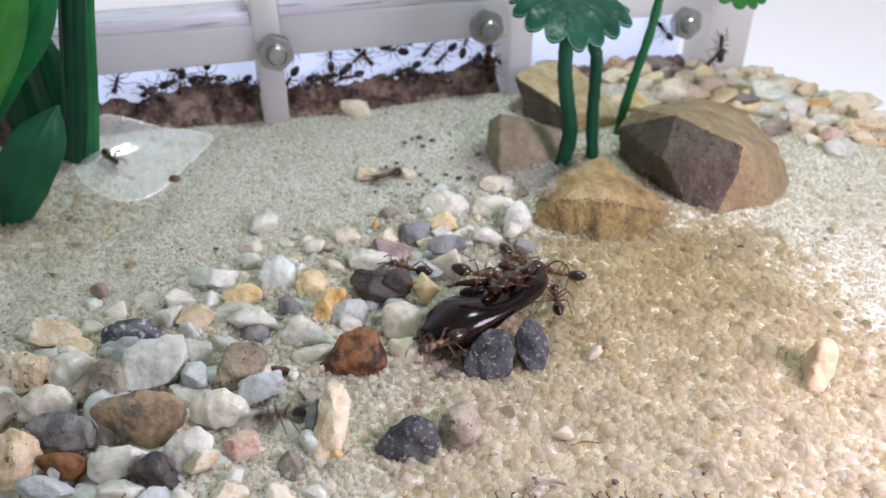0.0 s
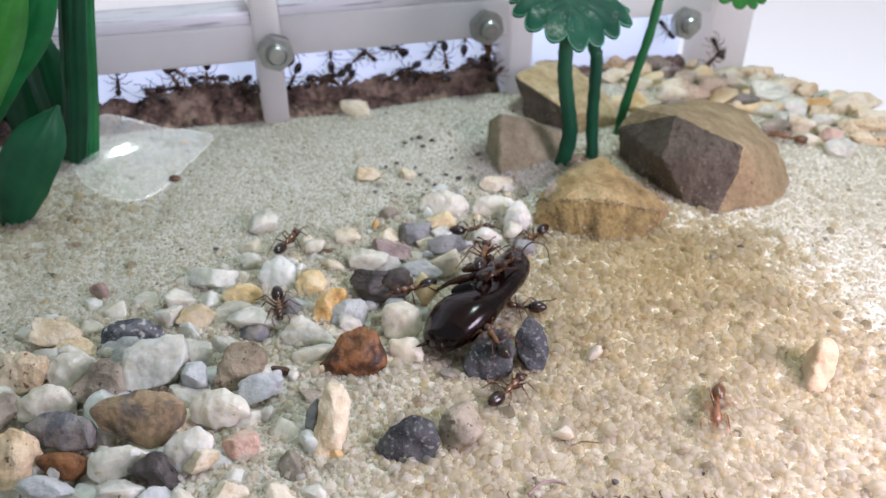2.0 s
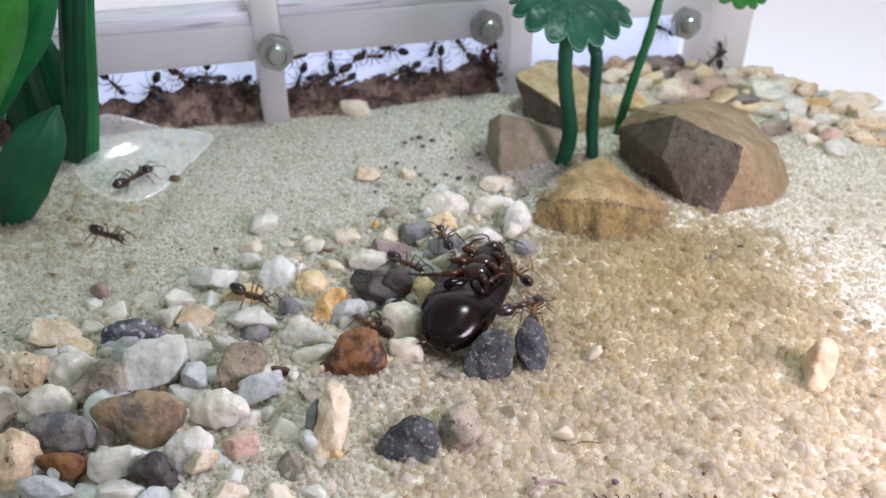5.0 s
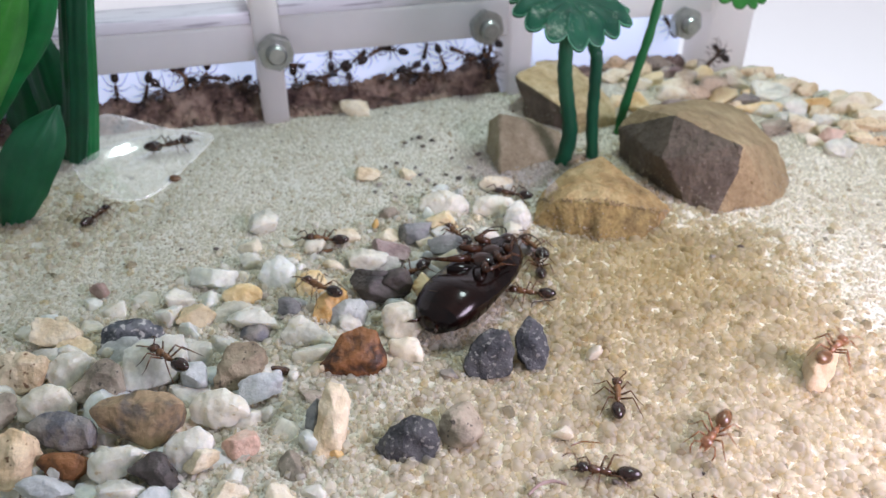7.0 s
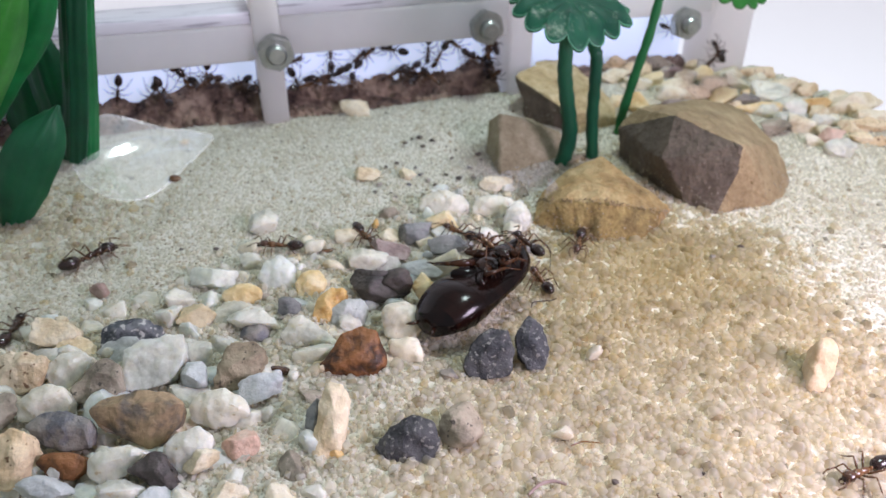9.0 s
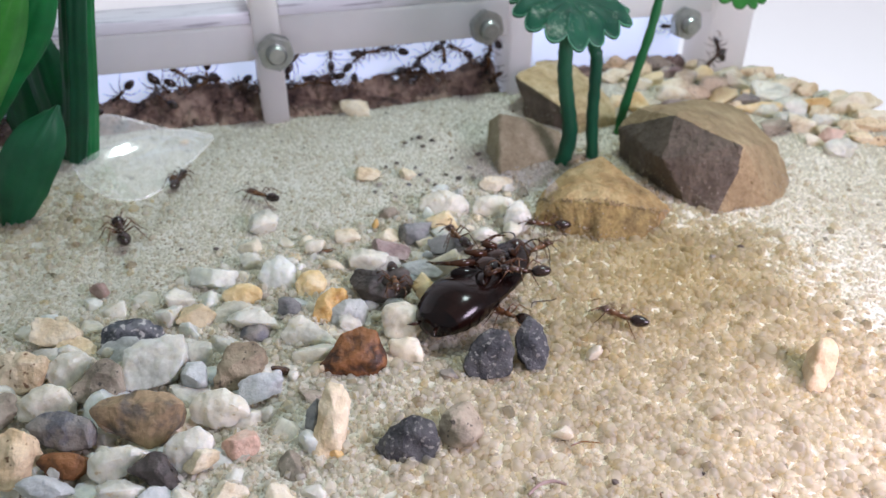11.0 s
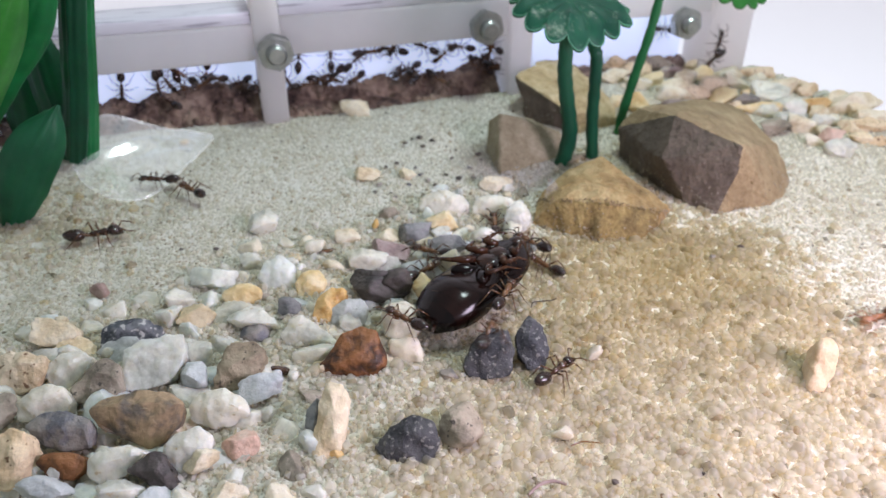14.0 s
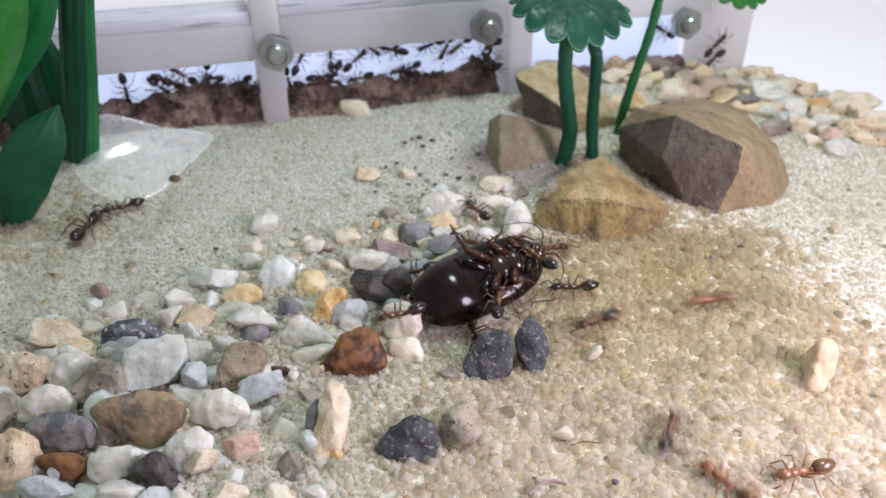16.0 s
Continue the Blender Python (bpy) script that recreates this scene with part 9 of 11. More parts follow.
    crawl(WORKER, 13, [(0.00, -0.0090, 0.0945, -0.0060, 147), (0.77, -0.0090, 0.0945, -0.0060, 147), (0.83, -0.0124, 0.0967, 0.0004, 147), (0.91, -0.0185, 0.1007, 0.0009, 216), (1.00, -0.0247, 0.1047, 0.0013, 286), (1.10, -0.0240, 0.1029, 0.0013, 291), (1.40, -0.0196, 0.0912, 0.0009, 291), (1.50, -0.0189, 0.0894, 0.0009, 318), (2.00, -0.0229, 0.0865, 0.0021, 284), (2.50, -0.0293, 0.0840, 0.0016, 258), (2.55, -0.0307, 0.0843, 0.0015, 212), (2.60, -0.0320, 0.0847, 0.0014, 166), (2.90, -0.0494, 0.0889, 0.0001, 166), (2.95, -0.0507, 0.0893, 0.0000, 116), (3.00, -0.0521, 0.0896, -0.0001, 66), (3.10, -0.0514, 0.0903, -0.0001, 47), (3.40, -0.0473, 0.0949, 0.0001, 47), (3.50, -0.0466, 0.0956, 0.0001, 10), (3.60, -0.0450, 0.0952, 0.0003, -15), (3.90, -0.0347, 0.0925, 0.0018, -15), (4.00, -0.0331, 0.0921, 0.0020, 39), (4.32, -0.0309, 0.0913, 0.0019, -20), (4.74, -0.0288, 0.0894, 0.0019, -42), (5.19, -0.0265, 0.0888, 0.0019, -15), (5.73, -0.0237, 0.0911, 0.0018, 39), (5.90, -0.0227, 0.0899, 0.0018, -5), (6.07, -0.0217, 0.0888, 0.0017, -50), (6.28, -0.0205, 0.0892, 0.0017, 25), (6.50, -0.0192, 0.0896, 0.0017, 100), (7.00, -0.0169, 0.0880, 0.0038, 146), (7.06, -0.0145, 0.0900, 0.0021, 93), (7.12, -0.0121, 0.0920, 0.0004, 39), (7.18, -0.0090, 0.0945, -0.0060, 39), (16.00, -0.0090, 0.0945, -0.0060, 39)])
    crawl(RED, 14, [(0.00, 0.0300, 0.1215, -0.0040, -43), (0.72, 0.0300, 0.1215, -0.0040, -43), (0.78, 0.0329, 0.1188, 0.0004, -43), (1.00, 0.0462, 0.1063, 0.0001, -70), (1.10, 0.0466, 0.1054, 0.0002, -67), (1.40, 0.0490, 0.0998, 0.0005, -67), (1.50, 0.0494, 0.0989, 0.0006, -96), (1.67, 0.0627, 0.0985, 0.0006, -49), (1.83, 0.0761, 0.0982, 0.0006, -2), (16.00, 0.0761, 0.0982, 0.0006, -2)])
    crawl(WORKER, 15, [(0.00, 0.0480, 0.1340, -0.0040, -47), (0.82, 0.0480, 0.1340, -0.0040, -47), (0.88, 0.0498, 0.1321, 0.0004, -47), (0.94, 0.0507, 0.1311, 0.0055, 3), (1.00, 0.0516, 0.1301, 0.0105, 53), (1.06, 0.0507, 0.1311, 0.0055, 93), (1.12, 0.0498, 0.1321, 0.0004, 133), (1.18, 0.0480, 0.1340, -0.0040, 133), (16.00, 0.0480, 0.1340, -0.0040, 133)])
    crawl(RED, 16, [(0.00, 0.0949, 0.1326, 0.0006, 174), (0.82, 0.0949, 0.1326, 0.0006, 174), (1.00, 0.0845, 0.1336, -0.0003, 180), (1.06, 0.0880, 0.1333, -0.0000, 238), (1.12, 0.0915, 0.1329, 0.0003, 296), (1.18, 0.0949, 0.1326, 0.0006, 354), (16.00, 0.0949, 0.1326, 0.0006, 354)])
    crawl(DARK, 17, [(0.00, -0.0765, 0.1400, -0.0040, 22), (1.32, -0.0765, 0.1400, -0.0040, 22), (1.38, -0.0728, 0.1415, 0.0004, 22), (1.50, -0.0641, 0.1450, 0.0018, 17), (1.54, -0.0670, 0.1438, 0.0013, -41), (1.58, -0.0699, 0.1427, 0.0009, -100), (1.62, -0.0728, 0.1415, 0.0004, -158), (1.68, -0.0765, 0.1400, -0.0040, -158), (16.00, -0.0765, 0.1400, -0.0040, -158)])
    crawl(WORKER, 18, [(0.00, 0.0170, 0.1420, -0.0060, -176), (1.08, 0.0170, 0.1420, -0.0060, -176), (1.14, 0.0130, 0.1417, 0.0004, -176), (1.32, -0.0028, 0.1406, 0.0004, -239), (1.50, -0.0187, 0.1394, 0.0003, -303), (1.86, 0.0130, 0.1417, 0.0004, -356), (1.92, 0.0170, 0.1420, -0.0060, -356), (16.00, 0.0170, 0.1420, -0.0060, -356)])
    crawl(RED, 19, [(0.00, 0.0780, 0.1017, 0.0006, 178), (1.26, 0.0780, 0.1017, 0.0006, 178), (1.50, 0.0589, 0.1025, 0.0009, 188), (1.58, 0.0653, 0.1022, 0.0008, 245), (1.66, 0.0717, 0.1020, 0.0007, 301), (1.74, 0.0780, 0.1017, 0.0006, 358), (16.00, 0.0780, 0.1017, 0.0006, 358)])
    crawl(WORKER, 20, [(0.00, -0.0090, 0.0945, -0.0060, 71), (1.25, -0.0090, 0.0945, -0.0060, 71), (1.31, -0.0077, 0.0983, 0.0004, 71), (1.38, -0.0060, 0.1033, 0.0009, 21), (1.44, -0.0044, 0.1082, 0.0013, -29), (1.50, -0.0027, 0.1132, 0.0018, -79), (1.55, -0.0040, 0.1127, 0.0018, -119), (1.60, -0.0054, 0.1121, 0.0017, -158), (1.90, -0.0221, 0.1055, 0.0012, -158), (1.95, -0.0235, 0.1049, 0.0011, -225), (2.00, -0.0248, 0.1044, 0.0011, -291), (2.10, -0.0234, 0.1056, 0.0009, -319), (2.40, -0.0147, 0.1132, -0.0000, -319), (2.50, -0.0133, 0.1144, -0.0002, -325), (2.60, -0.0119, 0.1142, 0.0001, -367), (2.90, -0.0034, 0.1133, 0.0016, -367), (2.95, -0.0027, 0.1132, 0.0018, -325), (3.00, -0.0020, 0.1131, 0.0019, -284), (3.10, -0.0041, 0.1128, 0.0016, -352), (3.40, -0.0173, 0.1110, 0.0001, -352), (3.50, -0.0194, 0.1107, -0.0002, -346), (3.60, -0.0177, 0.1091, 0.0000, -405), (3.90, -0.0072, 0.0986, 0.0015, -405), (4.00, -0.0055, 0.0970, 0.0017, -399), (6.50, -0.0063, 0.0994, 0.0009, -438), (7.00, -0.0046, 0.0959, 0.0012, -495), (7.50, -0.0044, 0.0975, 0.0019, -520), (8.00, -0.0008, 0.1027, -0.0004, -495), (8.50, 0.0040, 0.1049, 0.0006, -545), (8.60, 0.0043, 0.1034, 0.0015, -617), (8.90, 0.0065, 0.0939, 0.0069, -617), (9.00, 0.0068, 0.0924, 0.0078, -594), (11.50, 0.0100, 0.0870, -0.0013, -570), (12.00, 0.0105, 0.0887, -0.0008, -613), (12.50, 0.0089, 0.0884, -0.0012, -636), (13.00, 0.0100, 0.0912, -0.0010, -634), (13.50, 0.0096, 0.0871, -0.0009, -629), (14.00, 0.0083, 0.0846, 0.0049, -653), (14.12, 0.0061, 0.0894, 0.0004, -606), (14.18, 0.0045, 0.0930, -0.0055, -606), (16.00, 0.0045, 0.0930, -0.0055, -606)])
    crawl(WORKER, 21, [(0.00, 0.0045, 0.0930, -0.0055, -82), (1.26, 0.0045, 0.0930, -0.0055, -82), (1.32, 0.0050, 0.0890, 0.0004, -82), (1.38, 0.0057, 0.0839, 0.0006, -140), (1.44, 0.0064, 0.0787, 0.0009, -197), (1.50, 0.0071, 0.0736, 0.0011, -254), (2.00, 0.0067, 0.0765, 0.0034, -248), (2.15, 0.0050, 0.0890, 0.0004, -262), (2.21, 0.0045, 0.0930, -0.0055, -262), (16.00, 0.0045, 0.0930, -0.0055, -262)])
    crawl(RED, 22, [(0.00, 0.0045, 0.0930, -0.0055, -15), (1.12, 0.0045, 0.0930, -0.0055, -15), (1.18, 0.0084, 0.0919, 0.0004, -15), (1.50, 0.0335, 0.0851, -0.0004, -7), (1.55, 0.0335, 0.0841, -0.0003, -50), (1.60, 0.0334, 0.0830, -0.0003, -92), (1.90, 0.0329, 0.0701, 0.0005, -92), (2.00, 0.0328, 0.0680, 0.0006, -110), (2.24, 0.0272, 0.0495, 0.0006, -107), (16.00, 0.0272, 0.0495, 0.0006, -107)])
    crawl(RED, 23, [(0.00, 0.1026, 0.1466, 0.0006, 178), (1.62, 0.1026, 0.1466, 0.0006, 178), (2.00, 0.0720, 0.1477, 0.0000, 159), (2.05, 0.0728, 0.1479, 0.0002, 86), (2.10, 0.0736, 0.1481, 0.0003, 13), (2.40, 0.0838, 0.1505, 0.0023, 13), (2.45, 0.0846, 0.1507, 0.0024, 58), (2.50, 0.0854, 0.1509, 0.0026, 102), (2.62, 0.0949, 0.1503, 0.0016, 49), (2.74, 0.1043, 0.1498, 0.0006, -3), (16.00, 0.1043, 0.1498, 0.0006, -3)])
    crawl(WORKER, 24, [(0.00, 0.0064, 0.0495, 0.0006, 86), (1.73, 0.0064, 0.0495, 0.0006, 86), (2.00, 0.0080, 0.0712, 0.0000, 49), (2.14, 0.0072, 0.0604, 0.0003, -23), (2.27, 0.0064, 0.0495, 0.0006, -94), (16.00, 0.0064, 0.0495, 0.0006, -94)])
    crawl(DARK, 25, [(0.00, -0.0619, 0.0725, 0.0006, 3), (2.32, -0.0619, 0.0725, 0.0006, 3), (2.41, -0.0558, 0.0728, 0.0021, 46), (2.50, -0.0496, 0.0731, 0.0036, 90), (2.60, -0.0505, 0.0740, 0.0032, 136), (2.90, -0.0561, 0.0793, 0.0008, 136), (3.00, -0.0570, 0.0802, 0.0004, 103), (3.09, -0.0614, 0.0799, 0.0005, 143), (3.18, -0.0658, 0.0796, 0.0006, 184), (16.00, -0.0658, 0.0796, 0.0006, 184)])
    crawl(WORKER, 26, [(0.00, 0.0300, 0.1215, -0.0040, -78), (2.23, 0.0300, 0.1215, -0.0040, -78), (2.29, 0.0309, 0.1176, 0.0004, -78), (2.40, 0.0327, 0.1091, 0.0005, -145), (2.50, 0.0346, 0.1006, 0.0005, -212), (2.71, 0.0309, 0.1176, 0.0004, -258), (2.77, 0.0300, 0.1215, -0.0040, -258), (16.00, 0.0300, 0.1215, -0.0040, -258)])
    crawl(MAJOR, 27, [(0.00, -0.0781, 0.1022, 0.0006, 2), (2.74, -0.0781, 0.1022, 0.0006, 2), (2.87, -0.0676, 0.1026, 0.0003, 45), (3.00, -0.0570, 0.1030, 0.0001, 87), (3.10, -0.0569, 0.1041, 0.0001, 83), (3.40, -0.0560, 0.1109, 0.0001, 83), (3.50, -0.0559, 0.1120, 0.0001, 28), (3.55, -0.0561, 0.1124, 0.0001, 73), (3.60, -0.0563, 0.1128, 0.0001, 118), (3.90, -0.0592, 0.1181, 0.0005, 118), (3.95, -0.0594, 0.1185, 0.0005, 78), (4.00, -0.0596, 0.1189, 0.0005, 38), (4.51, -0.0614, 0.1231, 0.0006, 113), (4.65, -0.0587, 0.1241, 0.0007, 67), (4.78, -0.0561, 0.1251, 0.0008, 21), (5.02, -0.0574, 0.1273, 0.0009, 71), (5.25, -0.0588, 0.1296, 0.0009, 122), (5.77, -0.0590, 0.1333, 0.0011, 93), (6.15, -0.0544, 0.1355, 0.0013, 26), (6.50, -0.0534, 0.1388, 0.0014, 77), (7.00, -0.0545, 0.1402, 0.0016, 25), (7.50, -0.0561, 0.1395, 0.0017, 62), (8.00, -0.0554, 0.1383, 0.0016, 66), (8.10, -0.0564, 0.1378, 0.0016, 27), (8.40, -0.0628, 0.1345, 0.0018, 27), (8.50, -0.0638, 0.1340, 0.0018, 51), (8.56, -0.0683, 0.1361, 0.0011, 103), (8.62, -0.0729, 0.1383, 0.0004, 155), (8.68, -0.0765, 0.1400, -0.0040, 155), (16.00, -0.0765, 0.1400, -0.0040, 155)])
    crawl(DARK, 28, [(0.00, 0.0300, 0.1680, -0.0060, -158), (2.82, 0.0300, 0.1680, -0.0060, -158), (2.88, 0.0263, 0.1665, 0.0004, -158), (2.94, 0.0229, 0.1652, 0.0040, -202), (3.00, 0.0195, 0.1638, 0.0076, -246), (3.06, 0.0229, 0.1652, 0.0040, -292), (3.12, 0.0263, 0.1665, 0.0004, -338), (3.18, 0.0300, 0.1680, -0.0060, -338), (16.00, 0.0300, 0.1680, -0.0060, -338)])
    crawl(WORKER, 29, [(0.00, 0.0162, 0.0495, 0.0006, 80), (2.80, 0.0162, 0.0495, 0.0006, 80), (3.00, 0.0191, 0.0654, 0.0001, 53), (3.07, 0.0181, 0.0601, 0.0003, 2), (3.13, 0.0172, 0.0548, 0.0004, -49), (3.20, 0.0162, 0.0495, 0.0006, -100), (16.00, 0.0162, 0.0495, 0.0006, -100)])
    crawl(DARK, 30, [(0.00, 0.0191, 0.0495, 0.0006, 78), (2.82, 0.0191, 0.0495, 0.0006, 78), (3.00, 0.0208, 0.0574, 0.0000, 137), (3.09, 0.0199, 0.0535, 0.0003, 197), (3.18, 0.0191, 0.0495, 0.0006, 258), (16.00, 0.0191, 0.0495, 0.0006, 258)])
    crawl(WORKER, 31, [(0.00, -0.0328, 0.0495, 0.0006, 111), (2.82, -0.0328, 0.0495, 0.0006, 111), (3.00, -0.0361, 0.0584, 0.0032, 166), (3.09, -0.0344, 0.0540, 0.0019, 228), (3.18, -0.0328, 0.0495, 0.0006, 291), (16.00, -0.0328, 0.0495, 0.0006, 291)])
    crawl(DARK, 32, [(0.00, -0.0765, 0.1400, -0.0040, -15), (3.32, -0.0765, 0.1400, -0.0040, -15), (3.38, -0.0726, 0.1390, 0.0004, -15), (3.42, -0.0695, 0.1382, 0.0009, 39), (3.46, -0.0663, 0.1373, 0.0014, 92), (3.50, -0.0632, 0.1365, 0.0019, 146), (3.55, -0.0632, 0.1351, 0.0023, 207), (3.60, -0.0633, 0.1337, 0.0027, 269), (3.90, -0.0636, 0.1157, 0.0080, 269), (4.00, -0.0637, 0.1129, 0.0088, 287), (4.42, -0.0636, 0.1049, 0.0075, 271), (4.76, -0.0560, 0.1003, 0.0063, 329), (5.30, -0.0481, 0.0958, 0.0050, 330), (5.50, -0.0511, 0.0904, 0.0044, 286), (5.69, -0.0540, 0.0850, 0.0037, 241), (6.14, -0.0487, 0.0794, 0.0025, 313), (6.26, -0.0476, 0.0772, 0.0020, 259), (6.38, -0.0466, 0.0750, 0.0016, 204), (6.50, -0.0455, 0.0728, 0.0012, 149), (6.54, -0.0442, 0.0716, 0.0009, 205), (6.58, -0.0428, 0.0704, 0.0007, 262), (6.62, -0.0415, 0.0692, 0.0004, 318), (6.68, -0.0385, 0.0665, -0.0075, 318), (16.00, -0.0385, 0.0665, -0.0075, 318)])
    crawl(WORKER, 33, [(0.00, 0.0045, 0.0930, -0.0055, 6), (3.21, 0.0045, 0.0930, -0.0055, 6), (3.27, 0.0085, 0.0934, 0.0004, 6), (3.34, 0.0150, 0.0941, 0.0004, 59), (3.42, 0.0214, 0.0947, 0.0005, 112), (3.50, 0.0279, 0.0954, 0.0005, 165), (3.73, 0.0085, 0.0934, 0.0004, 186), (3.79, 0.0045, 0.0930, -0.0055, 186), (16.00, 0.0045, 0.0930, -0.0055, 186)])
    crawl(WORKER, 34, [(0.00, 0.0045, 0.0930, -0.0055, -113), (3.77, 0.0045, 0.0930, -0.0055, -113), (3.83, 0.0029, 0.0893, 0.0004, -113), (3.88, 0.0010, 0.0848, 0.0004, -169), (3.94, -0.0009, 0.0803, 0.0003, -225), (4.00, -0.0028, 0.0758, 0.0003, -281), (4.46, -0.0031, 0.0800, 0.0007, -266), (4.66, -0.0072, 0.0802, 0.0009, -225), (4.86, -0.0113, 0.0804, 0.0010, -183), (5.06, -0.0078, 0.0843, 0.0012, -248), (5.26, -0.0043, 0.0881, 0.0014, -312), (5.50, -0.0073, 0.0888, 0.0016, -253), (5.73, -0.0102, 0.0896, 0.0018, -194), (6.12, -0.0111, 0.0935, 0.0021, -257), (6.50, -0.0129, 0.0970, 0.0025, -186), (6.54, -0.0123, 0.0966, 0.0018, -135), (6.58, -0.0116, 0.0962, 0.0011, -84), (6.62, -0.0109, 0.0958, 0.0004, -33), (6.68, -0.0090, 0.0945, -0.0060, -33), (16.00, -0.0090, 0.0945, -0.0060, -33)])
    crawl(WORKER, 35, [(0.00, 0.0077, 0.0495, 0.0006, 85), (3.72, 0.0077, 0.0495, 0.0006, 85), (4.00, 0.0096, 0.0715, 0.0000, 70), (4.32, 0.0106, 0.0776, 0.0006, 81), (4.77, 0.0129, 0.0835, 0.0006, 69), (5.34, 0.0106, 0.0900, 0.0006, 109), (5.78, 0.0064, 0.0967, 0.0006, 122), (6.13, 0.0077, 0.1027, 0.0006, 78), (6.50, 0.0138, 0.1082, -0.0006, 71), (7.00, 0.0144, 0.1034, 0.0009, 121), (7.05, 0.0141, 0.1029, 0.0013, 180), (7.10, 0.0138, 0.1024, 0.0017, 238), (7.40, 0.0099, 0.0962, 0.0069, 238), (7.50, 0.0093, 0.0952, 0.0077, 243), (7.60, 0.0069, 0.0945, 0.0070, 196), (7.90, -0.0086, 0.0899, 0.0025, 196), (7.95, -0.0098, 0.0896, 0.0022, 270), (8.00, -0.0110, 0.0892, 0.0018, 343), (8.10, -0.0103, 0.0901, 0.0018, 411), (8.40, -0.0056, 0.0958, 0.0018, 411), (8.50, -0.0049, 0.0967, 0.0018, 360), (8.60, -0.0058, 0.0980, 0.0017, 307), (8.90, -0.0119, 0.1060, 0.0009, 307), (9.00, -0.0128, 0.1073, 0.0008, 302), (9.38, -0.0088, 0.1057, 0.0012, 338), (9.55, -0.0100, 0.1031, 0.0014, 291), (9.72, -0.0113, 0.1005, 0.0016, 244), (10.35, -0.0099, 0.0974, 0.0020, 295), (10.64, -0.0072, 0.0951, 0.0024, 319), (11.06, -0.0070, 0.0913, 0.0028, 273), (11.50, -0.0030, 0.0897, 0.0032, 255), (12.00, -0.0054, 0.0902, 0.0012, 207), (12.10, -0.0067, 0.0890, 0.0014, 221), (12.40, -0.0153, 0.0816, 0.0024, 221), (12.50, -0.0166, 0.0804, 0.0026, 266), (12.55, -0.0147, 0.0839, 0.0019, 318), (12.59, -0.0128, 0.0875, 0.0011, 370), (12.64, -0.0109, 0.0910, 0.0004, 422), (12.70, -0.0090, 0.0945, -0.0060, 422), (16.00, -0.0090, 0.0945, -0.0060, 422)])
    crawl(WORKER, 36, [(0.00, -0.0090, 0.0945, -0.0060, 110), (6.24, -0.0090, 0.0945, -0.0060, 110), (6.30, -0.0104, 0.0983, 0.0004, 110), (6.40, -0.0133, 0.1061, 0.0001, 161), (6.50, -0.0162, 0.1139, -0.0003, 212), (6.60, -0.0165, 0.1129, -0.0002, 252), (6.90, -0.0185, 0.1069, 0.0006, 252), (6.95, -0.0186, 0.1064, 0.0006, 212), (7.00, -0.0188, 0.1059, 0.0007, 172), (7.25, -0.0198, 0.1038, 0.0011, 216), (7.50, -0.0207, 0.1018, 0.0015, 260), (7.60, -0.0218, 0.1013, 0.0014, 206), (7.90, -0.0289, 0.0978, 0.0009, 206), (8.00, -0.0300, 0.0973, 0.0008, 275), (8.10, -0.0215, 0.0962, 0.0006, 314), (8.20, -0.0130, 0.0950, 0.0004, 352), (8.26, -0.0090, 0.0945, -0.0060, 352), (16.00, -0.0090, 0.0945, -0.0060, 352)])
    crawl(WORKER, 37, [(0.00, -0.0385, 0.0665, -0.0075, 60), (6.32, -0.0385, 0.0665, -0.0075, 60), (6.38, -0.0365, 0.0699, 0.0004, 60), (6.50, -0.0332, 0.0755, 0.0007, 123), (7.00, -0.0337, 0.0727, 0.0038, 144), (7.50, -0.0338, 0.0728, 0.0038, 155), (8.00, -0.0344, 0.0731, 0.0041, 152), (8.05, -0.0339, 0.0737, 0.0040, 102), (8.10, -0.0335, 0.0743, 0.0039, 52), (8.40, -0.0275, 0.0820, 0.0029, 52), (8.45, -0.0271, 0.0826, 0.0028, 115), (8.50, -0.0266, 0.0832, 0.0027, 178), (8.55, -0.0266, 0.0845, 0.0026, 133), (8.60, -0.0265, 0.0857, 0.0024, 88), (8.90, -0.0260, 0.1018, 0.0008, 88), (8.95, -0.0259, 0.1030, 0.0006, 132), (9.00, -0.0259, 0.1043, 0.0005, 176), (9.47, -0.0283, 0.1076, 0.0006, 126), (9.75, -0.0267, 0.1117, 0.0006, 69), (10.37, -0.0261, 0.1157, 0.0006, 82), (10.59, -0.0237, 0.1200, 0.0006, 61), (10.85, -0.0285, 0.1209, 0.0006, 115), (11.11, -0.0334, 0.1218, 0.0006, 169), (11.50, -0.0304, 0.1262, 0.0001, 180), (11.68, -0.0208, 0.1120, 0.0003, 242), (11.86, -0.0112, 0.0978, 0.0004, 304), (11.92, -0.0090, 0.0945, -0.0060, 304), (16.00, -0.0090, 0.0945, -0.0060, 304)])
    crawl(DARK, 38, [(0.00, 0.0170, 0.1420, -0.0060, 99), (6.28, 0.0170, 0.1420, -0.0060, 99), (6.34, 0.0164, 0.1459, 0.0004, 99), (6.42, 0.0153, 0.1527, 0.0004, 158), (6.50, 0.0142, 0.1595, 0.0004, 217), (6.66, 0.0164, 0.1459, 0.0004, 279), (6.72, 0.0170, 0.1420, -0.0060, 279), (16.00, 0.0170, 0.1420, -0.0060, 279)])
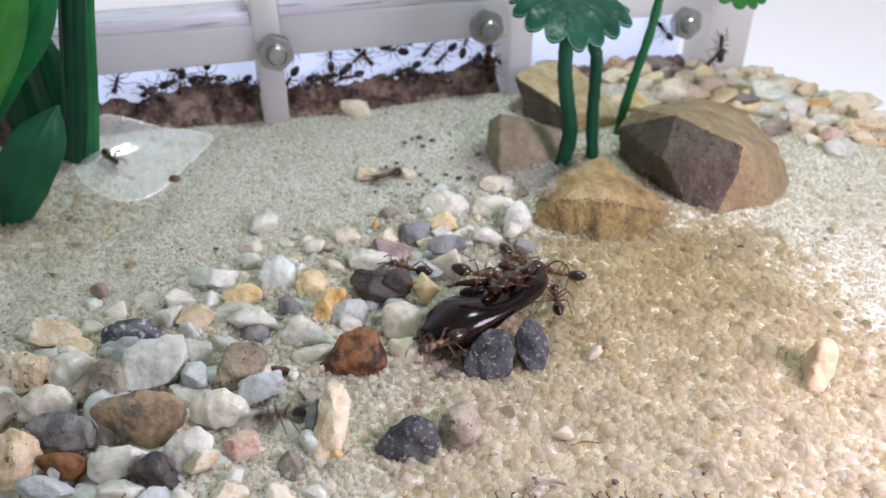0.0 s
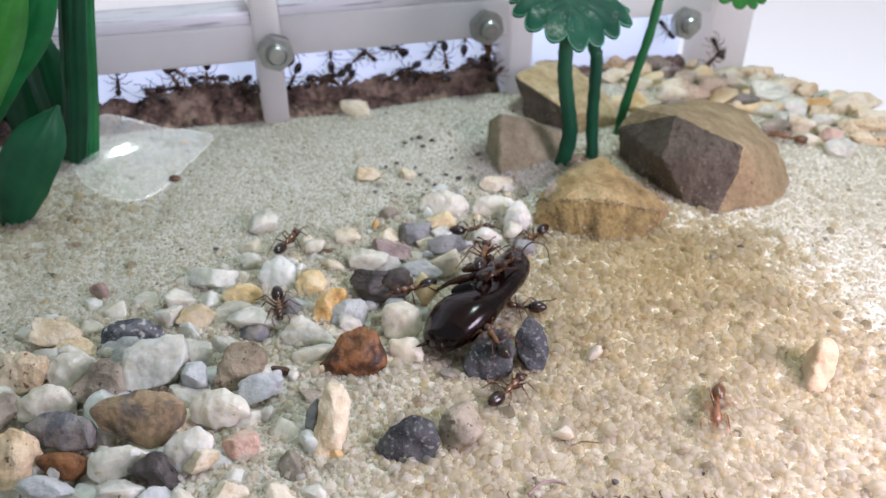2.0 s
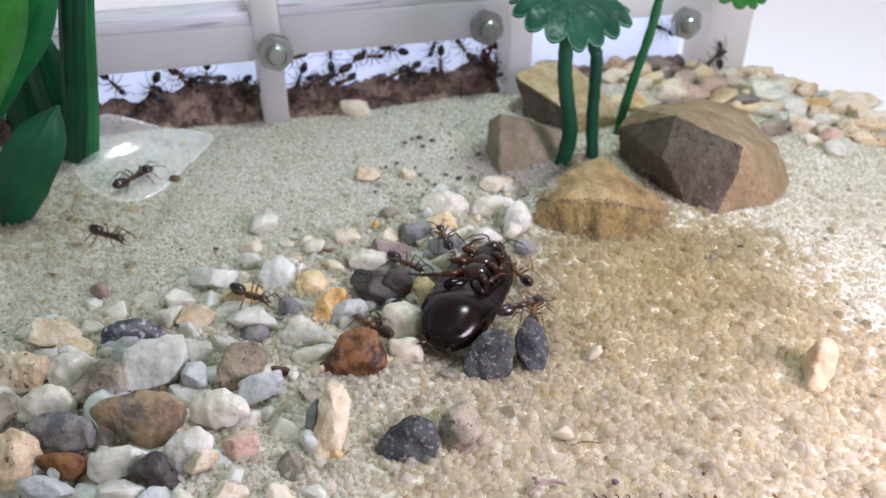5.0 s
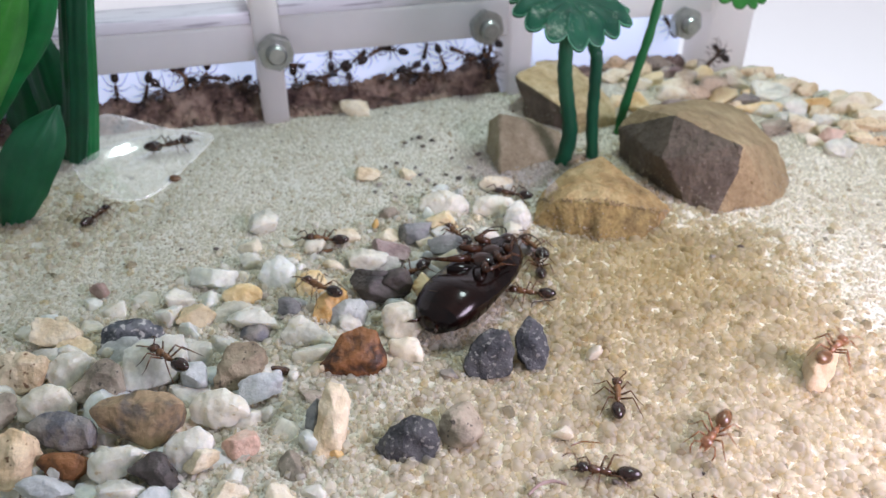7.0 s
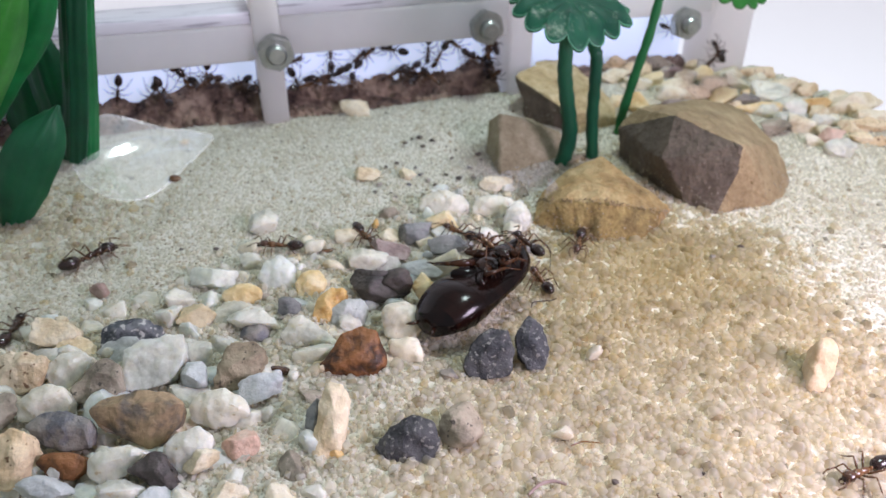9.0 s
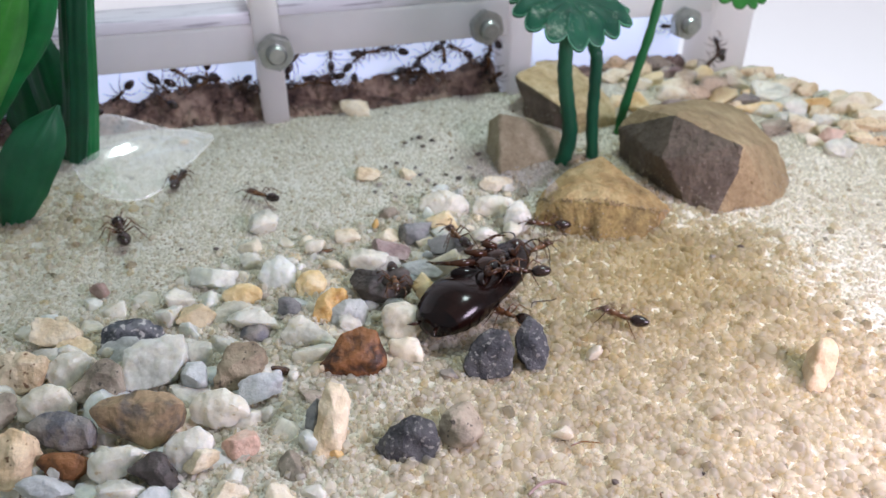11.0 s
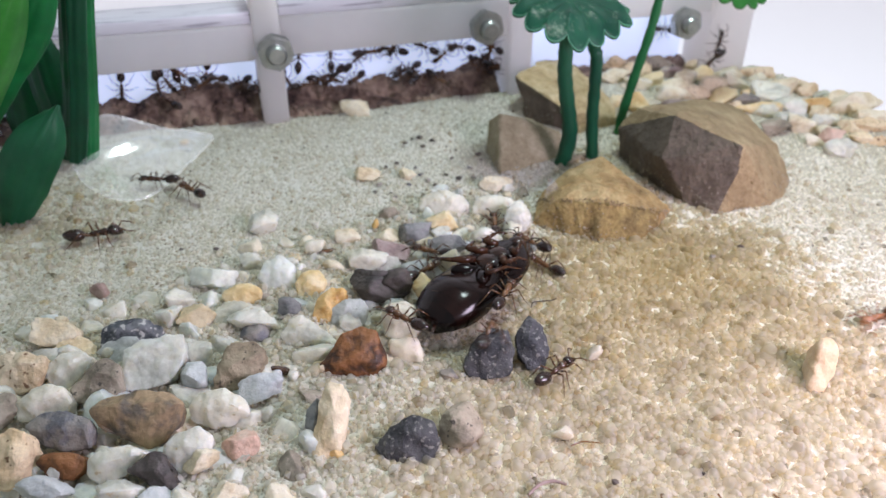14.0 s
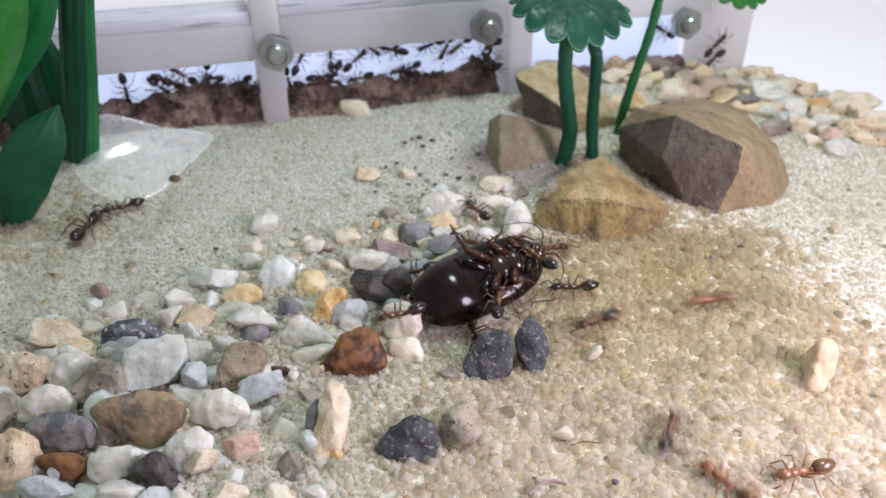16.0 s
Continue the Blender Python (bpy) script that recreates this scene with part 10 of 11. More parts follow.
    crawl(DARK, 39, [(0.00, -0.0845, 0.1138, 0.0006, 2), (6.69, -0.0845, 0.1138, 0.0006, 2), (7.00, -0.0596, 0.1147, 0.0000, 74), (7.05, -0.0593, 0.1144, 0.0000, 13), (7.10, -0.0590, 0.1140, 0.0001, -49), (7.40, -0.0553, 0.1098, 0.0004, -49), (7.50, -0.0547, 0.1091, 0.0005, 11), (7.61, -0.0636, 0.1088, 0.0005, 68), (7.72, -0.0725, 0.1085, 0.0006, 125), (7.83, -0.0814, 0.1083, 0.0006, 182), (16.00, -0.0814, 0.1083, 0.0006, 182)])
    crawl(RED, 40, [(0.00, 0.0622, 0.0728, 0.0006, 178), (6.82, 0.0622, 0.0728, 0.0006, 178), (6.91, 0.0550, 0.0731, 0.0025, 110), (7.00, 0.0478, 0.0734, 0.0045, 42), (7.18, 0.0622, 0.0728, 0.0006, -2), (16.00, 0.0622, 0.0728, 0.0006, -2)])
    crawl(RED, 41, [(0.00, 0.0270, 0.0495, 0.0006, 73), (6.81, 0.0270, 0.0495, 0.0006, 73), (6.88, 0.0285, 0.0543, 0.0006, 126), (6.94, 0.0299, 0.0590, 0.0006, 178), (7.00, 0.0314, 0.0638, 0.0006, 231), (7.50, 0.0323, 0.0662, 0.0001, 206), (7.72, 0.0272, 0.0495, 0.0006, 253), (16.00, 0.0272, 0.0495, 0.0006, 253)])
    crawl(DARK, 42, [(0.00, 0.0300, 0.1215, -0.0040, 177), (6.78, 0.0300, 0.1215, -0.0040, 177), (6.84, 0.0260, 0.1217, 0.0004, 177), (7.00, 0.0126, 0.1225, 0.0002, 162), (7.50, 0.0157, 0.1168, -0.0002, 193), (7.60, 0.0155, 0.1159, -0.0003, 256), (7.90, 0.0140, 0.1099, -0.0006, 256), (8.00, 0.0138, 0.1090, -0.0007, 244), (8.17, 0.0065, 0.0965, 0.0004, 240), (8.23, 0.0045, 0.0930, -0.0055, 240), (16.00, 0.0045, 0.0930, -0.0055, 240)])
    crawl(WORKER, 43, [(0.00, 0.0174, 0.0495, 0.0006, 79), (6.74, 0.0174, 0.0495, 0.0006, 79), (7.00, 0.0214, 0.0701, -0.0003, 81), (7.50, 0.0174, 0.0698, -0.0003, 132), (7.63, 0.0158, 0.0597, 0.0002, 196), (7.76, 0.0142, 0.0495, 0.0006, 261), (16.00, 0.0142, 0.0495, 0.0006, 261)])
    crawl(DARK, 44, [(0.00, 0.0163, 0.0495, 0.0006, 79), (6.82, 0.0163, 0.0495, 0.0006, 79), (6.91, 0.0171, 0.0538, 0.0003, 125), (7.00, 0.0179, 0.0581, 0.0000, 170), (7.09, 0.0171, 0.0538, 0.0003, 215), (7.18, 0.0163, 0.0495, 0.0006, 259), (16.00, 0.0163, 0.0495, 0.0006, 259)])
    crawl(DARK, 45, [(0.00, 0.0170, 0.1420, -0.0060, 123), (7.30, 0.0170, 0.1420, -0.0060, 123), (7.36, 0.0148, 0.1454, 0.0004, 123), (7.43, 0.0116, 0.1503, 0.0003, 84), (7.50, 0.0084, 0.1552, 0.0002, 44), (7.60, 0.0111, 0.1565, 0.0007, 25), (7.90, 0.0283, 0.1646, 0.0041, 25), (8.00, 0.0310, 0.1659, 0.0046, 79), (8.10, 0.0321, 0.1674, 0.0041, 52), (8.40, 0.0393, 0.1766, 0.0011, 52), (8.45, 0.0398, 0.1774, 0.0008, 92), (8.50, 0.0404, 0.1781, 0.0006, 131), (8.56, 0.0366, 0.1744, 0.0005, 178), (8.62, 0.0329, 0.1708, 0.0004, 224), (8.68, 0.0300, 0.1680, -0.0060, 224), (16.00, 0.0300, 0.1680, -0.0060, 224)])
    crawl(WORKER, 46, [(0.00, 0.0665, 0.1780, -0.0060, -138), (7.76, 0.0665, 0.1780, -0.0060, -138), (7.82, 0.0635, 0.1753, 0.0004, -138), (7.91, 0.0580, 0.1704, 0.0011, -200), (8.00, 0.0524, 0.1655, 0.0018, -262), (8.10, 0.0530, 0.1677, 0.0018, -287), (8.40, 0.0572, 0.1815, 0.0021, -287), (8.45, 0.0575, 0.1826, 0.0021, -238), (8.50, 0.0578, 0.1837, 0.0021, -190), (8.54, 0.0596, 0.1825, 0.0015, -138), (8.58, 0.0614, 0.1814, 0.0010, -85), (8.62, 0.0632, 0.1802, 0.0004, -33), (8.68, 0.0665, 0.1780, -0.0060, -33), (16.00, 0.0665, 0.1780, -0.0060, -33)])
    crawl(RED, 47, [(0.00, 0.0804, 0.1061, 0.0006, 178), (7.72, 0.0804, 0.1061, 0.0006, 178), (8.00, 0.0577, 0.1069, 0.0013, 109), (8.14, 0.0691, 0.1065, 0.0009, 53), (8.28, 0.0804, 0.1061, 0.0006, -2), (16.00, 0.0804, 0.1061, 0.0006, -2)])
    crawl(WORKER, 48, [(0.00, -0.0090, 0.0945, -0.0060, -108), (7.76, -0.0090, 0.0945, -0.0060, -108), (7.82, -0.0103, 0.0907, 0.0004, -108), (7.91, -0.0126, 0.0836, 0.0015, -180), (8.00, -0.0150, 0.0765, 0.0026, -252), (8.18, -0.0103, 0.0907, 0.0004, -288), (8.24, -0.0090, 0.0945, -0.0060, -288), (16.00, -0.0090, 0.0945, -0.0060, -288)])
    crawl(WORKER, 49, [(0.00, 0.0259, 0.0495, 0.0006, 74), (8.27, 0.0259, 0.0495, 0.0006, 74), (8.39, 0.0285, 0.0582, 0.0004, 140), (8.50, 0.0310, 0.0669, 0.0002, 207), (8.60, 0.0328, 0.0659, 0.0002, 151), (8.90, 0.0446, 0.0595, -0.0002, 151), (9.00, 0.0464, 0.0585, -0.0002, 205), (9.54, 0.0380, 0.0610, 0.0006, 164), (9.66, 0.0406, 0.0680, 0.0006, 117), (9.77, 0.0432, 0.0750, 0.0006, 70), (9.97, 0.0348, 0.0726, 0.0006, 133), (10.16, 0.0263, 0.0702, 0.0006, 196), (10.45, 0.0298, 0.0780, 0.0006, 131), (10.74, 0.0333, 0.0858, 0.0006, 66), (10.95, 0.0273, 0.0855, 0.0006, 124), (11.17, 0.0213, 0.0852, 0.0006, 183), (11.33, 0.0196, 0.0885, 0.0004, 132), (11.50, 0.0179, 0.0919, 0.0002, 82), (11.75, 0.0170, 0.0943, -0.0001, 135), (12.00, 0.0161, 0.0968, -0.0003, 188), (12.50, 0.0174, 0.0983, 0.0003, 157), (13.00, 0.0187, 0.0991, 0.0003, 127), (13.10, 0.0181, 0.1002, 0.0002, 117), (13.40, 0.0147, 0.1071, -0.0001, 117), (13.50, 0.0141, 0.1082, -0.0002, 118), (14.00, 0.0142, 0.1039, 0.0013, 137), (14.50, 0.0141, 0.1034, -0.0003, 94), (15.00, 0.0189, 0.1012, 0.0003, 122), (15.05, 0.0185, 0.1004, 0.0007, 183), (15.10, 0.0182, 0.0997, 0.0012, 245), (15.40, 0.0136, 0.0899, 0.0067, 245), (15.50, 0.0129, 0.0884, 0.0076, 225), (15.75, 0.0132, 0.0901, 0.0069, 176), (16.00, 0.0135, 0.0917, 0.0063, 128)])
    crawl(DARK, 50, [(0.00, -0.0675, 0.0827, 0.0006, 4), (8.82, -0.0675, 0.0827, 0.0006, 4), (8.91, -0.0632, 0.0830, 0.0002, 48), (9.00, -0.0590, 0.0833, -0.0001, 91), (9.40, -0.0556, 0.0919, 0.0006, 69), (9.79, -0.0604, 0.1030, 0.0006, 113), (10.22, -0.0569, 0.1116, 0.0006, 68), (10.57, -0.0468, 0.1181, 0.0006, 33), (11.06, -0.0489, 0.1284, 0.0008, 101), (11.28, -0.0457, 0.1323, 0.0009, 141), (11.50, -0.0425, 0.1361, 0.0010, 180), (11.86, -0.0725, 0.1395, 0.0004, 173), (11.92, -0.0765, 0.1400, -0.0040, 173), (16.00, -0.0765, 0.1400, -0.0040, 173)])
    crawl(MAJOR, 51, [(0.00, -0.0772, 0.1005, 0.0006, 2), (8.73, -0.0772, 0.1005, 0.0006, 2), (9.00, -0.0556, 0.1013, -0.0001, 46), (9.34, -0.0564, 0.1030, 0.0006, 115), (9.57, -0.0552, 0.1035, 0.0006, 67), (9.80, -0.0539, 0.1039, 0.0006, 18), (10.17, -0.0528, 0.1051, 0.0006, 49), (10.68, -0.0516, 0.1063, 0.0006, 45), (10.86, -0.0522, 0.1072, 0.0006, 83), (11.04, -0.0527, 0.1081, 0.0006, 121), (11.27, -0.0530, 0.1090, 0.0003, 80), (11.50, -0.0533, 0.1098, 0.0001, 40), (12.00, -0.0578, 0.1097, 0.0003, 59), (12.50, -0.0572, 0.1092, 0.0001, 15), (13.00, -0.0572, 0.1078, 0.0005, 13), (13.50, -0.0572, 0.1078, 0.0005, 13), (14.00, -0.0572, 0.1077, 0.0003, 13), (14.50, -0.0576, 0.1088, 0.0004, 25), (15.00, -0.0594, 0.1104, 0.0001, 73), (15.50, -0.0592, 0.1106, 0.0001, 80), (16.00, -0.0594, 0.1105, 0.0001, 83)])
    crawl(WORKER, 52, [(0.00, 0.0300, 0.1215, -0.0040, -117), (8.78, 0.0300, 0.1215, -0.0040, -117), (8.84, 0.0282, 0.1179, 0.0004, -117), (9.00, 0.0220, 0.1057, 0.0005, -106), (9.24, 0.0218, 0.1064, 0.0005, -180), (9.48, 0.0216, 0.1071, 0.0006, -253), (9.83, 0.0209, 0.1082, 0.0006, -241), (10.18, 0.0183, 0.1080, 0.0006, -175), (10.38, 0.0189, 0.1093, 0.0006, -236), (10.57, 0.0195, 0.1106, 0.0006, -296), (10.79, 0.0186, 0.1107, 0.0006, -242), (11.00, 0.0176, 0.1108, 0.0006, -187), (11.50, 0.0173, 0.1123, -0.0002, -147), (11.60, 0.0151, 0.1119, 0.0001, -171), (11.90, 0.0010, 0.1097, 0.0021, -171), (12.00, -0.0012, 0.1093, 0.0024, -204), (12.10, -0.0033, 0.1087, 0.0022, -164), (12.40, -0.0168, 0.1049, 0.0008, -164), (12.45, -0.0178, 0.1046, 0.0007, -220), (12.50, -0.0189, 0.1043, 0.0006, -276), (12.55, -0.0180, 0.1042, 0.0006, -322), (12.60, -0.0171, 0.1040, 0.0006, -369), (12.90, -0.0055, 0.1022, 0.0006, -369), (13.00, -0.0037, 0.1019, 0.0006, -349), (13.05, -0.0038, 0.1012, 0.0008, -405), (13.10, -0.0039, 0.1006, 0.0010, -460), (13.40, -0.0055, 0.0920, 0.0038, -460), (13.50, -0.0057, 0.0907, 0.0042, -422), (13.75, -0.0043, 0.0934, 0.0027, -369), (14.00, -0.0030, 0.0960, 0.0011, -316), (14.10, -0.0027, 0.0976, 0.0013, -279), (14.40, -0.0011, 0.1078, 0.0024, -279), (14.45, -0.0009, 0.1086, 0.0025, -350), (14.50, -0.0008, 0.1094, 0.0026, -420), (14.60, -0.0001, 0.1089, 0.0024, -396), (14.90, 0.0044, 0.1056, 0.0015, -396), (15.00, 0.0051, 0.1051, 0.0013, -397), (15.50, 0.0059, 0.1051, 0.0011, -416), (16.00, 0.0042, 0.1050, 0.0008, -392)])
    crawl(WORKER, 53, [(0.00, 0.0045, 0.0930, -0.0055, -118), (11.32, 0.0045, 0.0930, -0.0055, -118), (11.38, 0.0026, 0.0895, 0.0004, -118), (11.50, -0.0007, 0.0831, -0.0013, -146), (12.00, 0.0019, 0.0788, 0.0038, -120), (12.25, 0.0014, 0.0793, 0.0016, -182), (12.50, 0.0009, 0.0798, -0.0007, -245), (13.00, 0.0010, 0.0819, -0.0008, -289), (13.50, 0.0024, 0.0845, -0.0015, -313), (13.60, 0.0028, 0.0837, -0.0009, -242), (13.90, 0.0054, 0.0789, 0.0030, -242), (14.00, 0.0058, 0.0781, 0.0036, -288), (14.03, 0.0058, 0.0775, 0.0035, -341), (14.07, 0.0058, 0.0769, 0.0034, -395), (14.10, 0.0059, 0.0763, 0.0033, -448), (14.40, 0.0062, 0.0647, 0.0010, -448), (14.45, 0.0063, 0.0638, 0.0009, -402), (14.50, 0.0063, 0.0629, 0.0007, -355), (14.59, 0.0059, 0.0562, 0.0006, -404), (14.68, 0.0055, 0.0495, 0.0006, -454), (16.00, 0.0055, 0.0495, 0.0006, -454)])
    crawl(WORKER, 54, [(0.00, 0.0045, 0.0930, -0.0055, 77), (11.32, 0.0045, 0.0930, -0.0055, 77), (11.38, 0.0054, 0.0969, 0.0004, 77), (11.50, 0.0074, 0.1053, 0.0021, 97), (12.00, 0.0080, 0.1053, 0.0013, 102), (12.50, 0.0110, 0.1088, 0.0023, 139), (13.00, 0.0074, 0.1056, 0.0027, 109), (13.50, 0.0060, 0.1061, 0.0027, 108), (14.00, 0.0087, 0.1116, 0.0002, 92), (14.50, 0.0086, 0.1110, 0.0000, 94), (15.00, 0.0101, 0.1113, -0.0001, 104), (15.50, 0.0106, 0.1091, 0.0025, 132), (15.60, 0.0100, 0.1098, 0.0023, 130), (15.90, 0.0065, 0.1140, 0.0013, 130), (16.00, 0.0059, 0.1147, 0.0011, 120)])
    crawl(WORKER, 55, [(0.00, -0.0732, 0.0931, 0.0006, 2), (11.69, -0.0732, 0.0931, 0.0006, 2), (11.85, -0.0608, 0.0934, 0.0002, -52), (12.00, -0.0484, 0.0938, -0.0001, -105), (12.10, -0.0475, 0.0912, 0.0003, -72), (12.40, -0.0422, 0.0745, 0.0032, -72), (12.45, -0.0417, 0.0732, 0.0034, -126), (12.50, -0.0413, 0.0719, 0.0036, -180), (12.56, -0.0406, 0.0706, 0.0020, -121), (12.62, -0.0399, 0.0692, 0.0004, -63), (12.68, -0.0385, 0.0665, -0.0075, -63), (16.00, -0.0385, 0.0665, -0.0075, -63)])
    crawl(DARK, 56, [(0.00, 0.0300, 0.1680, -0.0060, 161), (11.82, 0.0300, 0.1680, -0.0060, 161), (11.88, 0.0262, 0.1693, 0.0004, 161), (12.00, 0.0174, 0.1724, 0.0091, 220), (12.10, 0.0152, 0.1711, 0.0081, 210), (12.40, 0.0011, 0.1629, 0.0020, 210), (12.50, -0.0011, 0.1616, 0.0010, 211), (12.64, 0.0066, 0.1533, 0.0007, 262), (12.77, 0.0143, 0.1449, 0.0004, 313), (12.83, 0.0170, 0.1420, -0.0060, 313), (16.00, 0.0170, 0.1420, -0.0060, 313)])
    crawl(DARK, 57, [(0.00, -0.0765, 0.1400, -0.0040, -31), (12.14, -0.0765, 0.1400, -0.0040, -31), (12.20, -0.0731, 0.1380, 0.0004, -31), (12.35, -0.0624, 0.1316, 0.0011, -105), (12.50, -0.0517, 0.1253, 0.0017, -180), (13.00, -0.0517, 0.1253, 0.0017, -180), (13.50, -0.0517, 0.1253, 0.0017, -180), (14.00, -0.0517, 0.1253, 0.0017, -180), (14.05, -0.0516, 0.1246, 0.0016, -130), (14.10, -0.0515, 0.1240, 0.0015, -80), (14.40, -0.0500, 0.1156, 0.0006, -80), (14.45, -0.0499, 0.1150, 0.0005, -120), (14.50, -0.0498, 0.1143, 0.0004, -160), (15.00, -0.0555, 0.1161, 0.0005, -130), (15.50, -0.0553, 0.1162, 0.0005, -136), (16.00, -0.0558, 0.1175, 0.0003, -145)])
    crawl(WORKER, 58, [(0.00, -0.0765, 0.1400, -0.0040, -31), (12.08, -0.0765, 0.1400, -0.0040, -31), (12.14, -0.0731, 0.1379, 0.0004, -31), (12.26, -0.0635, 0.1321, 0.0009, 27), (12.38, -0.0538, 0.1263, 0.0015, 84), (12.50, -0.0442, 0.1205, 0.0020, 142), (13.00, -0.0442, 0.1205, 0.0020, 142), (13.50, -0.0442, 0.1205, 0.0020, 142), (14.00, -0.0443, 0.1205, 0.0020, 140), (14.10, -0.0463, 0.1225, 0.0020, 135), (14.40, -0.0593, 0.1354, 0.0020, 135), (14.50, -0.0613, 0.1374, 0.0020, 118), (14.60, -0.0594, 0.1365, 0.0020, 154), (14.90, -0.0477, 0.1308, 0.0020, 154), (15.00, -0.0458, 0.1299, 0.0020, 104), (15.10, -0.0435, 0.1282, 0.0017, 144), (15.40, -0.0289, 0.1174, -0.0001, 144), (15.50, -0.0266, 0.1157, -0.0004, 108), (15.59, -0.0216, 0.1097, -0.0001, 55), (15.69, -0.0166, 0.1036, 0.0001, 2), (15.78, -0.0116, 0.0976, 0.0004, -50), (15.84, -0.0090, 0.0945, -0.0060, -50), (16.00, -0.0090, 0.0945, -0.0060, -50)])
    crawl(RED, 59, [(0.00, 0.0480, 0.1340, -0.0040, -57), (12.73, 0.0480, 0.1340, -0.0040, -57), (12.79, 0.0502, 0.1307, 0.0004, -57), (12.90, 0.0549, 0.1234, 0.0009, -99), (13.00, 0.0597, 0.1161, 0.0013, -141), (13.10, 0.0549, 0.1234, 0.0008, -189), (13.21, 0.0502, 0.1307, 0.0004, -237), (13.27, 0.0480, 0.1340, -0.0040, -237), (16.00, 0.0480, 0.1340, -0.0040, -237)])
    crawl(WORKER, 60, [(0.00, -0.0090, 0.0945, -0.0060, -77), (13.32, -0.0090, 0.0945, -0.0060, -77), (13.38, -0.0081, 0.0906, 0.0004, -77), (13.50, -0.0061, 0.0824, 0.0038, -142), (13.75, -0.0055, 0.0815, 0.0038, -180), (14.00, -0.0049, 0.0806, 0.0038, -217), (14.50, -0.0039, 0.0772, 0.0039, -277), (14.60, -0.0055, 0.0785, 0.0039, -219), (14.90, -0.0155, 0.0866, 0.0037, -219), (14.95, -0.0163, 0.0873, 0.0037, -268), (15.00, -0.0171, 0.0879, 0.0037, -316), (15.50, -0.0214, 0.0909, 0.0018, -277), (15.60, -0.0195, 0.0898, 0.0021, -211), (15.90, -0.0074, 0.0826, 0.0037, -211), (16.00, -0.0055, 0.0815, 0.0040, -154)])
    crawl(DARK, 61, [(0.00, 0.0045, 0.0930, -0.0055, -95), (13.26, 0.0045, 0.0930, -0.0055, -95), (13.32, 0.0042, 0.0890, 0.0004, -95), (13.41, 0.0036, 0.0816, 0.0005, -44), (13.50, 0.0030, 0.0741, 0.0006, 6), (13.60, 0.0043, 0.0741, 0.0005, 2), (13.90, 0.0129, 0.0745, 0.0002, 2), (14.00, 0.0142, 0.0745, 0.0001, 43), (14.25, 0.0174, 0.0740, -0.0003, -2), (14.50, 0.0205, 0.0735, -0.0006, -48), (14.80, 0.0162, 0.0495, 0.0006, -100), (16.00, 0.0162, 0.0495, 0.0006, -100)])
    crawl(RED, 62, [(0.00, 0.0687, 0.0847, 0.0006, 175), (13.82, 0.0687, 0.0847, 0.0006, 175), (14.00, 0.0605, 0.0853, 0.0007, 205), (14.05, 0.0598, 0.0867, 0.0007, 160), (14.10, 0.0592, 0.0880, 0.0006, 116), (14.40, 0.0508, 0.1053, -0.0000, 116), (14.50, 0.0495, 0.1080, -0.0001, 45), (14.60, 0.0508, 0.1077, 0.0001, -12), (14.90, 0.0594, 0.1060, 0.0015, -12), (15.00, 0.0607, 0.1057, 0.0017, 8), (15.24, 0.0798, 0.1049, 0.0006, -2), (16.00, 0.0798, 0.1049, 0.0006, -2)])
    crawl(WORKER, 63, [(0.00, 0.0665, 0.1780, -0.0060, -144), (14.75, 0.0665, 0.1780, -0.0060, -144), (14.81, 0.0632, 0.1757, 0.0004, -144), (14.90, 0.0567, 0.1710, 0.0022, -193), (15.00, 0.0501, 0.1663, 0.0039, -242), (15.10, 0.0567, 0.1710, 0.0022, -283), (15.19, 0.0632, 0.1757, 0.0004, -324), (15.25, 0.0665, 0.1780, -0.0060, -324), (16.00, 0.0665, 0.1780, -0.0060, -324)])
    crawl(WORKER, 64, [(0.00, 0.0961, 0.1348, 0.0006, 176), (14.80, 0.0961, 0.1348, 0.0006, 176), (14.90, 0.0883, 0.1353, 0.0001, 138), (15.00, 0.0804, 0.1358, -0.0004, 99), (15.10, 0.0818, 0.1379, 0.0000, 56), (15.40, 0.0904, 0.1509, 0.0026, 56), (15.50, 0.0918, 0.1530, 0.0030, 73), (15.59, 0.0986, 0.1524, 0.0018, 34), (15.68, 0.1055, 0.1518, 0.0006, -5), (16.00, 0.1055, 0.1518, 0.0006, -5)])
    crawl(DARK, 65, [(0.00, 0.0170, 0.1420, -0.0060, 133), (14.66, 0.0170, 0.1420, -0.0060, 133), (14.72, 0.0143, 0.1449, 0.0004, 133), (15.00, -0.0014, 0.1616, 0.0010, 152), (15.09, 0.0038, 0.1560, 0.0008, 206), (15.18, 0.0090, 0.1505, 0.0006, 259), (15.28, 0.0143, 0.1449, 0.0004, 313), (15.34, 0.0170, 0.1420, -0.0060, 313), (16.00, 0.0170, 0.1420, -0.0060, 313)])
    crawl(DARK, 66, [(0.00, 0.0300, 0.1215, -0.0040, -97), (14.76, 0.0300, 0.1215, -0.0040, -97), (14.82, 0.0295, 0.1175, 0.0004, -97), (14.91, 0.0286, 0.1099, 0.0008, -135), (15.00, 0.0277, 0.1022, 0.0011, -173), (15.10, 0.0272, 0.1015, 0.0010, -126), (15.40, 0.0240, 0.0972, 0.0006, -126), (15.50, 0.0235, 0.0965, 0.0005, -110), (16.00, 0.0193, 0.0927, 0.0005, -174)])
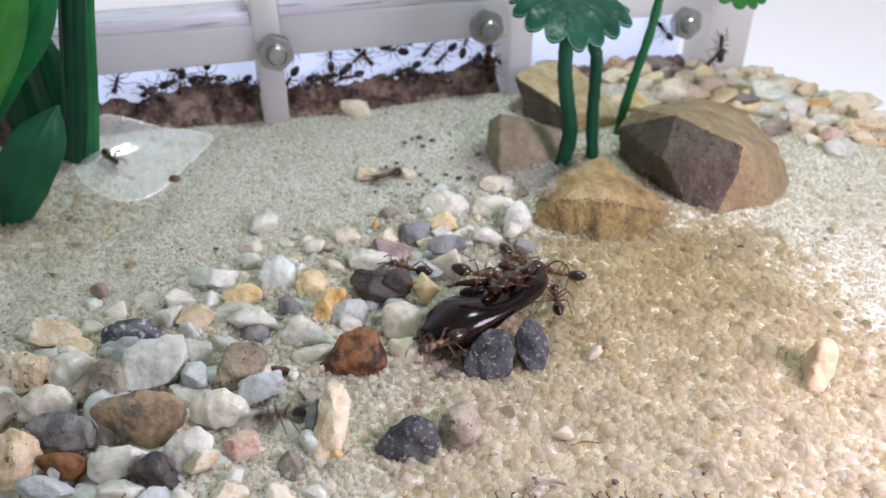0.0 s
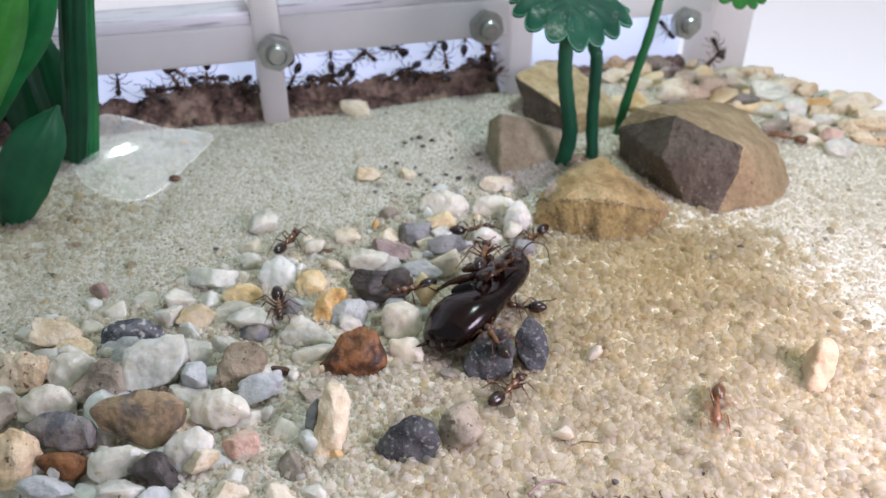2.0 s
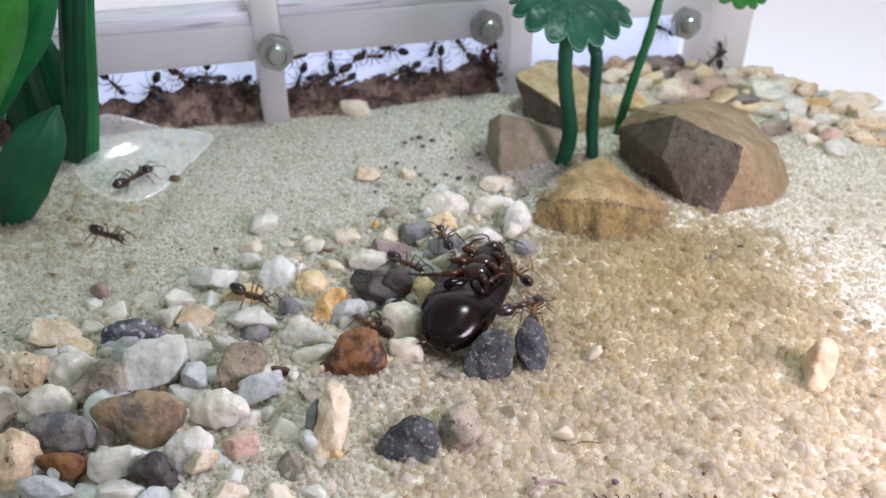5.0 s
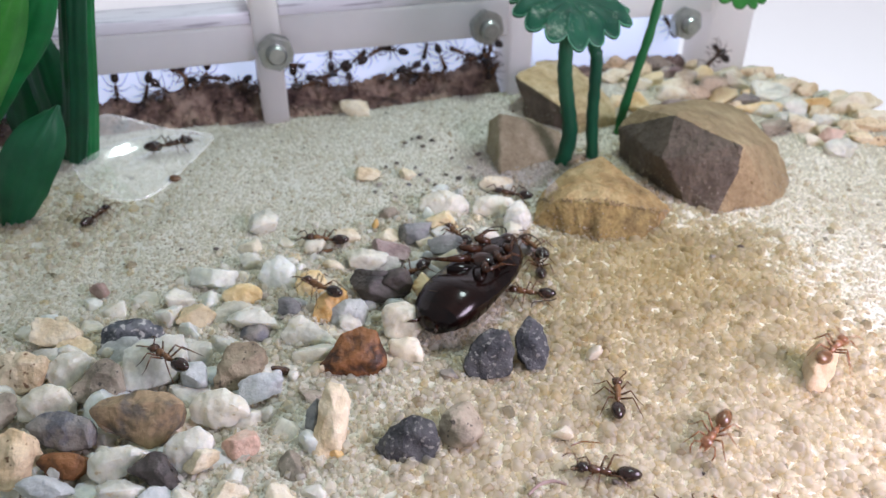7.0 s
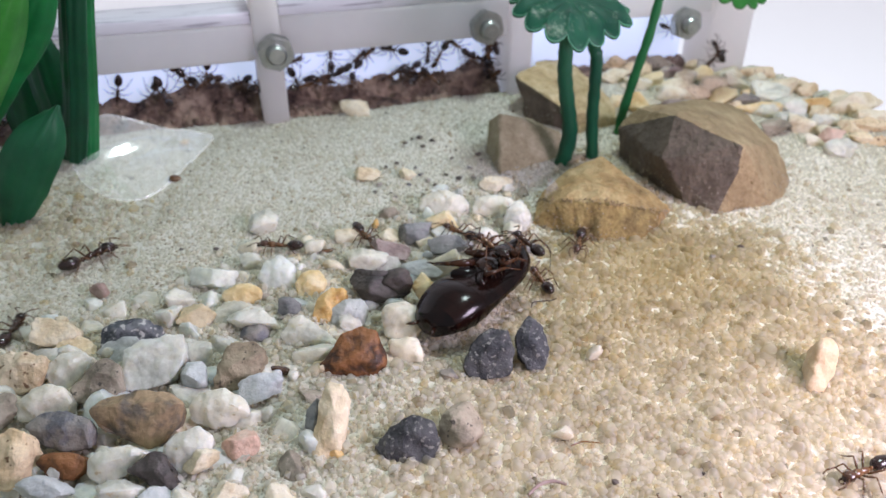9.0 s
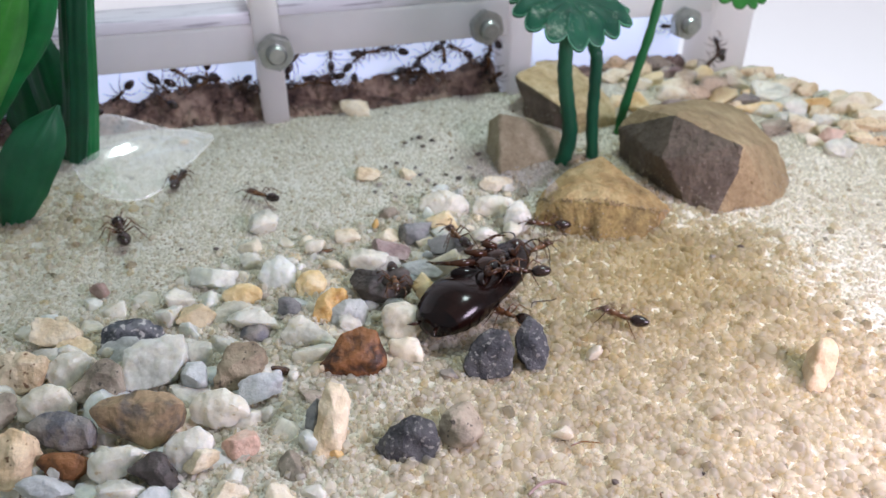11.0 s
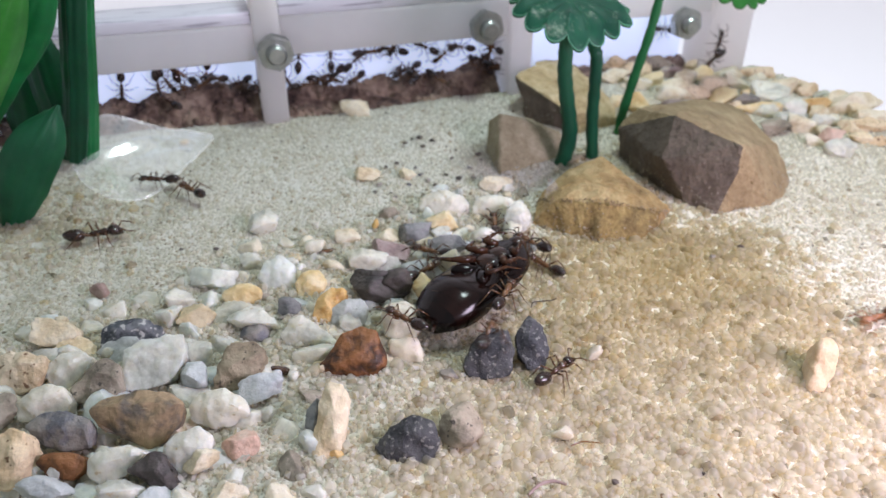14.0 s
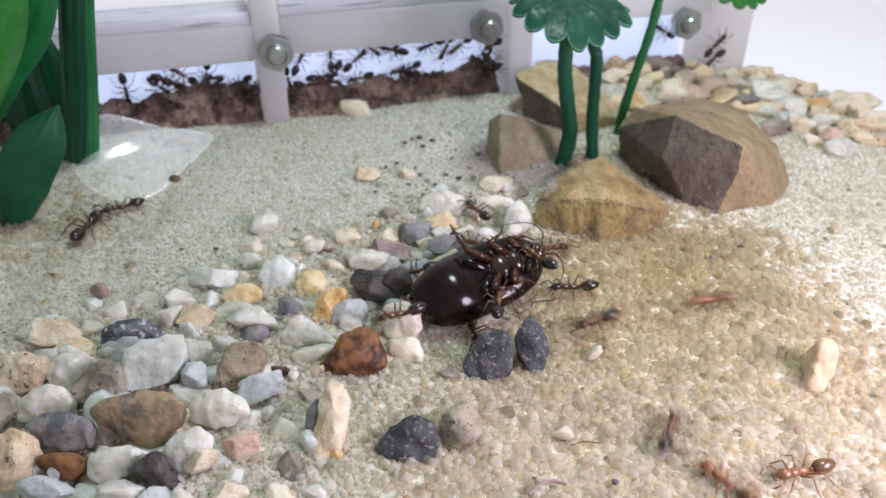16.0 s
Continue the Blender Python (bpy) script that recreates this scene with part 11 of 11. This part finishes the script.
    crawl(WORKER, 67, [(0.00, -0.0090, 0.0945, -0.0060, 16), (15.32, -0.0090, 0.0945, -0.0060, 16), (15.38, -0.0061, 0.0953, 0.0004, 16), (15.42, -0.0052, 0.0956, 0.0007, -40), (15.46, -0.0043, 0.0958, 0.0011, -95), (15.50, -0.0033, 0.0961, 0.0014, -150), (16.00, -0.0039, 0.0959, 0.0012, -155)])
    crawl(RED, 68, [(0.00, 0.0342, 0.0495, 0.0006, 68), (15.32, 0.0342, 0.0495, 0.0006, 68), (15.41, 0.0355, 0.0527, 0.0007, 128), (15.50, 0.0367, 0.0558, 0.0008, 187), (16.00, 0.0393, 0.0579, 0.0004, 195)])
    crawl(DARK, 69, [(0.00, 0.0045, 0.0930, -0.0055, -70), (15.29, 0.0045, 0.0930, -0.0055, -70), (15.35, 0.0058, 0.0892, 0.0004, -70), (15.40, 0.0073, 0.0852, 0.0009, -128), (15.45, 0.0087, 0.0811, 0.0013, -185), (15.50, 0.0102, 0.0770, 0.0018, -242), (15.60, 0.0095, 0.0780, 0.0014, -234), (15.90, 0.0051, 0.0841, -0.0015, -234), (16.00, 0.0044, 0.0851, -0.0019, -259)])
    crawl(WORKER, 70, [(0.00, 0.0045, 0.0930, -0.0055, -25), (15.77, 0.0045, 0.0930, -0.0055, -25), (15.83, 0.0081, 0.0913, 0.0004, -25), (15.91, 0.0148, 0.0882, 0.0003, -88), (16.00, 0.0215, 0.0851, 0.0002, -151)])
    crawl(RED, 71, [(0.00, 0.0715, 0.0897, 0.0006, 179), (15.59, 0.0715, 0.0897, 0.0006, 179), (16.00, 0.0390, 0.0904, -0.0001, 195)])
    crawl(WORKER, 72, [(0.00, 0.0225, 0.0495, 0.0006, 76), (15.82, 0.0225, 0.0495, 0.0006, 76), (16.00, 0.0261, 0.0638, 0.0003, 64)])
    crawl(RED, 73, [(0.00, 0.0283, 0.0495, 0.0006, 72), (15.82, 0.0283, 0.0495, 0.0006, 72), (16.00, 0.0305, 0.0561, 0.0004, 128)])


motions()
